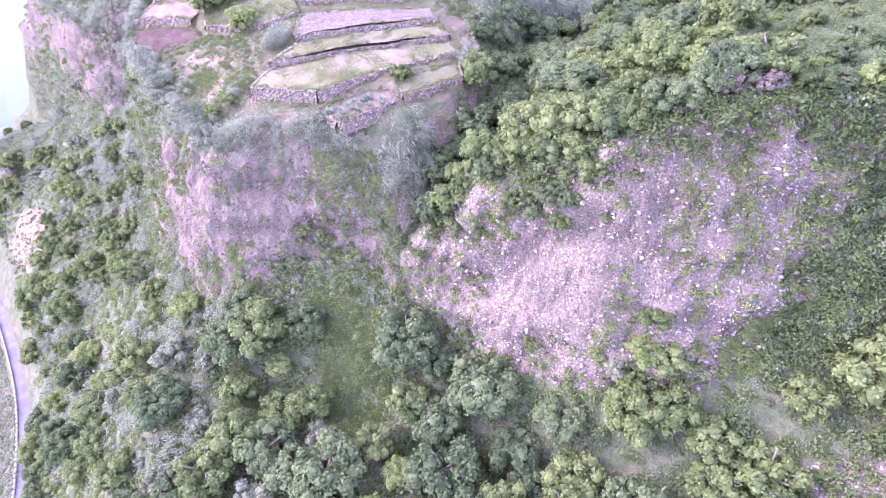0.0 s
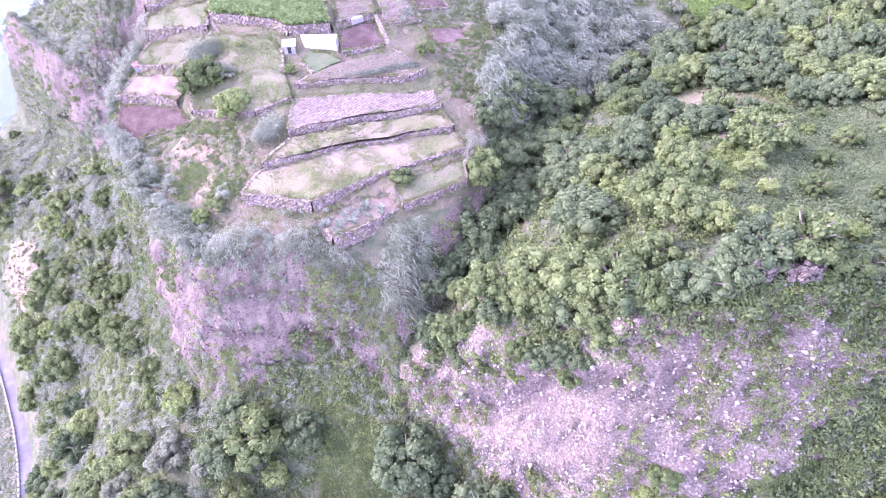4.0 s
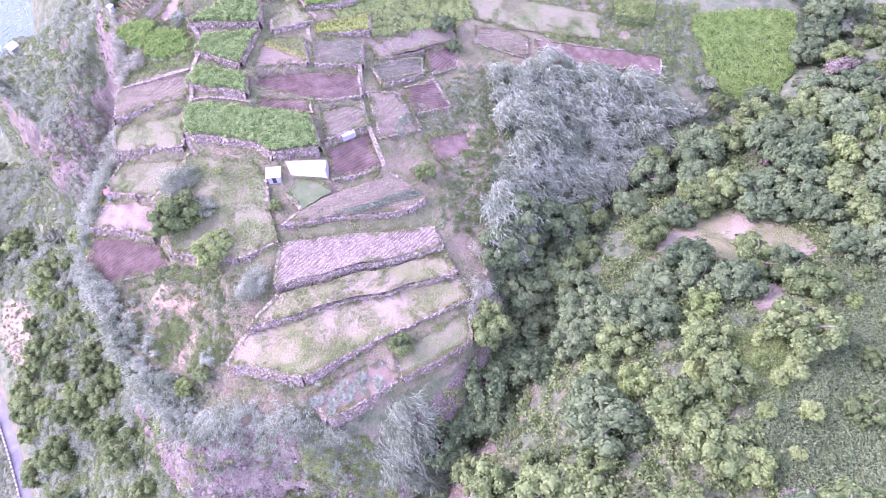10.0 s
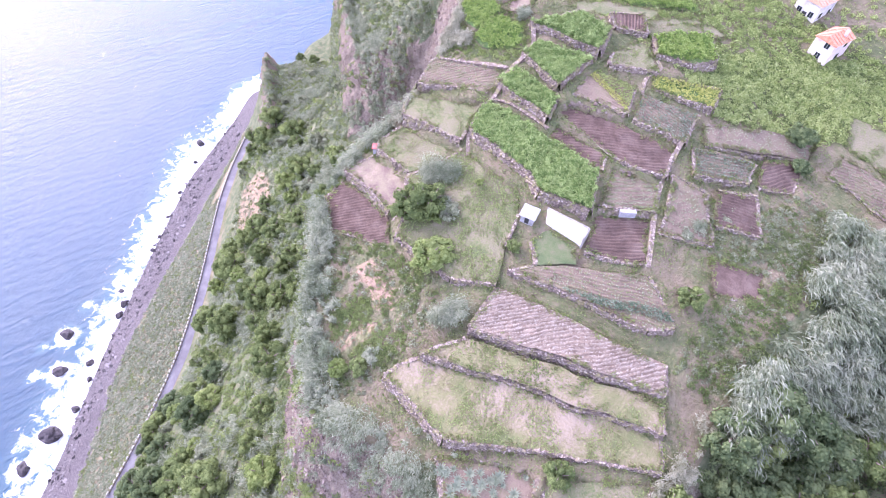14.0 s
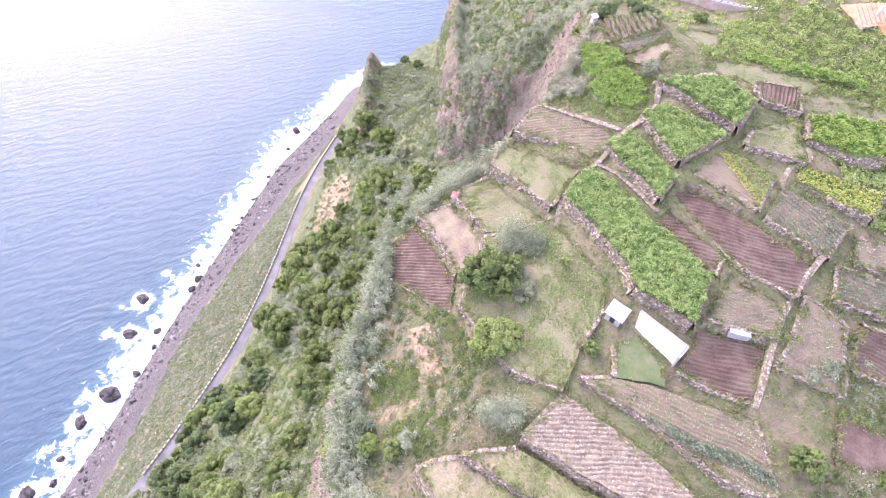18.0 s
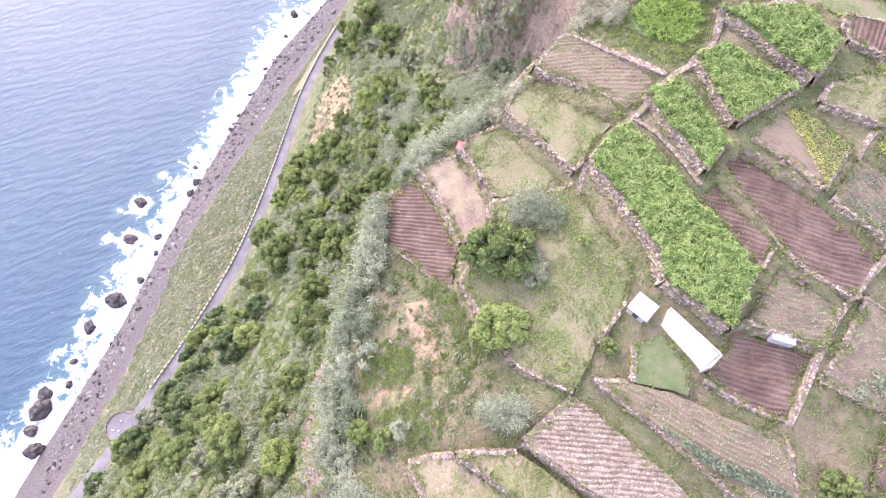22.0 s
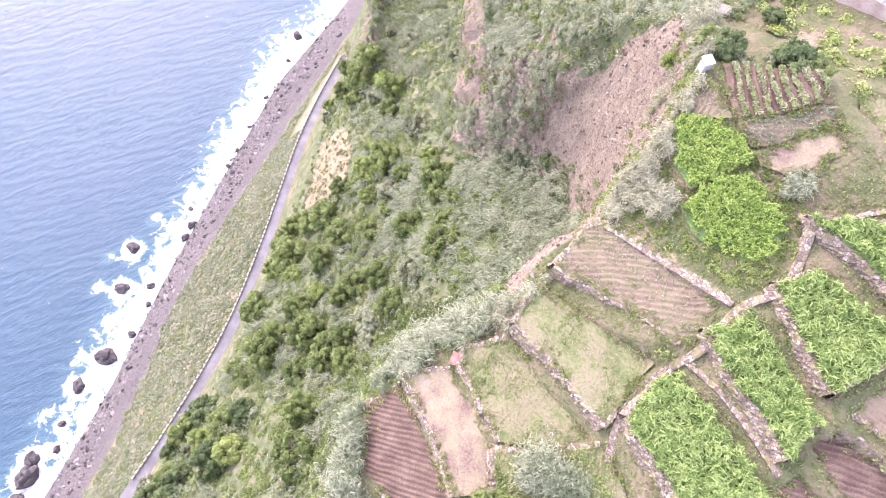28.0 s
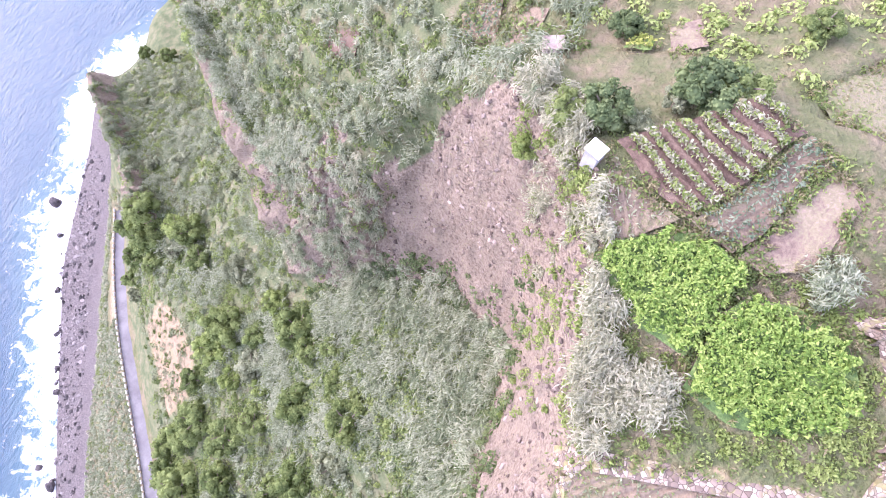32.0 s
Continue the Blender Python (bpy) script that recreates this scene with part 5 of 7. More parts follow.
Z_LOW = [(-100, 10), (-135, 15), (-153, 42), (-183, 79), (-207, 122), (-234, 180), (-250, 219), (-226, 212), (-204, 180), (-170, 140), (-150, 112), (-134, 86), (-122, 62), (-112, 40)]
PLOT_POLYS = [p["poly"] for p in PLOTS.values()]
shrub_zone("undergrowth", Z_WEST, 350, 0.9, 2.0, M_LEAF_DARK, "dark green undergrowth between the trees", (ROAD_POLY, TAN_A))
shrub_zone("undergrowth", Z_WEST, 2300, 0.8, 2.0, M_LEAF_MID, "green undergrowth between the trees", (ROAD_POLY, TAN_A))
shrub_zone("undergrowth", Z_WEST, 600, 0.7, 1.7, M_LEAF_GREY, "grey-green scrub between the trees", (ROAD_POLY,))
shrub_zone("undergrowth", Z_SOUTH, 500, 1.2, 3.0, M_LEAF_DARK, "dark green undergrowth on the valley floor", (CLEARING,), leaves=70, leaf=0.42)
shrub_zone("undergrowth", Z_SOUTH, 900, 1.0, 2.6, M_LEAF_MID, "green undergrowth on the valley floor", (CLEARING,))
shrub_zone("low_growth", CLEARING, 1300, 0.4, 1.1, M_LEAF_MID, "low lush growth in a clearing", leaf=0.4)
shrub_zone("low_growth", CLEARING, 500, 0.3, 0.9, M_LEAF_LIME, "low bright growth in a clearing", leaf=0.4)
shrub_zone("undergrowth", Z_HILL, 1500, 1.0, 2.4, M_LEAF_MID, "green shrubs covering the hill", (HILL_BARE, HILL_SOIL, HILL_SCRUB, FERN))
shrub_zone("undergrowth", Z_HILL, 500, 0.8, 1.7, M_LEAF_DARK, "dark shrubs covering the hill", (HILL_BARE, HILL_SOIL, HILL_SCRUB, FERN))
shrub_zone("fern_cover", HILL_SCRUB, 2600, 0.6, 1.7, M_FERN, "smooth grey-green cover of low fern on the hill crest", leaf=0.34, leaves=42, squash=0.7)
shrub_zone("fern_cover", FERN, 420, 0.5, 1.2, M_LEAF_LIME, "bright green patch of fern on the hill crest", leaf=0.3, leaves=44, squash=0.6)
EAST_FACE = [(57, 54), (60, 80), (110, 84), (110, 50)]
shrub_zone("undergrowth", EAST_FACE, 500, 1.0, 2.4, M_LEAF_MID, "thick green growth at the end of the cliff")
shrub_zone("undergrowth", EAST_FACE, 350, 1.0, 2.4, M_LEAF_DARK, "dark growth at the end of the cliff")
shrub_zone("undergrowth", Z_RAVINE, 260, 0.8, 1.8, M_LEAF_DARK, "dark undergrowth in the ravine")
shrub_zone("undergrowth", Z_EAST, 250, 0.8, 1.8, M_LEAF_DARK, "dark shrubs by the ravine")


def canes(name, x, y, z, tall, lean, mat, label, spread=0.55, width=0.1, seg=2, category="cane thicket", clump=14):
    """Giant cane: long blades that bend over with the wind."""
    n = len(x)
    if clump > 1:
        keep_ = rng.permutation(n)[:max(1, n // clump)]
        k = np.repeat(keep_, clump)
        r_ = 0.32 * rng.normal(size=(len(k), 2))
        x, y, z = x[k] + r_[:, 0], y[k] + r_[:, 1], z[k]
        tuft = np.repeat(rng.uniform(0.6, 1.3, len(keep_)), clump)
        turn_ = np.repeat(rng.normal(size=(len(keep_), 2)) * 0.35, clump, 0)
        n = len(x)
    else:
        tuft, turn_ = np.ones(n), 0.0
    base = np.stack([x, y, z - 0.2], 1)
    h = tall * tuft * rng.uniform(0.55, 1.2, n)
    d = np.asarray(lean, float)[None, :] if np.ndim(lean) == 1 else lean
    d = d + turn_ + spread * rng.normal(size=(n, 2))
    wdir = np.stack([-d[:, 1], d[:, 0]], 1)
    wdir /= np.linalg.norm(wdir, axis=1)[:, None] + 1e-9
    rows = []
    for k in range(seg + 1):
        t = k / seg
        c = base.copy()
        c[:, :2] += d * (h * t ** 1.6 * 0.75)[:, None]
        c[:, 2] += h * (t - 0.5 * t ** 3)
        w = width * (0.6 + 1.2 * t - 1.6 * t ** 2) * rng.uniform(0.7, 1.3, n)
        off = np.concatenate([wdir * w[:, None], np.zeros((n, 1))], 1)
        rows += [c - off, c + off]
    V = np.stack(rows, 1).reshape(-1, 3)
    i = np.arange(n)[:, None] * (2 * seg + 2)
    F = np.concatenate([i + [2 * k, 2 * k + 1, 2 * k + 3, 2 * k + 2] for k in range(seg)], 0)
    ob = new(name, mesh_np(name, V, F, mat))
    return tagged(ob, label, category, kind="stuff")


def plumes(name, x, y, z, tall, lean, mat, label, leaves=60, length=0.75, width=0.11, category="cane thicket", stray=0.55):
    """Cane in leaf: clumps of arching blades that all stream with the wind."""
    n = len(x)
    size = tall * rng.uniform(0.55, 1.15, n) * np.clip(0.9 + 0.45 * fractal(x / 6, y / 6, seed=71, octaves=3), 0.4, 1.5)
    own = np.asarray(lean, float)[None, :] + 0.3 * rng.normal(size=(n, 2))
    k = np.repeat(np.arange(n), leaves)
    h = rng.random(len(k)) ** 0.6
    r_ = 0.42 * size[k] * (0.5 + 0.6 * h)
    off = rng.normal(size=(len(k), 2)) * 0.5
    P = np.stack([x[k] + off[:, 0] * r_ + own[k, 0] * h * size[k] * 0.5, y[k] + off[:, 1] * r_ + own[k, 1] * h * size[k] * 0.5, z[k] - 0.1 + h * size[k] * (1 - 0.25 * np.minimum(1, np.hypot(off[:, 0], off[:, 1])))], 1)
    along = np.stack([own[k, 0] * 1.6 + stray * rng.normal(size=len(k)) + 0.5 * off[:, 0], own[k, 1] * 1.6 + stray * rng.normal(size=len(k)) + 0.5 * off[:, 1], 0.35 + 0.4 * rng.normal(size=len(k))], 1)
    N = np.stack([0.55 * rng.normal(size=len(k)), 0.55 * rng.normal(size=len(k)), np.ones(len(k))], 1)
    V, F = quads(P, N, length * rng.uniform(0.5, 1.4, len(k)), width * rng.uniform(0.6, 1.5, len(k)), 0.3, along=along, folded=False)
    ob = new(name, mesh_np(name, V, F, mat))
    return tagged(ob, label, category, kind="stuff")


def cane_zone(name, poly, n, tall, lean, mat, label, avoid=(), patchy=None, blades=False, ragged=3.0, **kw):
    x, y = points_in(poly, n, avoid)
    rag = fractal(x / 5, y / 5, seed=3, octaves=3) * ragged
    ok = edge_distance(x, y, poly) > 1.2 + rag
    x, y = x[ok], y[ok]
    if patchy is not None:
        ok = fractal(x / 9, y / 9, seed=patchy, octaves=3) > rng.uniform(-0.35, 0.25, len(x))
        x, y = x[ok], y[ok]
    return (canes if blades else plumes)(name, x, y, ground_z(x, y), tall, lean, mat, label, **kw)


BAY_FACE = [(-82, 185), (-78.4, 180), (-75.2, 172), (-74.2, 165), (-74.4, 157), (-81, 156), (-80, 170)]


def cane_line(name, line, n, half, tall, lean, mat, label, avoid=(), **kw):
    L = smooth_line([(*p[:2], 0) for p in line], 1.0)
    i = rng.integers(0, len(L), n)
    x = L[i, 0] + rng.normal(size=n) * half
    y = L[i, 1] + rng.normal(size=n) * half
    ok = np.ones(n, bool)
    for a in avoid:
        ok &= ~inside(x, y, a)
    for hx, hy in ((-80.4, 191.4), (-73.4, 147.6)):
        ok &= np.hypot(x - hx, y - hy) > 2.2
    ok &= (steep_at(x, y) < 3.4) & ~inside(x, y, BAY_FACE)
    x, y = x[ok], y[ok]
    return plumes(name, x, y, ground_z(x, y), tall, lean, mat, label, **kw)


cane_line("cane_thicket", RIM_WEST[:7], 620, 2.2, 3.2, (-0.35, -0.15), M_REED, "pale windswept cane along the cliff edge", PLOT_POLYS, leaves=90, length=1.0, width=0.14)
cane_line("cane_thicket", RIM_WEST[6:12], 700, 1.7, 2.6, (-0.3, -0.2), M_REED_DRY, "pale straw-coloured cane along the cliff edge", PLOT_POLYS, leaves=110, length=0.75, width=0.1)
cane_line("cane_thicket", RIM_WEST[11:19], 700, 3.0, 2.4, (-0.2, -0.3), M_REED, "pale windswept cane over the cliff", PLOT_POLYS)
cane_line("cane_thicket", RIM_SOUTH[:4], 260, 2.4, 3.2, (0.0, -0.4), M_REED, "grey cane hanging over the southern cliff", PLOT_POLYS)
RIGHT_CANES = [(10, 186), (24, 191), (41, 189), (56, 186), (61, 174), (52, 162), (32, 149), (24, 142), (10, 132), (7.5, 142), (12, 154), (11, 168)]
cane_zone("cane_thicket", RIGHT_CANES, 950, 4.6, (0.5, -0.6), M_REED, "dense grey-green cane spilling down to the ravine", PLOT_POLYS, leaves=90, length=1.7, width=0.2, ragged=4.0, stray=0.3)
cane_zone("cane_thicket", [(-17, 101), (-9, 106), (-3, 104), (-1, 97), (-8, 91.5), (-12, 95)], 120, 4.2, (0.55, -0.5), M_REED, "cane hanging into the gully mouth", PLOT_POLYS, leaves=90, length=1.5, width=0.17, stray=0.3)
cane_zone("cane_thicket", [(5, 118), (9, 124), (9, 134), (6, 134), (4, 122)], 60, 2.6, (0.1, -0.2), M_REED_DRY, "pale dry cane at the terrace end", PLOT_POLYS)
cane_zone("cane_scrub", Z_LOW, 8500, 0.9, (-0.2, -0.15), M_REED, "low pale cane scrub between road and shore", (ROAD_POLY, TANS[1]), leaves=17, length=0.8, width=0.26)
cane_zone("cane_scrub", Z_LOW, 1500, 1.3, (-0.2, -0.15), M_REED_DRY, "straw-coloured cane scrub between road and shore", (ROAD_POLY, TANS[1]), leaves=17, length=0.9, width=0.28)
cane_zone("cane_thicket", Z_WEST, 3000, 2.8, (-0.3, -0.3), M_REED, "patches of grey cane among the trees", (ROAD_POLY, TAN_A), patchy=31, leaves=50, length=1.1, width=0.17, stray=0.4)
cane_zone("cane_thicket", [(-85, 187), (-97, 193), (-110, 191), (-130, 186), (-146, 176), (-124, 160), (-100, 160), (-87, 162), (-85, 176)], 850, 3.0, (-0.3, -0.4), M_REED, "grey-green cane on the floor of the bay", leaves=60, length=1.05, width=0.14, stray=0.35)
cane_zone("cane_thicket", [(-76, 131), (-82, 142), (-80, 160), (-90, 160), (-98, 152), (-92, 134), (-70, 112), (-58, 102), (-52, 101), (-66, 119)], 520, 2.2, (-0.5, -0.2), M_REED, "cane clinging to the steep western slope", PLOT_POLYS, patchy=8)


FOOT_BELT = [(-79.5, 160), (-79.2, 175), (-80.8, 187.5), (-94, 195), (-105, 196), (-113, 193), (-124, 189), (-124, 178), (-108, 182), (-96, 184), (-92, 176), (-91, 160)]
cane_zone("cane_thicket", FOOT_BELT, 520, 3.2, (-0.3, -0.45), M_REED, "dense cane at the foot of the bay's wall", leaves=64, length=1.1, width=0.15, ragged=0.6, stray=0.35)
shrub_zone("undergrowth", FOOT_BELT, 650, 0.6, 1.4, M_LEAF_DARK, "dark green growth at the foot of the bay's wall")


# scrub on ledges, along the brow of the cliffs and behind the spine
def surface(i):
    """Places spread over the land's cells with these numbers."""
    dx, dy = rng.uniform(-0.5, 0.5, len(i)), rng.uniform(-0.5, 0.5, len(i))
    return np.stack([PX.ravel()[i] + dx, PY.ravel()[i] + dy, ZZ.ravel()[i] + gx.ravel()[i] * dx + gy.ravel()[i] * dy], 1)


rock_i = np.flatnonzero((ROCK.ravel() > 0.5) & (np.abs(XX.ravel() + 80) < 160) & (YY.ravel() > 30) & (YY.ravel() < 260))
RX, RY, RZ = PX.ravel()[rock_i], PY.ravel()[rock_i], ZZ.ravel()[rock_i]
green = fractal(RX / 7, RY / 7, RZ / 7, 3, seed=77) - 0.5 * ((RX > -112) & (RX < -76) & (RY > 158)) + 0.03 * (RX - 30) * (RX > 30)
pick = rng.permutation(np.flatnonzero(green > 0.42))[:420]
sz = rng.uniform(0.5, 1.5, len(pick))
shrubs("ledge_scrub", surface(rock_i[pick]), sz, M_LEAF_LIME, "yellow-green scrub growing on cliff ledges", leaves=40, leaf=0.42)
pick = rng.permutation(np.flatnonzero(green > 0.25))[:380]
sz = rng.uniform(0.5, 1.3, len(pick))
shrubs("ledge_scrub", surface(rock_i[pick]), sz, M_LEAF_MID, "dull green scrub growing on cliff ledges", leaves=40, leaf=0.42)


def stones(name, x, y, z, size, mat, label, category="stones"):
    """Loose stones: small rough lumps, all in one mesh."""
    V0, F0 = ball(1)
    V0 = V0 * [1, 1, 0.75]
    n = len(x)
    jitter = 1 + 0.28 * rng.normal(size=(n, len(V0), 1))
    a = rng.uniform(0, 6.28, n)
    rot = np.stack([np.stack([np.cos(a), -np.sin(a)], -1), np.stack([np.sin(a), np.cos(a)], -1)], 1)
    P = V0[None] * jitter * size[:, None, None] * rng.uniform(0.6, 1.3, (n, 1, 3))
    P[..., :2] = np.einsum("nij,nkj->nki", rot, P[..., :2])
    P = P + np.stack([x, y, z], 1)[:, None]
    F = F0[None, :, :3] + (np.arange(n) * len(V0))[:, None, None]
    ob = new(name, mesh_np(name, P.reshape(-1, 3), F.reshape(-1, 3), mat))
    return tagged(ob, label, category, kind="stuff")


M_SCREE = material("pale_tuff_stones", [(0.16, 0.127, 0.104), (0.24, 0.2, 0.163), (0.43, 0.388, 0.335)], 1.0, 0.95, 0.4, 6, island=0.45, coords="World")
M_SCREE_BROWN = material("brown_tuff_stones", [(0.12, 0.09, 0.075), (0.19, 0.147, 0.123), (0.29, 0.235, 0.20)], 1.0, 0.95, 0.4, 6, island=0.6, coords="World")
M_SHINGLE = material("grey_beach_stones", [(0.045, 0.04, 0.04), (0.115, 0.10, 0.098), (0.24, 0.215, 0.205)], 1.0, 0.85, 0.4, 6, island=0.6, coords="World")
right = np.flatnonzero((RX > -8) & (RX < 76) & (RY < 90))
pick = right[rng.integers(0, len(right), 20000)]
stones("scree", *surface(rock_i[pick]).T, 0.08 + 0.32 * rng.random(len(pick)) ** 5, M_SCREE, "pale broken stones over the cliff face")
left = np.flatnonzero((RX < -15) & (RX > -135))
pick = left[rng.integers(0, len(left), 10000)]
stones("scree", *surface(rock_i[pick]).T, 0.08 + 0.32 * rng.random(len(pick)) ** 4, M_SCREE_BROWN, "brown broken stones over the cliff face")
bx, by = points_in([(-130, -10), (-160, 12), (-180, 47), (-206, 84), (-234, 128), (-268, 184), (-290, 243), (-266, 230), (-248, 187), (-214, 123), (-188, 79), (-163, 42), (-140, 15)], 4200)
stones("beach_stones", bx, by, ground_z(bx, by) + 0.05, 0.25 + 0.9 * rng.random(len(bx)) ** 4, M_SHINGLE, "grey basalt cobbles and boulders on the beach")
for line, n, half, mat in ((RIM_RIGHT[1:], 500, 1.8, M_LEAF_MID), (RIM_RIGHT[1:], 300, 1.6, M_LEAF_DARK), (FOOT_SOUTH, 420, 2.0, M_LEAF_MID), (RAVINE[:5], 120, 2.0, M_LEAF_DARK)):
    Lp = smooth_line([(*p[:2], 0) for p in line], 1.0)
    i = rng.integers(0, len(Lp), n)
    x, y = Lp[i, 0] + rng.normal(size=n) * half, Lp[i, 1] + rng.normal(size=n) * half
    ok = x < 100
    sz = rng.uniform(0.7, 1.9, n)
    shrubs("undergrowth", np.stack([x, y, ground_z(x, y)], 1)[ok], sz[ok], mat, "bushes along the edge of the cliff")
BROW = smooth_line([(*p[:2], 0) for p in RIM_RIGHT[1:10]], 3.4)
for x, y, _ in BROW:
    plant_tree(rng.choice(["mid", "dark", "lime"], p=[0.55, 0.35, 0.1]) if not 41 < x < 53 else "bare", x + rng.normal() * 0.7, y + 1.6 + rng.normal() * 0.8, rng.uniform(0.7, 1.15))
for x, y, dz, k in ((0.5, 83.6, -1.0, 0.7), (3.0, 82.0, -3.0, 0.75), (5.5, 81.0, -2.0, 0.8), (8.0, 80.0, -4.5, 0.75), (10.5, 79.5, -3.0, 0.85), (12.6, 76.6, -1.0, 0.7), (13.2, 78.6, 0.0, 0.9), (16.0, 76.6, -1.0, 0.85), (19.0, 75.4, 0.0, 0.8), (20.8, 72.8, 0.0, 0.7), (21.5, 73.6, 0.5, 0.6), (24.5, 74.4, -1.0, 0.8)):
    plant_tree(rng.choice(["mid", "dark", "lime"], p=[0.6, 0.25, 0.15]), x, y, k, z=float(ground_z(x, y)) + dz - 0.5)
for x, y, k in ((36.0, 59.0, 1.3), (32.0, 58.6, 1.0), (40.5, 57.6, 1.1), (37.0, 61.4, 0.9), (34.2, 56.8, 1.0), (43.5, 58.0, 0.7)):
    plant_tree(rng.choice(["lime", "grey", "mid"], p=[0.5, 0.2, 0.3]), x, y, k)
low = np.flatnonzero(inside(XX.ravel(), YY.ravel(), LOW_FACE))
pick = low[rng.integers(0, len(low), 1400)]
stones("scree", *surface(pick).T, 0.08 + 0.34 * rng.random(len(pick)) ** 4, M_SCREE, "pale broken stones on a low rock face")
Z_BEHIND = [(-88, 200.5), (-112, 201), (-124, 201), (-130, 206), (-157, 222), (-182, 241), (-215, 278), (-200, 300), (-120, 262), (-84, 250), (-80, 206)]
shrub_zone("undergrowth", Z_BEHIND, 500, 0.8, 1.8, M_LEAF_MID, "green scrub above the spine of rock")
shrub_zone("undergrowth", Z_BEHIND, 300, 0.8, 1.8, M_LEAF_GREY, "grey-green scrub above the spine of rock")
cane_zone("cane_thicket", Z_BEHIND, 1700, 2.0, (-0.2, -0.3), M_REED, "pale cane above the spine of rock", patchy=5)
Z_SPINE = [(-116, 201), (-128, 199), (-142, 207), (-157, 216), (-182, 235), (-210, 262), (-240, 262), (-230, 225), (-190, 205), (-160, 200), (-130, 190)]
shrub_zone("undergrowth", Z_SPINE, 420, 0.7, 1.6, M_LEAF_MID, "green scrub under the spine of rock", (ROAD_POLY,))
shrub_zone("undergrowth", Z_SPINE, 300, 0.7, 1.6, M_LEAF_GREY, "grey scrub under the spine of rock", (ROAD_POLY,))
for x, y in scatter(Z_SPINE, 7, 9.0, (ROAD_POLY,), taken=spots):
    plant_tree(rng.choice(["mid", "grey"]), x, y, rng.uniform(0.7, 1.1))
cane_zone("cane_thicket", Z_SPINE, 1900, 2.0, (-0.2, -0.3), M_REED, "pale cane under the spine of rock", (ROAD_POLY,), patchy=15)
SLOPE_CANES = [(-76, 131), (-82, 142), (-80, 160), (-90, 160), (-99, 152), (-93, 132), (-70, 110), (-58, 101), (-52, 101), (-66, 119)]
shrub_zone("undergrowth", SLOPE_CANES, 620, 0.8, 1.9, M_LEAF_MID, "green bushes on the steep western slope", PLOT_POLYS)
shrub_zone("undergrowth", SLOPE_CANES, 180, 0.7, 1.6, M_LEAF_GREY, "grey bushes on the steep western slope", PLOT_POLYS)
BAY = [(-85, 186), (-97, 192), (-112, 188), (-130, 182), (-120, 162), (-100, 162), (-86, 162), (-85, 176)]
shrub_zone("undergrowth", BAY, 460, 0.8, 1.9, M_LEAF_DARK, "dark green growth on the floor of the bay")
shrub_zone("undergrowth", BAY, 800, 0.9, 2.1, M_LEAF_MID, "green growth on the floor of the bay")
shrub_zone("low_growth", Z_LOW, 1500, 0.5, 1.3, M_LEAF_GREY, "grey-green scrub below the road", (ROAD_POLY, TANS[1]), leaf=0.4, leaves=36)
shrub_zone("low_growth", Z_LOW, 520, 0.5, 1.5, M_LEAF_MID, "green bushes in the scrub below the road", (ROAD_POLY, TANS[1]))
TOP_WILD = [(-60, 196), (-40, 194), (-30, 192), (-18, 196), (4, 206), (30, 230), (20, 255), (-90, 255), (-90, 210), (-70, 203)]
shrub_zone("vine_tangle", TOP_WILD, 900, 0.5, 1.2, M_TANGLE, "sprawling bright green vines above the terraces", PLOT_POLYS, leaf=0.5)
shrub_zone("vine_tangle", [(-32, 196), (-24, 190), (-18, 188), (4, 200), (30, 222), (24, 232), (0, 222), (-20, 208)], 1500, 0.5, 1.2, M_TANGLE, "sprawling bright green vines above the terraces", PLOT_POLYS, leaf=0.5)
shrub_zone("vine_tangle", [(-32, 196), (-24, 190), (-18, 188), (4, 200), (30, 222), (24, 232), (0, 222), (-20, 208)], 450, 0.5, 1.2, M_LEAF_MID, "sprawling green vines above the terraces", PLOT_POLYS, leaf=0.45)


NEAR_WILD = [(-60, 196), (-40, 195), (-18, 197), (6, 207), (16, 226), (-30, 228), (-62, 224)]
shrub_zone("vine_tangle", NEAR_WILD, 1700, 0.3, 1.4, M_TANGLE, "sprawling green vines over the upper gardens", PLOT_POLYS, leaf=0.42, leaves=36)
shrub_zone("vine_tangle", NEAR_WILD, 420, 0.5, 1.3, M_LEAF_MID, "dark green vines over the upper gardens", PLOT_POLYS, leaf=0.42, leaves=36)
shrub_zone("fern_cover", HILL_SCRUB, 420, 1.2, 2.8, M_FERN, "rounded hummocks of low fern on the hill crest", leaf=0.3, leaves=90, squash=0.5)
BACK_HILL = [(76, 130), (92, 118), (112, 112), (118, 150), (90, 160), (78, 146)]
for x, y in scatter(BACK_HILL, 15, 6.5, (HILL_BARE,), taken=spots):
    plant_tree(rng.choice(["dark", "mid"]), x, y, rng.uniform(1.0, 1.6))


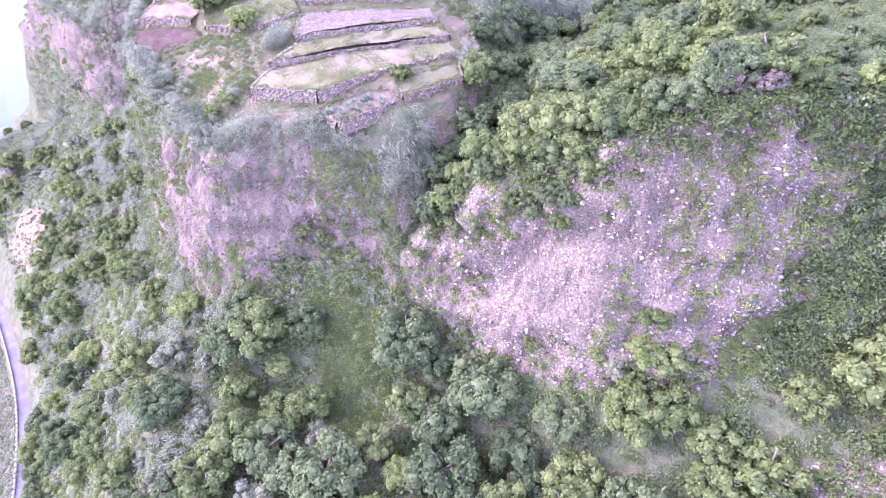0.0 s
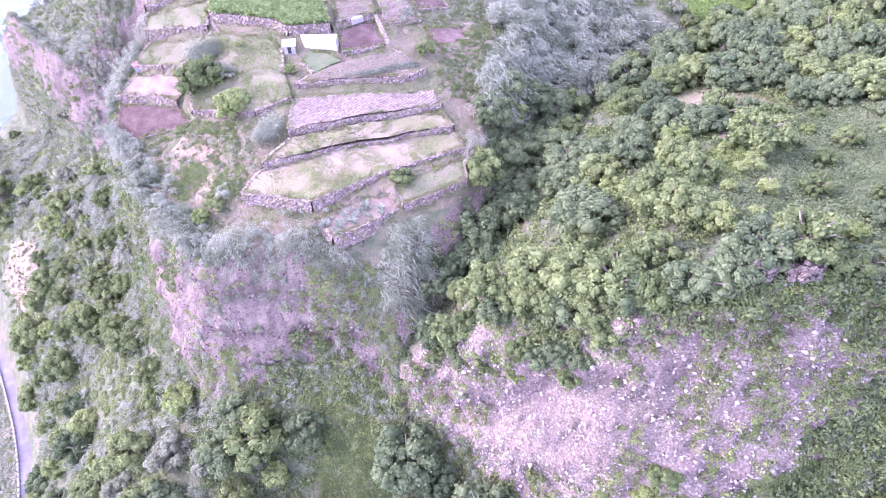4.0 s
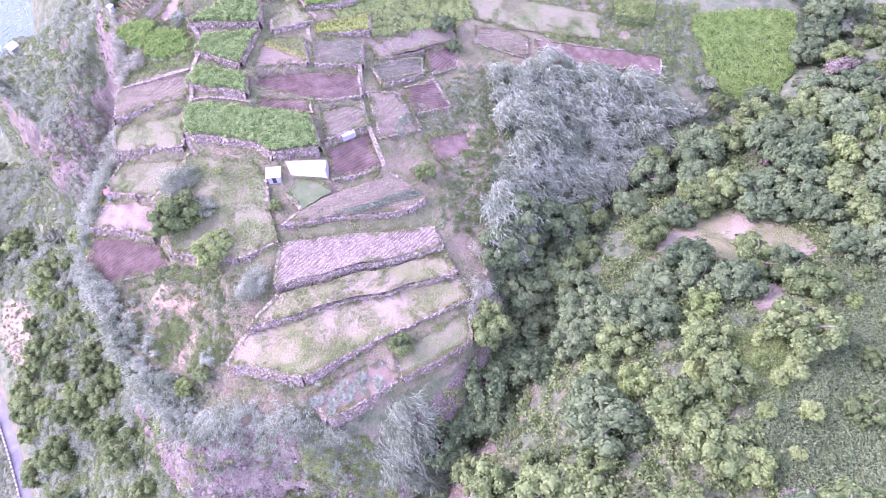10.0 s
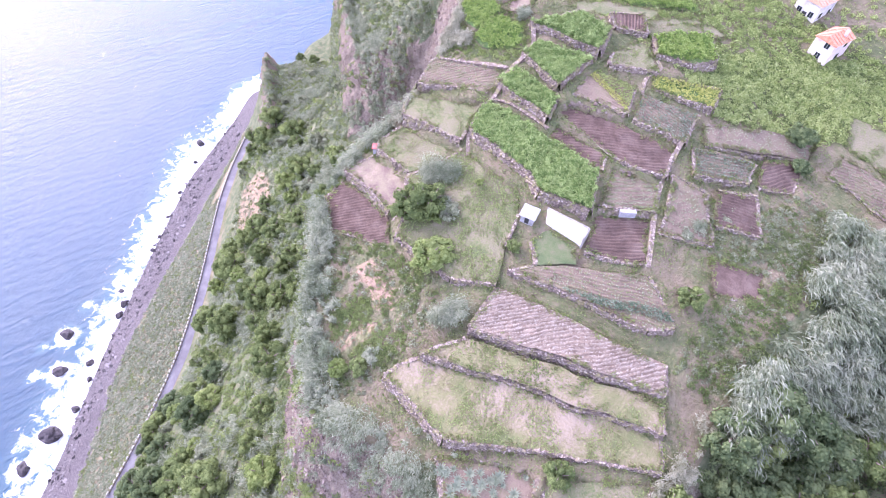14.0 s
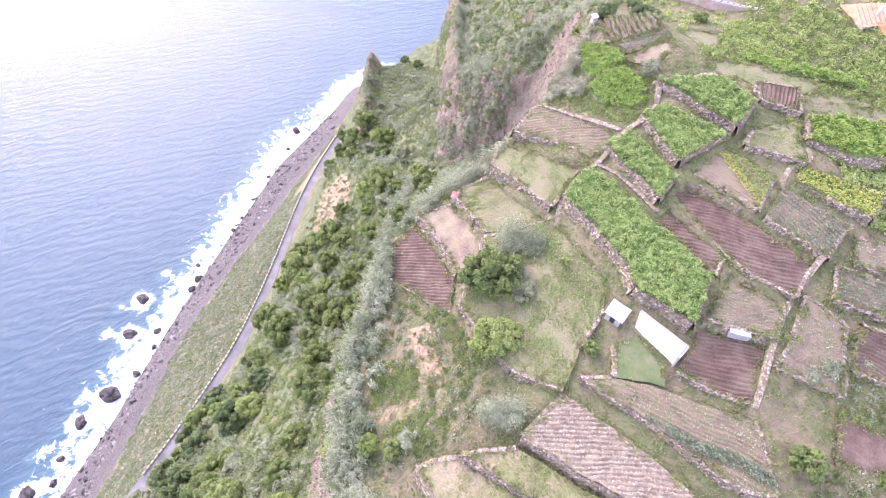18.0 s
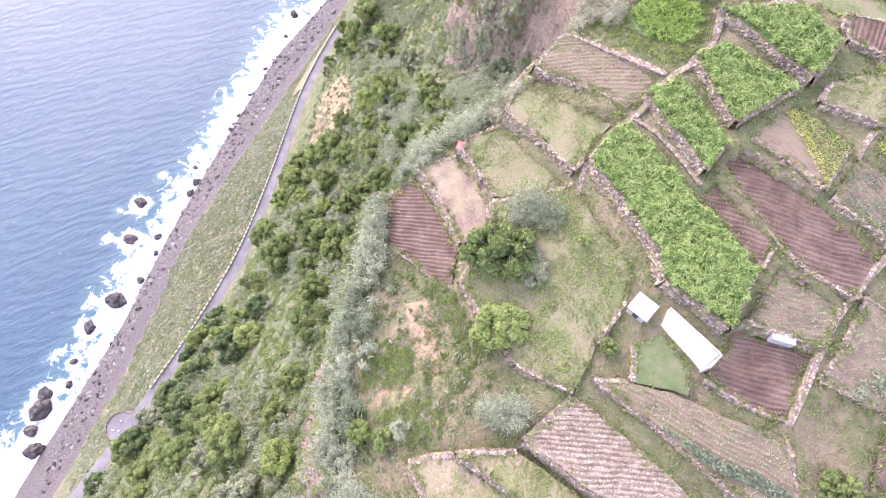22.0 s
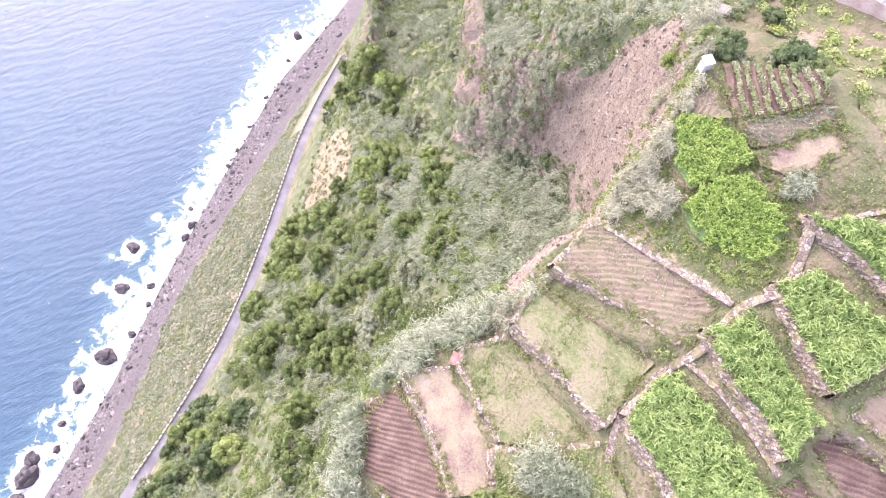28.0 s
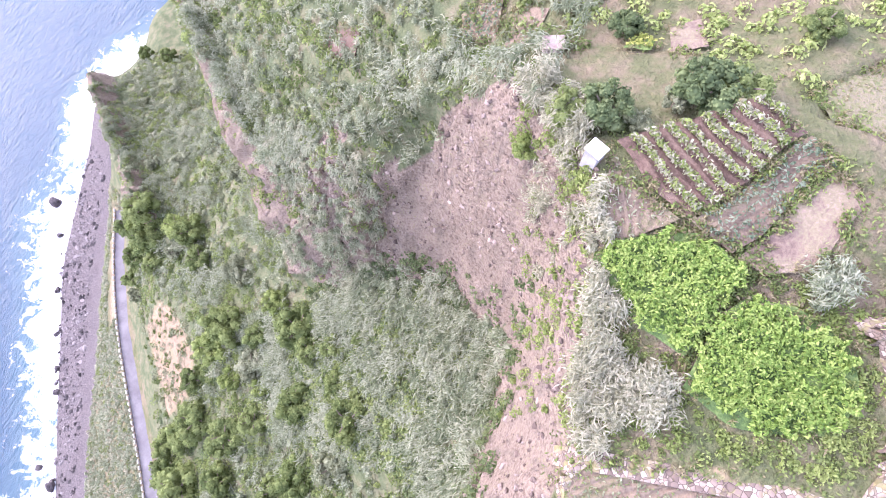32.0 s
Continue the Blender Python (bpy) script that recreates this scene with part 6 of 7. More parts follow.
# green tongues and ivy on the right-hand cliff, thick growth at its end
cliff = np.flatnonzero((XX.ravel() > -8) & (XX.ravel() < 110) & (YY.ravel() > 48) & (YY.ravel() < 92) & (STEEP.ravel() > 0.8))
KX, KY, KZ = PX.ravel()[cliff], PY.ravel()[cliff], ZZ.ravel()[cliff]
end = np.flatnonzero((KX > 62 + 6 * fractal(KX / 8, KZ / 8, seed=14)) & (ROCK.ravel()[cliff] < 0.5))
for n, mat, label in ((700, M_LEAF_MID, "green growth covering the end of the cliff"), (500, M_LEAF_DARK, "dark growth covering the end of the cliff"), (300, M_LEAF_GREY, "grey-green growth covering the end of the cliff")):
    pick = end[rng.integers(0, len(end), n)]
    shrubs("undergrowth", surface(cliff[pick]), rng.uniform(0.8, 2.0, n), mat, label)
streak = fractal(KX / 5, KZ / 22, seed=61, octaves=3) + 0.012 * (KZ - 140) + 0.012 * (KX - 30)
ivy = np.flatnonzero((streak > 0.5) & (KX < 76))
for n, mat in ((480, M_LEAF_LIME), (420, M_LEAF_MID)):
    pick = ivy[rng.integers(0, len(ivy), n)]
    shrubs("ivy", surface(cliff[pick]), rng.uniform(0.4, 1.2, n), mat, "yellow-green creepers in streaks down the cliff", leaves=40, leaf=0.36, squash=0.6)
patch = np.flatnonzero((KX > 50) & (KX < 72) & (KZ > 127) & (KZ < 149) & (KZ - 138 < 0.5 * (KX - 58) + 8 * fractal(KX / 5, KZ / 5, seed=29)))
for n, mat in ((420, M_LEAF_LIME), (200, M_LEAF_MID)):
    pick = patch[rng.integers(0, len(patch), n)]
    shrubs("ivy", surface(cliff[pick]), rng.uniform(0.4, 1.1, n), mat, "yellow-green creepers low on the cliff", leaves=40, leaf=0.34, squash=0.6)
# creepers on the rib of rock and at the head of the bay
rib = np.flatnonzero((rib_d.ravel() < 7) & (YY.ravel() > 196))
for n, mat, hi in ((420, M_LEAF_LIME, 1.0), (300, M_LEAF_MID, 1.2)):
    pick = rib[rng.integers(0, len(rib), n)]
    keep_ = fractal(PX.ravel()[pick] / 6, PY.ravel()[pick] / 6, seed=19) > 0.0
    pick = pick[keep_]
    shrubs("ivy", surface(pick), rng.uniform(0.4, hi, len(pick)), mat, "yellow-green creepers on the rib of rock", leaves=40, leaf=0.36, squash=0.6)
for n, half, mat, lo, hi, label in ((220, 1.2, M_LEAF_LIME, 0.4, 1.0, "yellow-green bushes along the cliff edge"), (110, 1.2, M_LEAF_MID, 0.4, 1.0, "green bushes along the cliff edge")):
    Lp = smooth_line([(*p[:2], 0) for p in RIM_WEST[3:12]], 1.0)
    i = rng.integers(0, len(Lp), n)
    x, y = Lp[i, 0] + rng.normal(size=n) * half + 0.8, Lp[i, 1] + rng.normal(size=n) * half
    ok = ~inside(x, y, BAY_FACE)
    shrubs("undergrowth", np.stack([x, y, ground_z(x, y)], 1)[ok], rng.uniform(lo, hi, n)[ok], mat, label, leaves=60, leaf=0.38)


def cane_bush(x, y, r, tall, mat, label):
    """A feathery clump of cane."""
    n = int(5 * r * r) + 2
    a, q = rng.uniform(0, 6.283, n), r * 0.75 * np.sqrt(rng.random(n))
    bx_, by_ = x + q * np.cos(a), y + q * np.sin(a)
    ob = plumes("cane_clump", bx_, by_, ground_z(bx_, by_), tall, (-0.1, -0.15), mat, label, leaves=70, length=0.6, width=0.1)
    ob["kind"] = ""
    return tagged(ob, label, "cane clump", "cane clumps")


for x, y, r, tall in ((-51.2, 141.6, 2.0, 2.8), (-57.6, 146.4, 3.2, 3.2), (-54.4, 148.0, 2.6, 2.8), (-37.2, 125.4, 2.8, 3.2), (-39.2, 123.6, 2.0, 2.6), (-63.4, 186.4, 1.6, 2.0), (-62.4, 187.6, 1.2, 1.8), (-9.0, 163.4, 1.6, 1.8), (-10.6, 160.6, 1.4, 1.6), (-46.0, 112.6, 1.8, 2.0)):
    cane_bush(x, y, r, tall, M_REED, "feathery grey-green clump of cane between the plots")
for x, y, r, tall in ((-71.8, 176.6, 2.6, 2.4), (-73.6, 175.2, 2.0, 2.2), (-79.8, 187.6, 1.8, 2.2), (-82.6, 192.0, 2.0, 2.2), (-75.4, 178.0, 1.8, 2.0)):
    cane_bush(x, y, r, tall, M_REED_DRY, "pale straw-coloured clump of cane by the cliff edge")


# growth on the steep green slopes, spread evenly over their surface
def on_slope(poly, n, avoid=()):
    xs, ys = XX.ravel(), YY.ravel()
    cell = np.outer(np.gradient(GY), np.gradient(GX)).ravel()
    ok = inside(xs, ys, poly) & (ROCK.ravel() < 0.45)
    for a in avoid:
        ok &= ~inside(xs, ys, a)
    idx = np.flatnonzero(ok)
    w = cell[idx] * np.sqrt(1 + STEEP.ravel()[idx] ** 2)
    i = rng.choice(idx, n, p=w / w.sum())
    return PX.ravel()[i] + 0.4 * rng.normal(size=n), PY.ravel()[i] + 0.4 * rng.normal(size=n), ZZ.ravel()[i]


SLOPES = (([(-57, 101), (-70, 112), (-100, 124), (-116, 160), (-90, 164), (-80, 161), (-77, 150), (-78, 140), (-76, 131), (-66, 119)], 900, "steep western slope"),
          ([(-112, 187), (-128, 184), (-150, 190), (-196, 204), (-215, 226), (-236, 262), (-200, 268), (-176, 244), (-140, 214), (-112, 204)], 1100, "slope beside the rib of rock"),
          ([(-84, 201), (-112, 200), (-128, 206), (-150, 222), (-176, 245), (-150, 262), (-90, 240)], 900, "ground above the bay"))
for poly, n, where in SLOPES:
    for mat, share, lo, hi in ((M_LEAF_MID, 0.4, 0.5, 1.5), (M_LEAF_LIME, 0.16, 0.4, 1.2), (M_LEAF_GREY, 0.14, 0.5, 1.3)):
        x, y, z = on_slope(poly, int(n * share), (ROAD_POLY, *PLOT_POLYS))
        shrubs("undergrowth", np.stack([x, y, z], 1), rng.uniform(lo, hi, len(x)), mat, "scrub on the " + where, leaves=44, leaf=0.46)
    x, y, z = on_slope(poly, int(n * 0.8), (ROAD_POLY, *PLOT_POLYS))
    ok = fractal(x / 8, y / 8, seed=44, octaves=3) > rng.uniform(-0.6, 0.2, len(x))
    plumes("cane_thicket", x[ok], y[ok], z[ok], 1.9, (-0.3, -0.3), M_REED, "cane on the " + where, leaves=44, length=0.8, width=0.14)
RIM_GREEN = [(-80, 174), (-80, 188), (-83, 193), (-78, 189), (-69, 187), (-60, 186), (-57, 182), (-58, 175), (-66, 173.5), (-74, 172.5)]
shrub_zone("low_growth", RIM_GREEN, 260, 0.25, 0.7, M_LEAF_LIME, "low lime-green growth round the vines", PLOT_POLYS, leaf=0.36)
shrub_zone("low_growth", RIM_GREEN, 160, 0.25, 0.6, M_LEAF_MID, "low green growth round the vines", PLOT_POLYS, leaf=0.34)
shrub_zone("low_growth", TANS[0], 90, 0.4, 1.1, M_LEAF_MID, "green bushes on the bare slope above the road", (ROAD_POLY,))
shrub_zone("low_growth", TANS[0], 160, 0.3, 0.8, M_REED_DRY, "dry scrub on the bare slope above the road", (ROAD_POLY,), leaf=0.36)
shrub_zone("undergrowth", RIGHT_CANES, 120, 0.6, 1.7, M_LEAF_MID, "green bushes among the cane", PLOT_POLYS)
south = np.flatnonzero((XX.ravel() > -62) & (XX.ravel() < -8) & (YY.ravel() > 78) & (YY.ravel() < 108) & (ROCK.ravel() > 0.5))
band_ = fractal(PX.ravel()[south] / 6, ZZ.ravel()[south] / 18, seed=23, octaves=3) + 0.02 * (ZZ.ravel()[south] - 132)
for n, mat, cut in ((760, M_LEAF_LIME, 0.2), (420, M_LEAF_MID, 0.15)):
    cand = south[band_ > cut]
    pick = cand[rng.integers(0, len(cand), n)]
    shrubs("ivy", surface(pick), rng.uniform(0.3, 1.0, n), mat, "yellow-green creepers on the southern cliff", leaves=40, leaf=0.34, squash=0.6)
cand = south[band_ > 0.1]
pick = cand[rng.integers(0, len(cand), 160)]
plumes("cane_thicket", PX.ravel()[pick], PY.ravel()[pick], ZZ.ravel()[pick], 1.6, (0.0, -0.4), M_REED, "cane hanging on the southern cliff", leaves=50)
rib_face = np.flatnonzero((rib_d.ravel() < 6) & (XX.ravel() > -130) & (XX.ravel() < -106.5))
for n, mat, label in ((340, M_REED, "cane hanging down the head of the bay"), (150, M_REED_DRY, "dry grass hanging down the head of the bay")):
    P = surface(rib_face[rng.integers(0, len(rib_face), n)])
    plumes("cane_thicket", P[:, 0], P[:, 1], P[:, 2], 2.2, (0.1, -0.5), mat, label, leaves=60, length=0.9, width=0.13)
# growth along the foot of the cliffs
for line, n in ((FOOT[:5], 420), (FOOT_SOUTH[:8], 420)):
    Lp = smooth_line([(*p[:2], 0) for p in line], 1.0)
    for mat, share, label in ((M_LEAF_MID, 0.5, "green bushes at the foot of the cliff"), (M_LEAF_DARK, 0.3, "dark bushes at the foot of the cliff")):
        i = rng.integers(0, len(Lp), int(n * share))
        x, y = Lp[i, 0] + rng.normal(size=len(i)) * 3.2, Lp[i, 1] - 1.5 + rng.normal(size=len(i)) * 3.2
        shrubs("undergrowth", np.stack([x, y, ground_z(x, y)], 1), rng.uniform(0.7, 1.9, len(i)), mat, label)
    i = rng.integers(0, len(Lp), int(n * 0.5))
    x, y = Lp[i, 0] + rng.normal(size=len(i)) * 2.6, Lp[i, 1] - 1.5 + rng.normal(size=len(i)) * 2.6
    plumes("cane_thicket", x, y, ground_z(x, y), 2.2, (0.1, -0.3), M_REED, "grey cane at the foot of the cliff")


# ---- crops ----
def crop_leaves(name, p, per_m2, leaf, height, mat, label, band=None, rows=None, category="crop", slim=0.5):
    """Leaf sprays over a field, in a rolling layer or in rows."""
    poly = np.array(p["poly"])
    w, h = np.ptp(poly[:, 0]), np.ptp(poly[:, 1])
    n = int(w * h * per_m2)
    x, y = rng.uniform(poly[:, 0].min(), poly[:, 0].max(), n), rng.uniform(poly[:, 1].min(), poly[:, 1].max(), n)
    ok = inside(x, y, p["poly"])
    ok &= edge_distance(x, y, p["poly"]) > 0.1 + (0.9 * np.clip(fractal(x / 2.2, y / 2.2, seed=77, octaves=2), 0, 1) if category == "vines" else 0)
    if rows is not None:
        a = radians(rows[0])
        c = poly.mean(0)
        v = -(x - c[0]) * math.sin(a) + (y - c[1]) * math.cos(a)
        ok &= np.abs((v / rows[1]) % 1.0 - 0.5) < rows[2]
    if band is not None:
        ok &= band(x, y)
    ok &= fractal(x / 1.6, y / 1.6, seed=len(name), octaves=2) > rng.uniform(-1.6, -0.5, n)
    x, y = x[ok], y[ok]
    n = len(x)
    if rows is None and band is None:
        x, y = x + 0.45 * fractal(x / 0.7, y / 0.7, seed=5, octaves=2), y + 0.45 * fractal(x / 0.7, y / 0.7, seed=6, octaves=2)
    z = p["top"](x, y) + height * (0.45 + 0.3 * fractal(x / 1.1, y / 1.1, seed=17, octaves=2) + 0.5 * rng.random(n))
    N = np.stack([0.6 * rng.normal(size=n), 0.6 * rng.normal(size=n), np.ones(n)], 1)
    V, F = quads(wavy(np.stack([x, y, z], 1)), N, leaf * rng.uniform(0.45, 1.6, n), leaf * slim * rng.uniform(0.6, 1.3, n), 0.3)
    ob = new(name, mesh_np(name, V, F, mat))
    return tagged(ob, label, category, kind="stuff")


M_VINE = material("vine_leaves", [(0.15, 0.245, 0.055), (0.235, 0.345, 0.08), (0.345, 0.44, 0.13)], 2.2, 0.55, 0, leaf=True, island=0.55, coords="World")
M_BLADE = material("long_green_leaves", [(0.14, 0.22, 0.065), (0.225, 0.325, 0.10), (0.35, 0.44, 0.17)], 1.8, 0.55, 0, leaf=True, island=0.6, coords="World")
M_YELLOW = material("yellowing_leaves", [(0.28, 0.33, 0.08), (0.38, 0.41, 0.11), (0.48, 0.48, 0.16)], 2.0, 0.6, 0, leaf=True, island=0.5, coords="World")
M_STRAW_TOP = material("bleached_straw", [(0.32, 0.265, 0.215), (0.43, 0.375, 0.315), (0.54, 0.48, 0.41)], 2.0, 0.8, 0, leaf=True, island=0.5, coords="World")
M_CABBAGE = material("blue_green_leaves", [(0.10, 0.15, 0.09), (0.17, 0.22, 0.14), (0.27, 0.31, 0.22)], 2.0, 0.6, 0, leaf=True, island=0.5, coords="World")
for key, p in PLOTS.items():
    if key in ("vines_long", "vines_mid", "vines_upper", "vines_north"):
        crop_leaves("crop_leaves", p, 85, 0.78, 1.0, M_BLADE, "tall green crop with long arching leaves", slim=0.17)
    elif p["cover"] == "vine":
        crop_leaves("vine_leaves", p, *((130, 0.3) if key in ("vines_bay", "vines_big") else (64, 0.42)), 0.8, M_VINE, "dense bright green vine leaves on low trellis", category="vines")
    elif p["cover"] == "cabbage":
        crop_leaves("crop_leaves", p, 26, 0.3, 0.35, M_CABBAGE, "low blue-green crop in rows", rows=(p["rows"], 0.8, 0.34))
    elif p["cover"] == "weedy":
        crop_leaves("weeds", p, 7, 0.28, 0.25, M_LEAF_GREY, "thin weeds and stubble in faint rows", category="weeds")
        if p["rows"]:
            crop_leaves("crop_leaves", p, 26, 0.2, 0.2, M_LEAF_MID, "thin rows of small green plants", rows=(p["rows"], 0.9, 0.12))
    elif p["cover"] == "palerows":
        crop_leaves("crop_leaves", p, 26, 0.28, 0.25, M_LEAF_GREY, "short pale crop in close rows", rows=(p["rows"], 0.9, 0.26))
    elif p["cover"] in ("meadow", "grass", "terrace"):
        crop_leaves("grass_tufts", p, 22, 0.28, 0.16, M_LEAF_MID, "patches of green grass and weeds", category="grass", band=lambda x, y: fractal(x / 3.2, y / 3.2, seed=57, octaves=3) > 0.28 + 0.3 * rng.normal(size=len(x)))
        crop_leaves("dry_tufts", p, 10, 0.2, 0.1, M_DRY_GRASS, "patches of dry straw-coloured grass", category="grass", band=lambda x, y: fractal(x / 3.2, y / 3.2, seed=67, octaves=3) > 0.45 + 0.3 * rng.normal(size=len(x)))
        if p["cover"] == "meadow":
            crop_leaves("meadow_weeds", p, 16, 0.34, 0.3, M_LEAF_MID, "lush green weeds in the meadow", category="grass", band=lambda x, y: fractal(x / 4.5, y / 4.5, seed=87, octaves=3) > 0.2 + 0.2 * rng.normal(size=len(x)))
    elif p["cover"] == "yellowgreen":
        crop_leaves("maize_leaves", p, 26, 0.6, 1.2, M_LEAF_LIME, "tall yellow-green maize leaves", band=lambda x, y: y > 207)
        crop_leaves("maize_leaves", p, 26, 0.6, 1.2, M_LEAF_MID, "tall green maize leaves", band=lambda x, y: y <= 207)
    elif p["cover"] == "vineyard":
        crop_leaves("vine_leaves", p, 70, 0.3, 0.8, M_REED_DRY, "rows of low yellowish vines", rows=(p["rows"], p["pitch"], 0.22), category="vines")
        crop_leaves("vine_leaves", p, 70, 0.3, 0.8, M_LEAF_LIME, "rows of low green vines", rows=(p["rows"], p["pitch"], 0.2), category="vines")
    elif p["cover"] == "straw":
        crop_leaves("straw_tufts", p, 40, 0.3, 0.22, M_STRAW_TOP, "rows of pale straw on the ridged field", rows=(p["rows"], p["pitch"], 0.22), category="straw")
    elif p["cover"] == "yellowish":
        crop_leaves("crop_leaves", p, 40, 0.34, 0.5, M_YELLOW, "small patch of yellow-green crop")
    elif p["cover"] == "yellow":
        crop_leaves("yellow_crop", p, 34, 0.32, 0.4, M_YELLOW, "band of yellowing leafy crop", band=lambda x, y: np.abs(y - 178.3 + 0.35 * (x + 37)) < 0.75)
        crop_leaves("crop_leaves", p, 34, 0.32, 0.4, M_LEAF_LIME, "band of green leafy crop", band=lambda x, y: (y - 178.3 + 0.35 * (x + 37)) > 0.7)
crop_leaves("crop_leaves", PLOTS["bare_strip"], 30, 0.4, 0.7, M_CABBAGE, "band of tall green maize", band=lambda x, y: np.abs((y - 140.6) - 0.42 * (x + 16)) < 0.9)
SHELF = [(-47, 101), (-27, 103), (-9, 107), (6, 113), (8, 123), (8, 150), (12, 165), (20, 186), (0, 202), (-30, 195), (-80, 195), (-77, 181), (-76, 157), (-77, 150), (-77, 140), (-70, 124)]


def scattered_tufts(name, poly, n, leaf, mat, label, avoid=()):
    x, y = points_in(poly, n, avoid)
    z = ground_z(x, y) + 0.12
    k = fractal(x / 4, y / 4, seed=len(label), octaves=3) > rng.uniform(-0.7, 0.3, len(x))
    P = np.stack([x, y, z], 1)[k]
    N = np.stack([0.8 * rng.normal(size=len(P)), 0.8 * rng.normal(size=len(P)), np.ones(len(P))], 1)
    V, F = quads(P, N, leaf * rng.uniform(0.6, 1.5, len(P)), leaf * 0.5 * rng.uniform(0.6, 1.3, len(P)), 0.3)
    tagged(new(name, mesh_np(name, V, F, mat)), label, "grass", kind="stuff")


scattered_tufts("grass_tufts", SHELF, 26000, 0.34, M_LEAF_MID, "green weeds on banks between the fields", PLOT_POLYS)
scattered_tufts("grass_tufts", SHELF, 11000, 0.26, M_DRY_GRASS, "dry grass on banks between the fields", PLOT_POLYS)
scattered_tufts("grass_tufts", HILL_BARE, 2500, 0.3, M_REED, "dry grass on the bare brow of the hill")
scattered_tufts("grass_tufts", TOP_WILD, 9000, 0.4, M_LEAF_LIME, "bright weeds above the terraces", PLOT_POLYS)
shrub_zone("low_growth", [(-68, 124), (-70, 128), (-57, 131), (-42, 128), (-40, 117), (-44, 105), (-50, 103)], 160, 0.3, 0.9, M_LEAF_MID, "low green growth at the head of the shelf", PLOT_POLYS, leaf=0.4)
shrub_zone("low_growth", [(-68, 124), (-70, 128), (-57, 131), (-42, 128), (-40, 117), (-44, 105), (-50, 103)], 120, 0.4, 1.0, M_LEAF_GREY, "grey shrubs at the head of the shelf", PLOT_POLYS, leaf=0.4)
shrub_zone("low_growth", [(5, 135), (-2, 140), (4, 158), (6, 170), (14, 176), (12, 150)], 130, 0.4, 1.2, M_LEAF_MID, "bushes at the end of the terraces", PLOT_POLYS, leaf=0.42)
shrub_zone("low_growth", [(-18, 157), (-8, 172), (2, 178), (4, 186), (12, 186), (8, 164)], 200, 0.3, 0.9, M_LEAF_GREY, "grey-green bushes between the small plots", leaf=0.4)


def cane_fence(a, b, za, zb, tall=0.9):
    """A windbreak of upright dry canes."""
    L = math.hypot(b[0] - a[0], b[1] - a[1])
    n = int(L / 0.11)
    s = (np.arange(n) + rng.random(n)) / n
    x, y, z = wavy(np.stack([a[0] + (b[0] - a[0]) * s, a[1] + (b[1] - a[1]) * s, za + (zb - za) * s], 1)).T
    return canes("cane_fence", x + 0.08 * rng.normal(size=n), y + 0.08 * rng.normal(size=n), z, tall, (0.0, 0.0), M_THATCH, "brown windbreak fence of dry upright canes", spread=0.18, width=0.06, seg=1, category="fence", clump=1)


for key in ("vines_long", "vines_mid", "vines_upper", "vines_north"):
    p = PLOTS[key]
    n = len(p["poly"])
    for i in range(n):
        a, b = p["poly"][i], p["poly"][(i + 1) % n]
        cane_fence(a, b, float(p["top"](*a)) - 0.1, float(p["top"](*b)) - 0.1)


# spiky plants on the dry terrace
def agave_mesh():
    bm = bmesh.new()
    heart = bm.verts.new((0, 0, 0.02))
    for i in range(13):
        a, up = i * 2.4, 0.35 + 0.65 * (i / 13)
        d, w = Vector((math.cos(a), math.sin(a), 0)), Vector((-math.sin(a), math.cos(a), 0))
        row = [bm.verts.new(d * r * (1.2 - 0.5 * up) + Vector((0, 0, h * up)) + w * o) for r, h, ww in ((0.05, 0.05, 0.08), (0.45, 0.55, 0.11), (0.95, 0.85, 0.02)) for o in (-ww, ww)]
        bm.faces.new((heart, row[0], row[1]))
        for k in (0, 2):
            bm.faces.new((row[k], row[k + 1], row[k + 3], row[k + 2]))
    me = bpy.data.meshes.new("agave")
    bm.to_mesh(me)
    bm.free()
    me.materials.append(M_CABBAGE)
    return me


agave = agave_mesh()
ax, ay = points_in([(-26, 104.5), (-11, 111.5), (-9, 107.5), (-20, 99.5)], 46)
for x, y in zip(ax, ay):
    ob = new("agave", agave)
    ob.matrix_world = pose(x, y, max(float(ground_z(x, y)), float(PLOTS["aloe_terrace"]["top"](x, y)) if inside(np.array([x]), np.array([y]), PLOTS["aloe_terrace"]["poly"])[0] else -9), 0, 0, rng.uniform(0, 360)) @ Matrix.Scale(rng.uniform(0.7, 1.4), 4)
    tagged(ob, "spiky grey-green agave on the dry terrace", "plant", "spiky plants")


# ---- paths and steps ----
def path(line, half, mat, label, lift=0.12):
    L = smooth_line([(x, y, 0) for x, y in line], 0.8)
    z = ground_z(L[:, 0], L[:, 1])
    for p in PLOTS.values():
        z = np.where(inside(L[:, 0], L[:, 1], p["poly"]), np.maximum(z, p["top"](L[:, 0], L[:, 1])), z)
    for _ in range(6):
        z[1:-1] = np.maximum(z[1:-1], (z[:-2] + z[2:]) / 2)
    L[:, 2] = z + lift
    t = np.gradient(L[:, :2], axis=0)
    t /= np.linalg.norm(t, axis=1)[:, None]
    sd_ = np.stack([-t[:, 1], t[:, 0]], 1)
    ob = new("path", ribbon("path", L, sd_, [(-half - 0.05, -1.0), (-half, 0), (-half * 0.4, 0.03), (half * 0.4, -0.02), (half, 0), (half + 0.05, -1.0)], mat))
    return tagged(ob, label, "path", kind="structure")


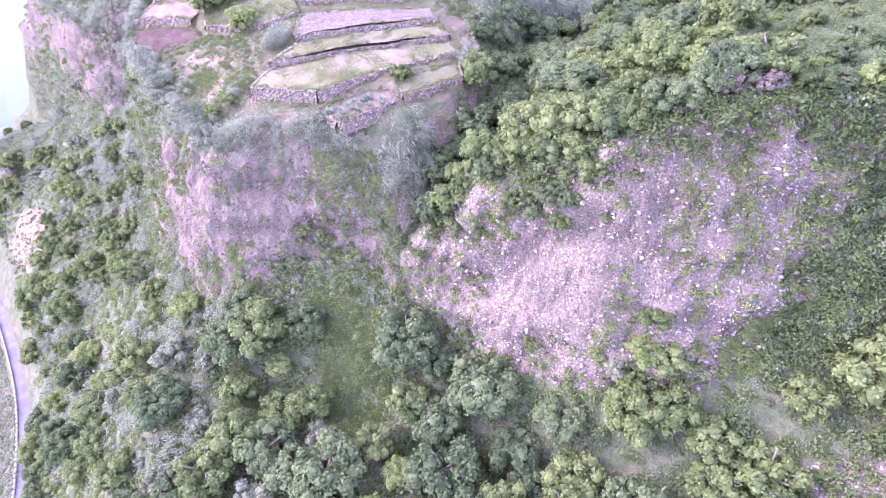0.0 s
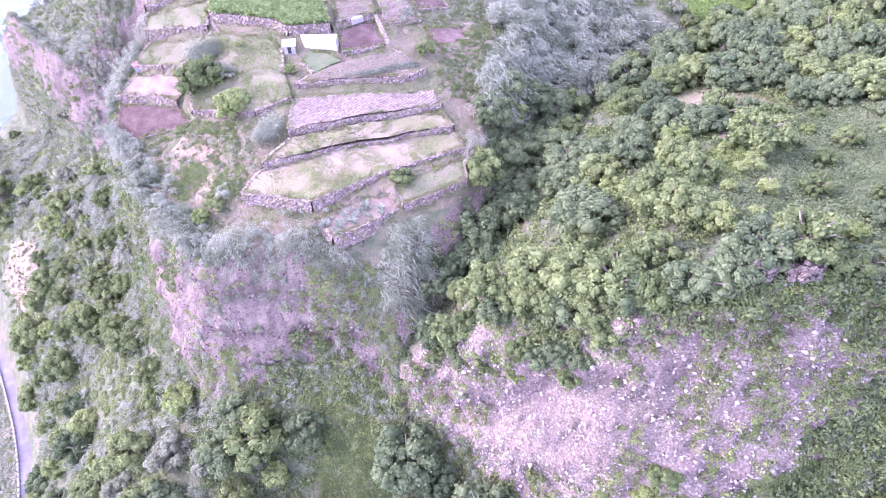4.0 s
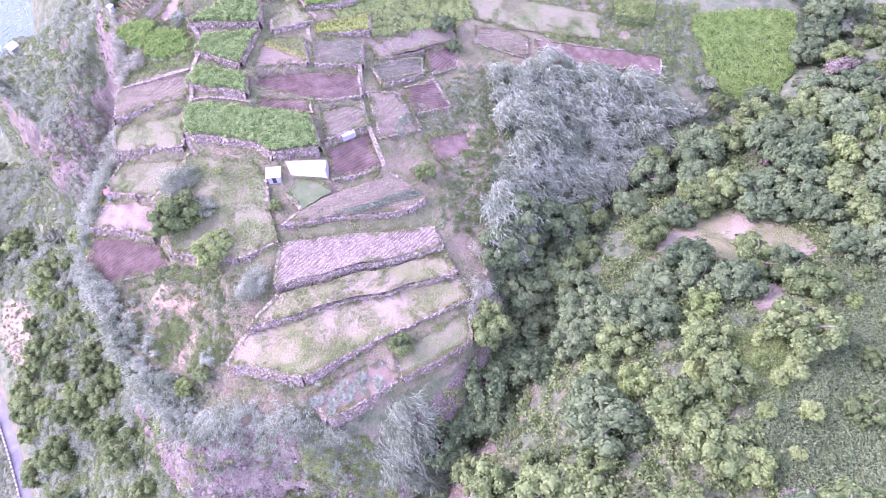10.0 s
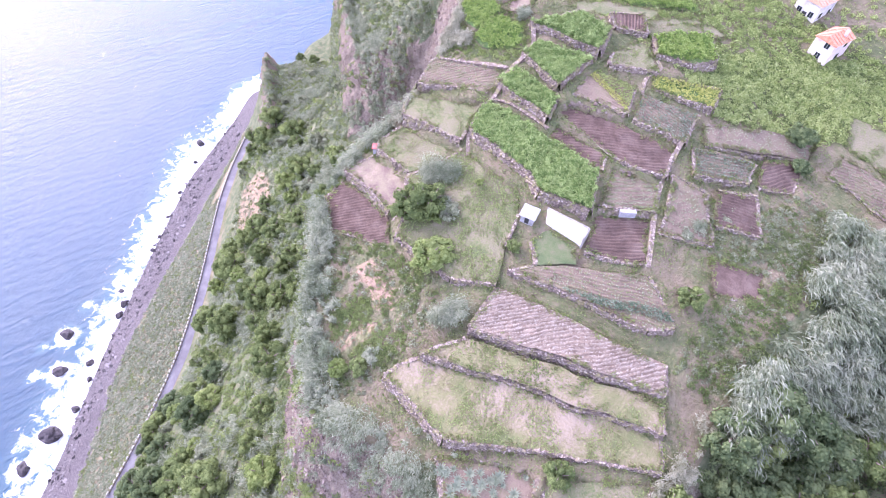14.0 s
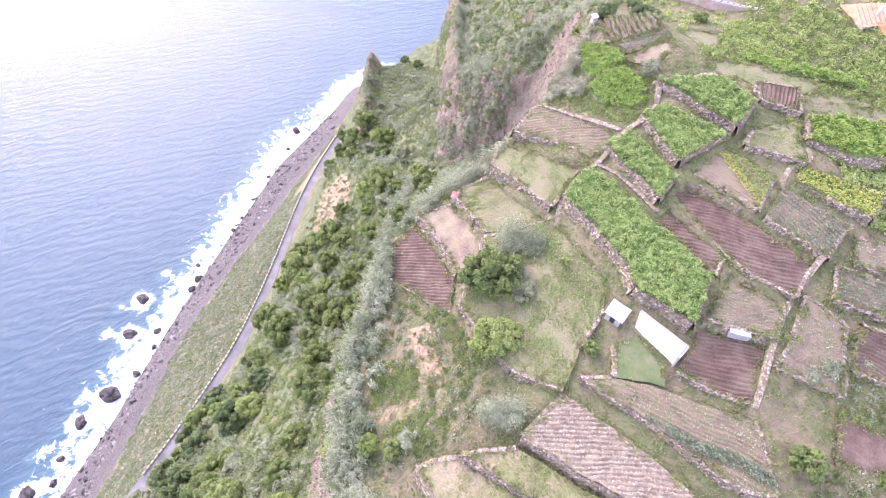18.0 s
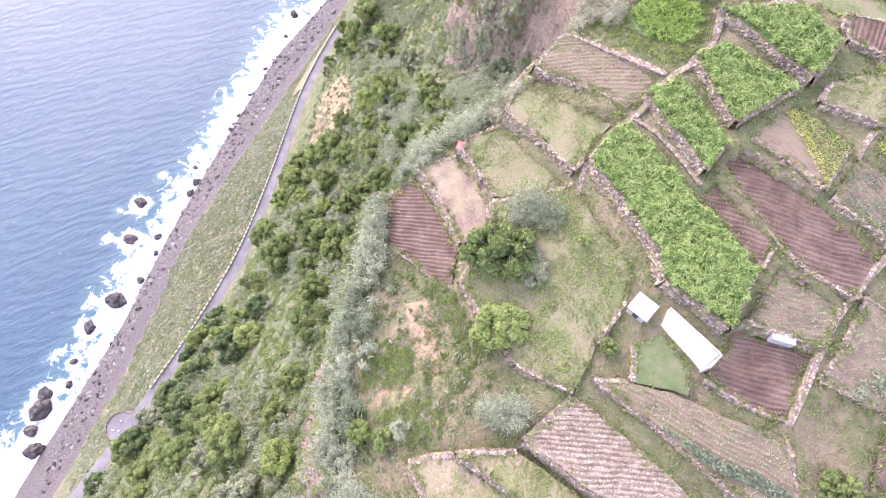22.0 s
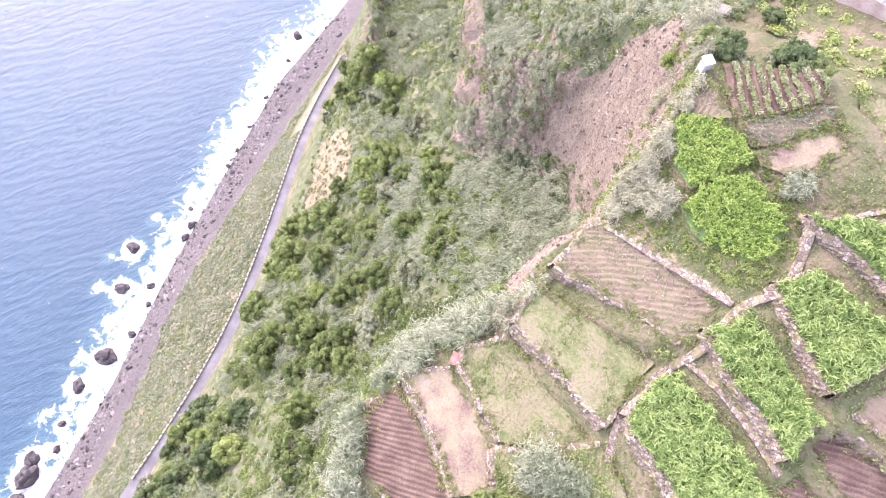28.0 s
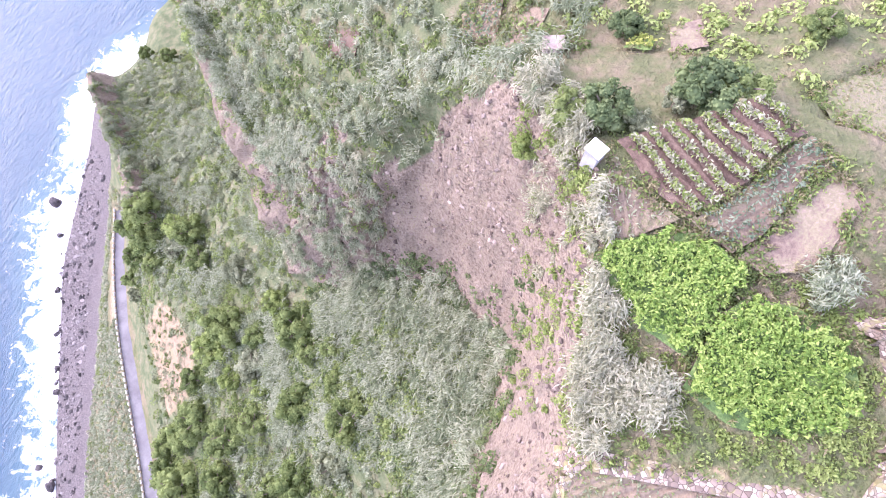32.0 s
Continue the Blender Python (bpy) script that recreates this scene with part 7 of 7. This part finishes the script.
path([(-20.0, 176.0), (-19.4, 170), (-19.0, 165.5), (-17.0, 160.0), (-15.0, 155.0), (-13.2, 150.4)], 0.45, M_STONE, "narrow stone path between the terraces")
path([(-53.6, 152.8), (-57.0, 157.5), (-57.3, 164.0), (-56.2, 167.5), (-57.6, 173.6), (-55.4, 177.6), (-57.8, 183.2), (-60.6, 185.4)], 0.45, M_STONE, "sunken stone path between the vine terraces")
path([(-57.0, 166.0), (-50.0, 166.2), (-42.5, 164.4)], 0.45, M_STONE, "grey concrete water channel along the terrace")
path([(-76.2, 170.6), (-66.0, 172.2), (-57.5, 173.6)], 0.75, M_STONE, "low stone bank along the field edge")
path([(-31.5, 181.8), (-33.0, 186.0), (-30.6, 189.0), (-33.4, 191.4)], 0.4, M_STONE, "narrow concrete path up the hillside")
path([(-58.4, 185.6), (-55.0, 191.5), (-52.5, 193.0)], 0.35, M_STONE, "narrow concrete path beside the red plot")


# ---- the shed, the whitewashed slope and the red hut ----
def gable_roof(bm, w, d, z0, z1, over=0.25):
    vs = [bm.verts.new(p) for p in ((-w / 2 - over, -d / 2 - over, z0), (w / 2 + over, -d / 2 - over, z0), (0, -d / 2 - over, z1), (-w / 2 - over, d / 2 + over, z0), (w / 2 + over, d / 2 + over, z0), (0, d / 2 + over, z1))]
    for f in ((0, 2, 5, 3), (2, 1, 4, 5), (0, 1, 2), (3, 5, 4), (0, 3, 4, 1)):
        bm.faces.new([vs[i] for i in f])


M_SHEET = material("white_metal_sheet", [(0.44, 0.44, 0.45), (0.54, 0.54, 0.55), (0.62, 0.62, 0.63)], 1.2, 0.5, 0.1)
M_GREYWALL = material("grey_block_wall", [(0.24, 0.23, 0.24), (0.32, 0.31, 0.32), (0.40, 0.39, 0.39)], 1.0, 0.9, 0.3)
M_REDHUT = material("faded_red_paint", [(0.38, 0.09, 0.08), (0.48, 0.15, 0.13), (0.52, 0.22, 0.19)], 0.8, 0.7, 0.2)
M_DARK = material("dark_opening", [(0.02, 0.02, 0.022), (0.03, 0.03, 0.032), (0.04, 0.04, 0.042)], 0.5, 0.6, 0)
M_TILE = material("terracotta_tiles", [(0.42, 0.17, 0.10), (0.52, 0.24, 0.15), (0.60, 0.33, 0.22)], 0.6, 0.85, 0.5, 8, obj=0.3)
M_PINK = material("pale_pink_render", [(0.56, 0.44, 0.42), (0.64, 0.53, 0.50), (0.70, 0.60, 0.57)], 1.5, 0.85, 0.2)
M_GLASS = bpy.data.materials.new("window_glass")
M_GLASS.use_nodes = True
gb = M_GLASS.node_tree.nodes["Principled BSDF"]
gb.inputs["Base Color"].default_value, gb.inputs["Roughness"].default_value, gb.inputs["IOR"].default_value = (0.02, 0.025, 0.03, 1), 0.08, 1.5


def field_z(key, x, y):
    return float(PLOTS[key]["top"](x, y))


def shed():
    z = 169.2
    e = empty("shed", pose(-35.9, 147.0, z, 0, 0, 8))
    bm = bmesh.new()
    box(bm, -1.25, 1.25, -1.05, 1.05, -0.9, 1.15, 0.03)
    part("body", bm, M_GREYWALL, e)
    bm = bmesh.new()
    ridge_v = [[bm.verts.new(pose(0, 0, 1.38, 11, 0, 0) @ Vector((-1.6 + k * 0.1, yy, 0.03 * (k % 2)))) for k in range(33)] for yy in (-1.35, 1.5)]
    for k in range(32):
        bm.faces.new((ridge_v[0][k], ridge_v[0][k + 1], ridge_v[1][k + 1], ridge_v[1][k]))
    bmesh.ops.solidify(bm, geom=bm.faces[:], thickness=0.03)
    part("roof", bm, M_SHEET, e, "white ribbed sheet roof, sloping")
    bm = bmesh.new()
    box(bm, -0.4, 0.4, -1.1, -1.05, -0.6, 0.95)
    part("door", bm, M_DARK, e)
    tagged(e, "small grey garden shed with a white sheet roof", "shed")


shed()


def white_slope():
    e = empty("whitewashed_wall", pose(-29.3, 148.0, 169.0, 0, 0, 2))
    bm = bmesh.new()
    V = [(-3.9, -0.6, -1.6), (4.1, -0.9, -1.6), (4.1, -0.7, -0.3), (-3.3, -0.2, 0.2), (4.0, 1.1, 2.3), (-4.2, 1.4, 2.3), (4.0, 1.4, 2.3), (-4.2, 1.7, 2.3), (4.1, 1.4, -1.6), (-3.9, 1.7, -1.6)]
    vs = [bm.verts.new(v) for v in V]
    for f in ((0, 1, 2, 3), (3, 2, 4, 5), (5, 4, 6, 7), (7, 6, 8, 9), (1, 8, 6, 4, 2), (0, 3, 5, 7, 9), (0, 9, 8, 1)):
        bm.faces.new([vs[i] for i in f])
    bmesh.ops.recalc_face_normals(bm, faces=bm.faces)
    part("wall", bm, M_WHITE, e)
    bm = bmesh.new()
    box(bm, 4.1, 4.4, -1.0, 1.6, -1.6, 2.4, 0.06)
    part("end_pier", bm, M_CONCRETE, e)
    bm = bmesh.new()
    box(bm, -4.2, 4.1, 1.35, 1.7, 2.3, 2.42, 0.03)
    part("coping", bm, M_CONCRETE, e)
    tagged(e, "whitewashed sloping wall below the vine terrace", "wall")


white_slope()


def slab(x, y, z, w, d, turn, mat, name, label):
    bm = bmesh.new()
    box(bm, -w / 2, w / 2, -d / 2, d / 2, -1.2, 0.16, 0.03)
    ob = part(name, bm, mat)
    ob.matrix_world = pose(x, y, z, 0, 0, turn)
    tagged(ob, label, "slab")


slab(-21.4, 157.6, field_z("pale_rows", -21.4, 157.6), 3.0, 1.3, 34, M_GREYWALL, "concrete_slab", "flat grey concrete slab at the terrace edge")


def red_hut():
    x, y = -73.4, 147.6
    e = empty("hut", pose(x, y, float(ground_z(x, y)) + 0.4, 0, 0, 30))
    bm = bmesh.new()
    box(bm, -0.9, 0.9, -0.6, 0.6, -1.2, 1.0, 0.03)
    part("body", bm, M_GREYWALL, e)
    bm = bmesh.new()
    box(bm, -1.1, 1.1, -0.8, 0.8, 0, 0.07, 0.01, pose(0, 0, 1.1, 12, 0, 0))
    part("roof", bm, M_REDHUT, e, "faded red sheet roof")
    tagged(e, "tiny hut with a faded red roof by the cliff edge", "hut")


red_hut()


def hut_north():
    x, y = -80.4, 191.4
    e = empty("hut", pose(x, y, float(ground_z(x, y)) + 0.5, 0, 0, -28))
    bm = bmesh.new()
    box(bm, -0.6, 0.6, -0.5, 0.5, -1.4, 1.1, 0.03)
    part("body", bm, M_GREYWALL, e)
    bm = bmesh.new()
    box(bm, -0.72, 0.72, -0.62, 0.62, 0, 0.06, 0.01, pose(0, 0, 1.16, 8, 0, 0))
    part("roof", bm, M_SHEET, e, "white sheet roof")
    tagged(e, "little white-roofed hut beside the vineyard", "hut")


hut_north()


# ---- houses above the terraces ----
def house(x, y, z, turn, w, d, h, wall_mat, label, roof=True, wins=((-1, 1.2), (1, 1.2), (-1, 3.9), (1, 3.9)), door=True):
    e = empty("house", pose(x, y, z, 0, 0, turn))
    bm = bmesh.new()
    box(bm, -w / 2, w / 2, -d / 2, d / 2, -3.0, h, 0.04)
    part("wall", bm, wall_mat, e)
    if roof:
        bm = bmesh.new()
        gable_roof(bm, w, d, h, h + w * 0.27, 0.35)
        part("roof", bm, M_TILE, e, "terracotta tiled gable roof")
        rows_ = int(d / 0.9)
        bm = bmesh.new()
        for i in range(rows_):
            yy = -d / 2 - 0.2 + i * (d + 0.4) / rows_
            for sgn in (-1, 1):
                box(bm, 0, w / 2 + 0.42, -0.1, 0.1, 0.0, 0.09, 0, pose(0, yy, h + w * 0.27, 0, 0, 0 if sgn > 0 else 180) @ pose(0, 0, 0, 0, math.degrees(math.atan(w * 0.27 / (w / 2 + 0.35))), 0))
        part("ridge_tiles", bm, M_TILE, e)
    else:
        bm = bmesh.new()
        box(bm, -w / 2 - 0.15, w / 2 + 0.15, -d / 2 - 0.15, d / 2 + 0.15, h, h + 0.35, 0.05)
        part("parapet", bm, M_WHITE, e)
    bm = bmesh.new()
    box(bm, w * 0.2, w * 0.2 + 0.6, d * 0.1, d * 0.1 + 0.6, h, h + w * 0.27 + 0.7, 0.05)
    part("chimney", bm, M_WHITE, e)
    for wx, wz in wins:
        for face in (0, 1):
            span = w if face == 0 else d
            m = pose(0, 0, 0, 0, 0, 0) if face == 0 else pose(0, 0, 0, 0, 0, 90)
            off = d / 2 if face == 0 else w / 2
            cx = wx * span * 0.26
            bm = bmesh.new()
            box(bm, cx - 0.62, cx + 0.62, -off - 0.06, -off + 0.1, wz - 0.1, wz + 1.35, 0.02, m)
            win = part("window", bm, M_WHITE, e)
            bm = bmesh.new()
            for q in (-1, 1):
                box(bm, cx + q * 0.28 - 0.25, cx + q * 0.28 + 0.25, -off - 0.075, -off - 0.055, wz, wz + 1.25, 0, m)
            part("pane", bm, M_GLASS, win, "dark window glass")
    if door:
        bm = bmesh.new()
        box(bm, -0.5, 0.5, -d / 2 - 0.08, -d / 2 + 0.1, -0.3, 1.9, 0.02)
        part("door", bm, M_DARK, e)
    return tagged(e, label, "house", "houses above the terraces")


house(-5.0, 221.5, 176.5, -22, 4.6, 6.6, 5.2, M_PINK, "pinkish-white two-storey house with a terracotta roof", wins=((0.0, 1.2), (0.6, 3.9)), door=False)
house(-12.0, 230.5, 180.0, -20, 5.6, 6.4, 4.4, M_WHITE, "white house with an orange tiled roof", wins=((-1, 1.2), (1, 1.2)))
house(8.5, 238.0, 178.5, -20, 4.5, 5.0, 3.0, M_SHEET, "small pale outbuilding with a flat roof", roof=False, wins=((0.5, 0.8),))
house(14.5, 243.0, 178.0, -18, 8.0, 6.0, 5.4, M_PINK, "pale pink house with many windows", wins=((-1, 1.0), (0, 1.0), (1, 1.0)))
house(23.0, 243.0, 177.5, -14, 9.0, 7.0, 6.6, M_WHITE, "tall white house with a row of windows", roof=False, wins=((-1.2, 1.0), (0, 3.9), (1.2, 3.9), (-1.2, 3.9)))
house(-37.0, 231.0, 181.0, -30, 6.0, 7.0, 3.4, M_WHITE, "low white house with an orange roof", wins=((0.6, 1.0),))
house(-43.5, 230.0, 181.0, -30, 7.5, 6.0, 4.0, M_WHITE, "white house with an orange roof behind the vines", wins=((-1, 1.2), (1, 1.2)))
house(-45.5, 241.0, 182.0, -25, 8.0, 7.0, 4.5, M_WHITE, "white house with an orange roof among the gardens", roof=True, wins=((-1, 1.2), (1, 1.2)))


# ---- the upper road on its retaining wall ----
M_OCHRE = material("stained_pink_plaster", [(0.29, 0.212, 0.182), (0.37, 0.285, 0.25), (0.44, 0.355, 0.315)], 2.0, 0.9, 0.3)
UPPER = smooth_line([(-90.5, 233, 181), (-90.5, 225, 181), (-87, 218, 180.9), (-80, 216.6, 181), (-72, 217.4, 181.3), (-65, 219, 181.8), (-58, 222, 182.4), (-52, 226, 183), (-48, 237, 184)], 1.2)
u_t = np.gradient(UPPER[:, :2], axis=0)
u_t /= np.linalg.norm(u_t, axis=1)[:, None]
u_s = np.stack([u_t[:, 1], -u_t[:, 0]], 1)          # towards the fields
tagged(new("road", ribbon("road", UPPER, u_s, [(-2.2, -2.5), (-1.5, 0), (0, 0.04), (1.5, 0)], M_ASPHALT)), "narrow upper road above the terraces", "road", kind="structure")
tagged(new("retaining_wall", ribbon("retaining_wall", UPPER, u_s, [(1.4, -0.3), (1.4, 0.35), (1.75, 0.35), (2.3, -5.0)], M_OCHRE)), "pinkish plastered retaining wall under the upper road", "wall", kind="structure")


def upper_parapet():
    e = empty("parapet")
    bm = bmesh.new()
    box(bm, -0.36, 0.36, -0.14, 0.14, 0, 0.4, 0.03)
    me = bpy.data.meshes.new("block")
    bm.to_mesh(me)
    bm.free()
    me.materials.append(M_WHITE)
    for q, s, t in zip(UPPER, u_s, u_t):
        for off, dz in ((1.58, 0.33), (-1.35, 0.0)):
            ob = new("block", me)
            ob.parent = e
            ob.matrix_world = pose(q[0] + s[0] * off, q[1] + s[1] * off, q[2] + dz, 0, 0, math.degrees(math.atan2(t[1], t[0])))
    tagged(e, "white blocks along both sides of the upper road", "parapet")


upper_parapet()


def pavilion():
    x, y = -72.5, 221.8
    e = empty("shed", pose(x, y, 181.0, 0, 0, 22))
    bm = bmesh.new()
    box(bm, -1.6, 1.6, -1.3, 1.3, -3.5, 2.0, 0.03)
    part("wall", bm, M_WHITE, e)
    bm = bmesh.new()
    box(bm, -1.9, 1.9, -1.6, 1.6, 0, 0.1, 0.02, pose(0, 0, 2.15, 10, 0, 0))
    part("roof", bm, M_SHEET, e)
    bm = bmesh.new()
    box(bm, -0.4, 0.4, -1.34, -1.28, 0, 1.7)
    part("door", bm, M_DARK, e)
    tagged(e, "small white shed with a flat roof beside the road", "shed")
    x, y = -86.2, 203.6
    e = empty("hut", pose(x, y, float(ground_z(x, y)), 0, 0, 20))
    bm = bmesh.new()
    box(bm, -0.9, 0.9, -0.6, 0.6, -0.8, 0.8, 0.03)
    part("body", bm, M_PINK, e)
    bm = bmesh.new()
    box(bm, -1.0, 1.0, -0.7, 0.7, 0, 0.06, 0.01, pose(0, 0, 0.9, 8, 0, 0))
    part("roof", bm, M_OCHRE, e)
    tagged(e, "tiny pink hut with a pale roof in the gardens", "hut")


pavilion()


def garden_hut(x, y, turn, w, d, h, label):
    """A low block hut under a tilted white sheet."""
    e = empty("hut", pose(x, y, float(ground_z(x, y)) + 0.1, 0, 0, turn))
    bm = bmesh.new()
    box(bm, -w / 2, w / 2, -d / 2, d / 2, -1.5, h, 0.03)
    part("body", bm, M_GREYWALL, e)
    bm = bmesh.new()
    box(bm, -w / 2 - 0.2, w / 2 + 0.2, -d / 2 - 0.2, d / 2 + 0.2, 0, 0.07, 0.01, pose(0, 0, h + 0.15, 9, 0, 0))
    part("roof", bm, M_SHEET, e, "white sheet roof, sloping")
    bm = bmesh.new()
    box(bm, -0.4, 0.4, -d / 2 - 0.04, -d / 2 + 0.02, 0, min(1.8, h - 0.1))
    part("door", bm, M_DARK, e)
    tagged(e, label, "hut", "garden huts")


garden_hut(-153.0, 238.0, -35, 4.0, 3.0, 2.1, "grey block hut with a white roof on the far gardens")


# ---- road side ----
def parapet():
    e = empty("parapet")
    bm = bmesh.new()
    box(bm, -0.55, 0.55, -0.2, 0.2, -0.5, 0.62, 0.04)
    me = bpy.data.meshes.new("block")
    bm.to_mesh(me)
    bm.free()
    me.materials.append(M_WHITE)
    keep_ = road_line[:, 1] > 56
    base = ribbon("kerb_wall", road_line[keep_], side[keep_], [(ROAD_HALF - 0.1, -1.5), (ROAD_HALF - 0.05, 0.25), (ROAD_HALF + 0.35, 0.25), (ROAD_HALF + 0.4, -2.5)], M_STONE)
    new("kerb_wall", base).parent = e
    for q, s, t in zip(road_line[keep_], side[keep_], tang[keep_]):
        ob = new("block", me)
        ob.parent = e
        c = q[:2] + s * (ROAD_HALF + 0.15)
        ob.matrix_world = pose(c[0], c[1], q[2] + 0.35, 0, 0, math.degrees(math.atan2(t[1], t[0])))
    tagged(e, "low road parapet of spaced white blocks", "parapet")


parapet()


def turning_circle():
    x, y = -121.5, 39.5
    z = float(ground_z(x, y)) + 1.4
    bm = bmesh.new()
    bmesh.ops.create_cone(bm, cap_ends=True, segments=40, radius1=5.4, radius2=4.9, depth=3.0)
    bmesh.ops.bevel(bm, geom=[e for e in bm.edges if all(v.co.z > 1 for v in e.verts)], offset=0.05, segments=1, affect="EDGES")
    ob = part("pavement", bm, M_ASPHALT)
    ob.matrix_world = pose(x, y, z - 1.2)
    tagged(ob, "round paved lay-by beside the road", "pavement", kind="structure")
    e = empty("kerb")
    for i in range(36):
        a = radians(60 + i * 7)
        bm = bmesh.new()
        box(bm, -0.33, 0.33, -0.15, 0.15, -0.3, 0.4, 0.03, pose(x + 5.0 * math.cos(a), y + 5.0 * math.sin(a), z + 0.3, 0, 0, math.degrees(a) + 90))
        part("kerb_stone", bm, M_STONE, e)
    tagged(e, "grey kerb stones round the lay-by", "kerb")
    for px_, py_, tn in ((-1.5, 1.0, 20), (1.0, -1.2, 70), (-0.4, -2.6, 40)):
        bm = bmesh.new()
        box(bm, -0.5, 0.5, -0.2, 0.2, 0, 0.4, 0.04)
        b_ = part("bench", bm, M_WHITE)
        b_.matrix_world = pose(x + px_, y + py_, z + 0.3, 0, 0, tn)
        tagged(b_, "small white concrete bench on the lay-by", "bench")


turning_circle()


for poly, n, lo, hi, mat, label in (([(-2, 137), (8, 140), (10, 152), (12, 170), (12, 186), (2, 182), (-4, 168), (-1, 152)], 160, 0.4, 1.0, M_LEAF_MID, "green scrub at the end of the terraces"),
                                    ([(-2, 137), (8, 140), (10, 152), (12, 170), (12, 186), (2, 182), (-4, 168), (-1, 152)], 220, 0.3, 0.9, M_LEAF_GREY, "dry scrub at the end of the terraces"),
                                    ([(-58.4, 115.1), (-53.7, 121.0), (-50.1, 118.7), (-55.0, 111.2)], 110, 0.3, 0.8, M_LEAF_MID, "lush green growth beside the bare soil"),
                                    ([(-50, 110.5), (-46, 118.6), (-41.8, 118.6), (-43, 110.6)], 110, 0.3, 0.8, M_LEAF_MID, "lush green growth at the terrace end"),
                                    ([(-68, 126), (-58, 131.5), (-46, 129), (-44, 122), (-50, 127), (-60, 129)], 120, 0.3, 0.8, M_LEAF_MID, "green weeds under the ploughed plot")):
    shrub_zone("low_growth", poly, n, lo, hi, mat, label, PLOT_POLYS, leaf=0.36)
for mat, n, label in ((M_LEAF_MID, 260, "green scrub behind the cane thicket"), (M_LEAF_GREY, 200, "grey scrub behind the cane thicket"), (M_LEAF_LIME, 120, "bright scrub behind the cane thicket")):
    shrub_zone("low_growth", [(40, 190), (66, 188), (70, 214), (44, 218), (28, 214), (26, 198)], n, 0.5, 1.5, mat, label, PLOT_POLYS, leaf=0.42)
shrub_zone("fern_cover", HILL_SOIL, 46, 0.4, 0.9, M_LEAF_LIME, "scattered bright ferns on bare soil", leaf=0.34)
for poly, n in ((HILL_BARE, 260), (HILL_SOIL, 150)):
    Lp = smooth_line([(*q, 0) for q in list(poly) + [poly[0]]], 0.5)
    i = rng.integers(0, len(Lp), n)
    x, y = Lp[i, 0] + 0.9 * rng.normal(size=n), Lp[i, 1] + 0.9 * rng.normal(size=n)
    shrubs("undergrowth", np.stack([x, y, ground_z(x, y)], 1), rng.uniform(0.4, 1.1, n), M_LEAF_MID, "green shrubs round the hill clearing", leaves=44, leaf=0.38)

# ---- weeds along the edges of the plots ----
ex_, ey_, ez_ = [], [], []
for key, p in PLOTS.items():
    poly = p["poly"]
    for a, b in zip(poly, list(poly[1:]) + [poly[0]]):
        n = int(math.hypot(b[0] - a[0], b[1] - a[1]) * 15)
        q = rng.random(n)
        x, y = a[0] + (b[0] - a[0]) * q + 0.4 * rng.normal(size=n), a[1] + (b[1] - a[1]) * q + 0.4 * rng.normal(size=n)
        on = inside(x, y, poly)
        z = np.where(on, p["top"](x, y), np.minimum(ground_z(x, y) + 0.1, p["top"](x, y)))
        k = fractal(x / 2.5, y / 2.5, seed=8, octaves=2) > rng.uniform(-0.6, 0.5, n)
        ex_.append(x[k]), ey_.append(y[k]), ez_.append(z[k])
ex_, ey_, ez_ = np.concatenate(ex_), np.concatenate(ey_), np.concatenate(ez_)
for i, (mat, label) in enumerate(((M_LEAF_MID, "green weeds along the field walls"), (M_DRY_GRASS, "dry grass along the field walls"), (M_LEAF_LIME, "yellow-green weeds along the field walls"))):
    s_ = np.flatnonzero((np.floor(value_noise(ex_ / 3, ey_ / 3, seed=31) * 1.5 + 1.5 + 0.6 * rng.normal(size=len(ex_))).astype(int) % 3) == i)
    m = np.repeat(s_, 5)
    P = wavy(np.stack([ex_[m], ey_[m], ez_[m] + 0.15], 1)) + [0.2, 0.2, 0.1] * rng.normal(size=(len(m), 3))
    N = np.stack([0.9 * rng.normal(size=len(m)), 0.9 * rng.normal(size=len(m)), np.ones(len(m))], 1)
    V, F = quads(P, N, 0.36 * rng.uniform(0.5, 1.5, len(m)), 0.15 * rng.uniform(0.6, 1.4, len(m)), 0.3, folded=False)
    tagged(new("bank_weeds", mesh_np("bank_weeds", V, F, mat)), label, "weeds", kind="stuff")

for poly, n, mat, label in (([(-46, 141), (-39, 141), (-38, 148), (-44, 150), (-50, 149), (-50, 144)], 70, M_LEAF_MID, "low green weeds in the meadow"),
                            ([(-59, 116), (-54, 115), (-53, 120), (-57, 121)], 40, M_LEAF_LIME, "bright green growth at the head of the shelf"),
                            ([(-50, 112), (-45, 111), (-44, 117), (-49, 117)], 40, M_LEAF_MID, "lush green growth at the head of the shelf")):
    shrub_zone("low_growth", poly, n, 0.25, 0.7, mat, label, leaf=0.34)
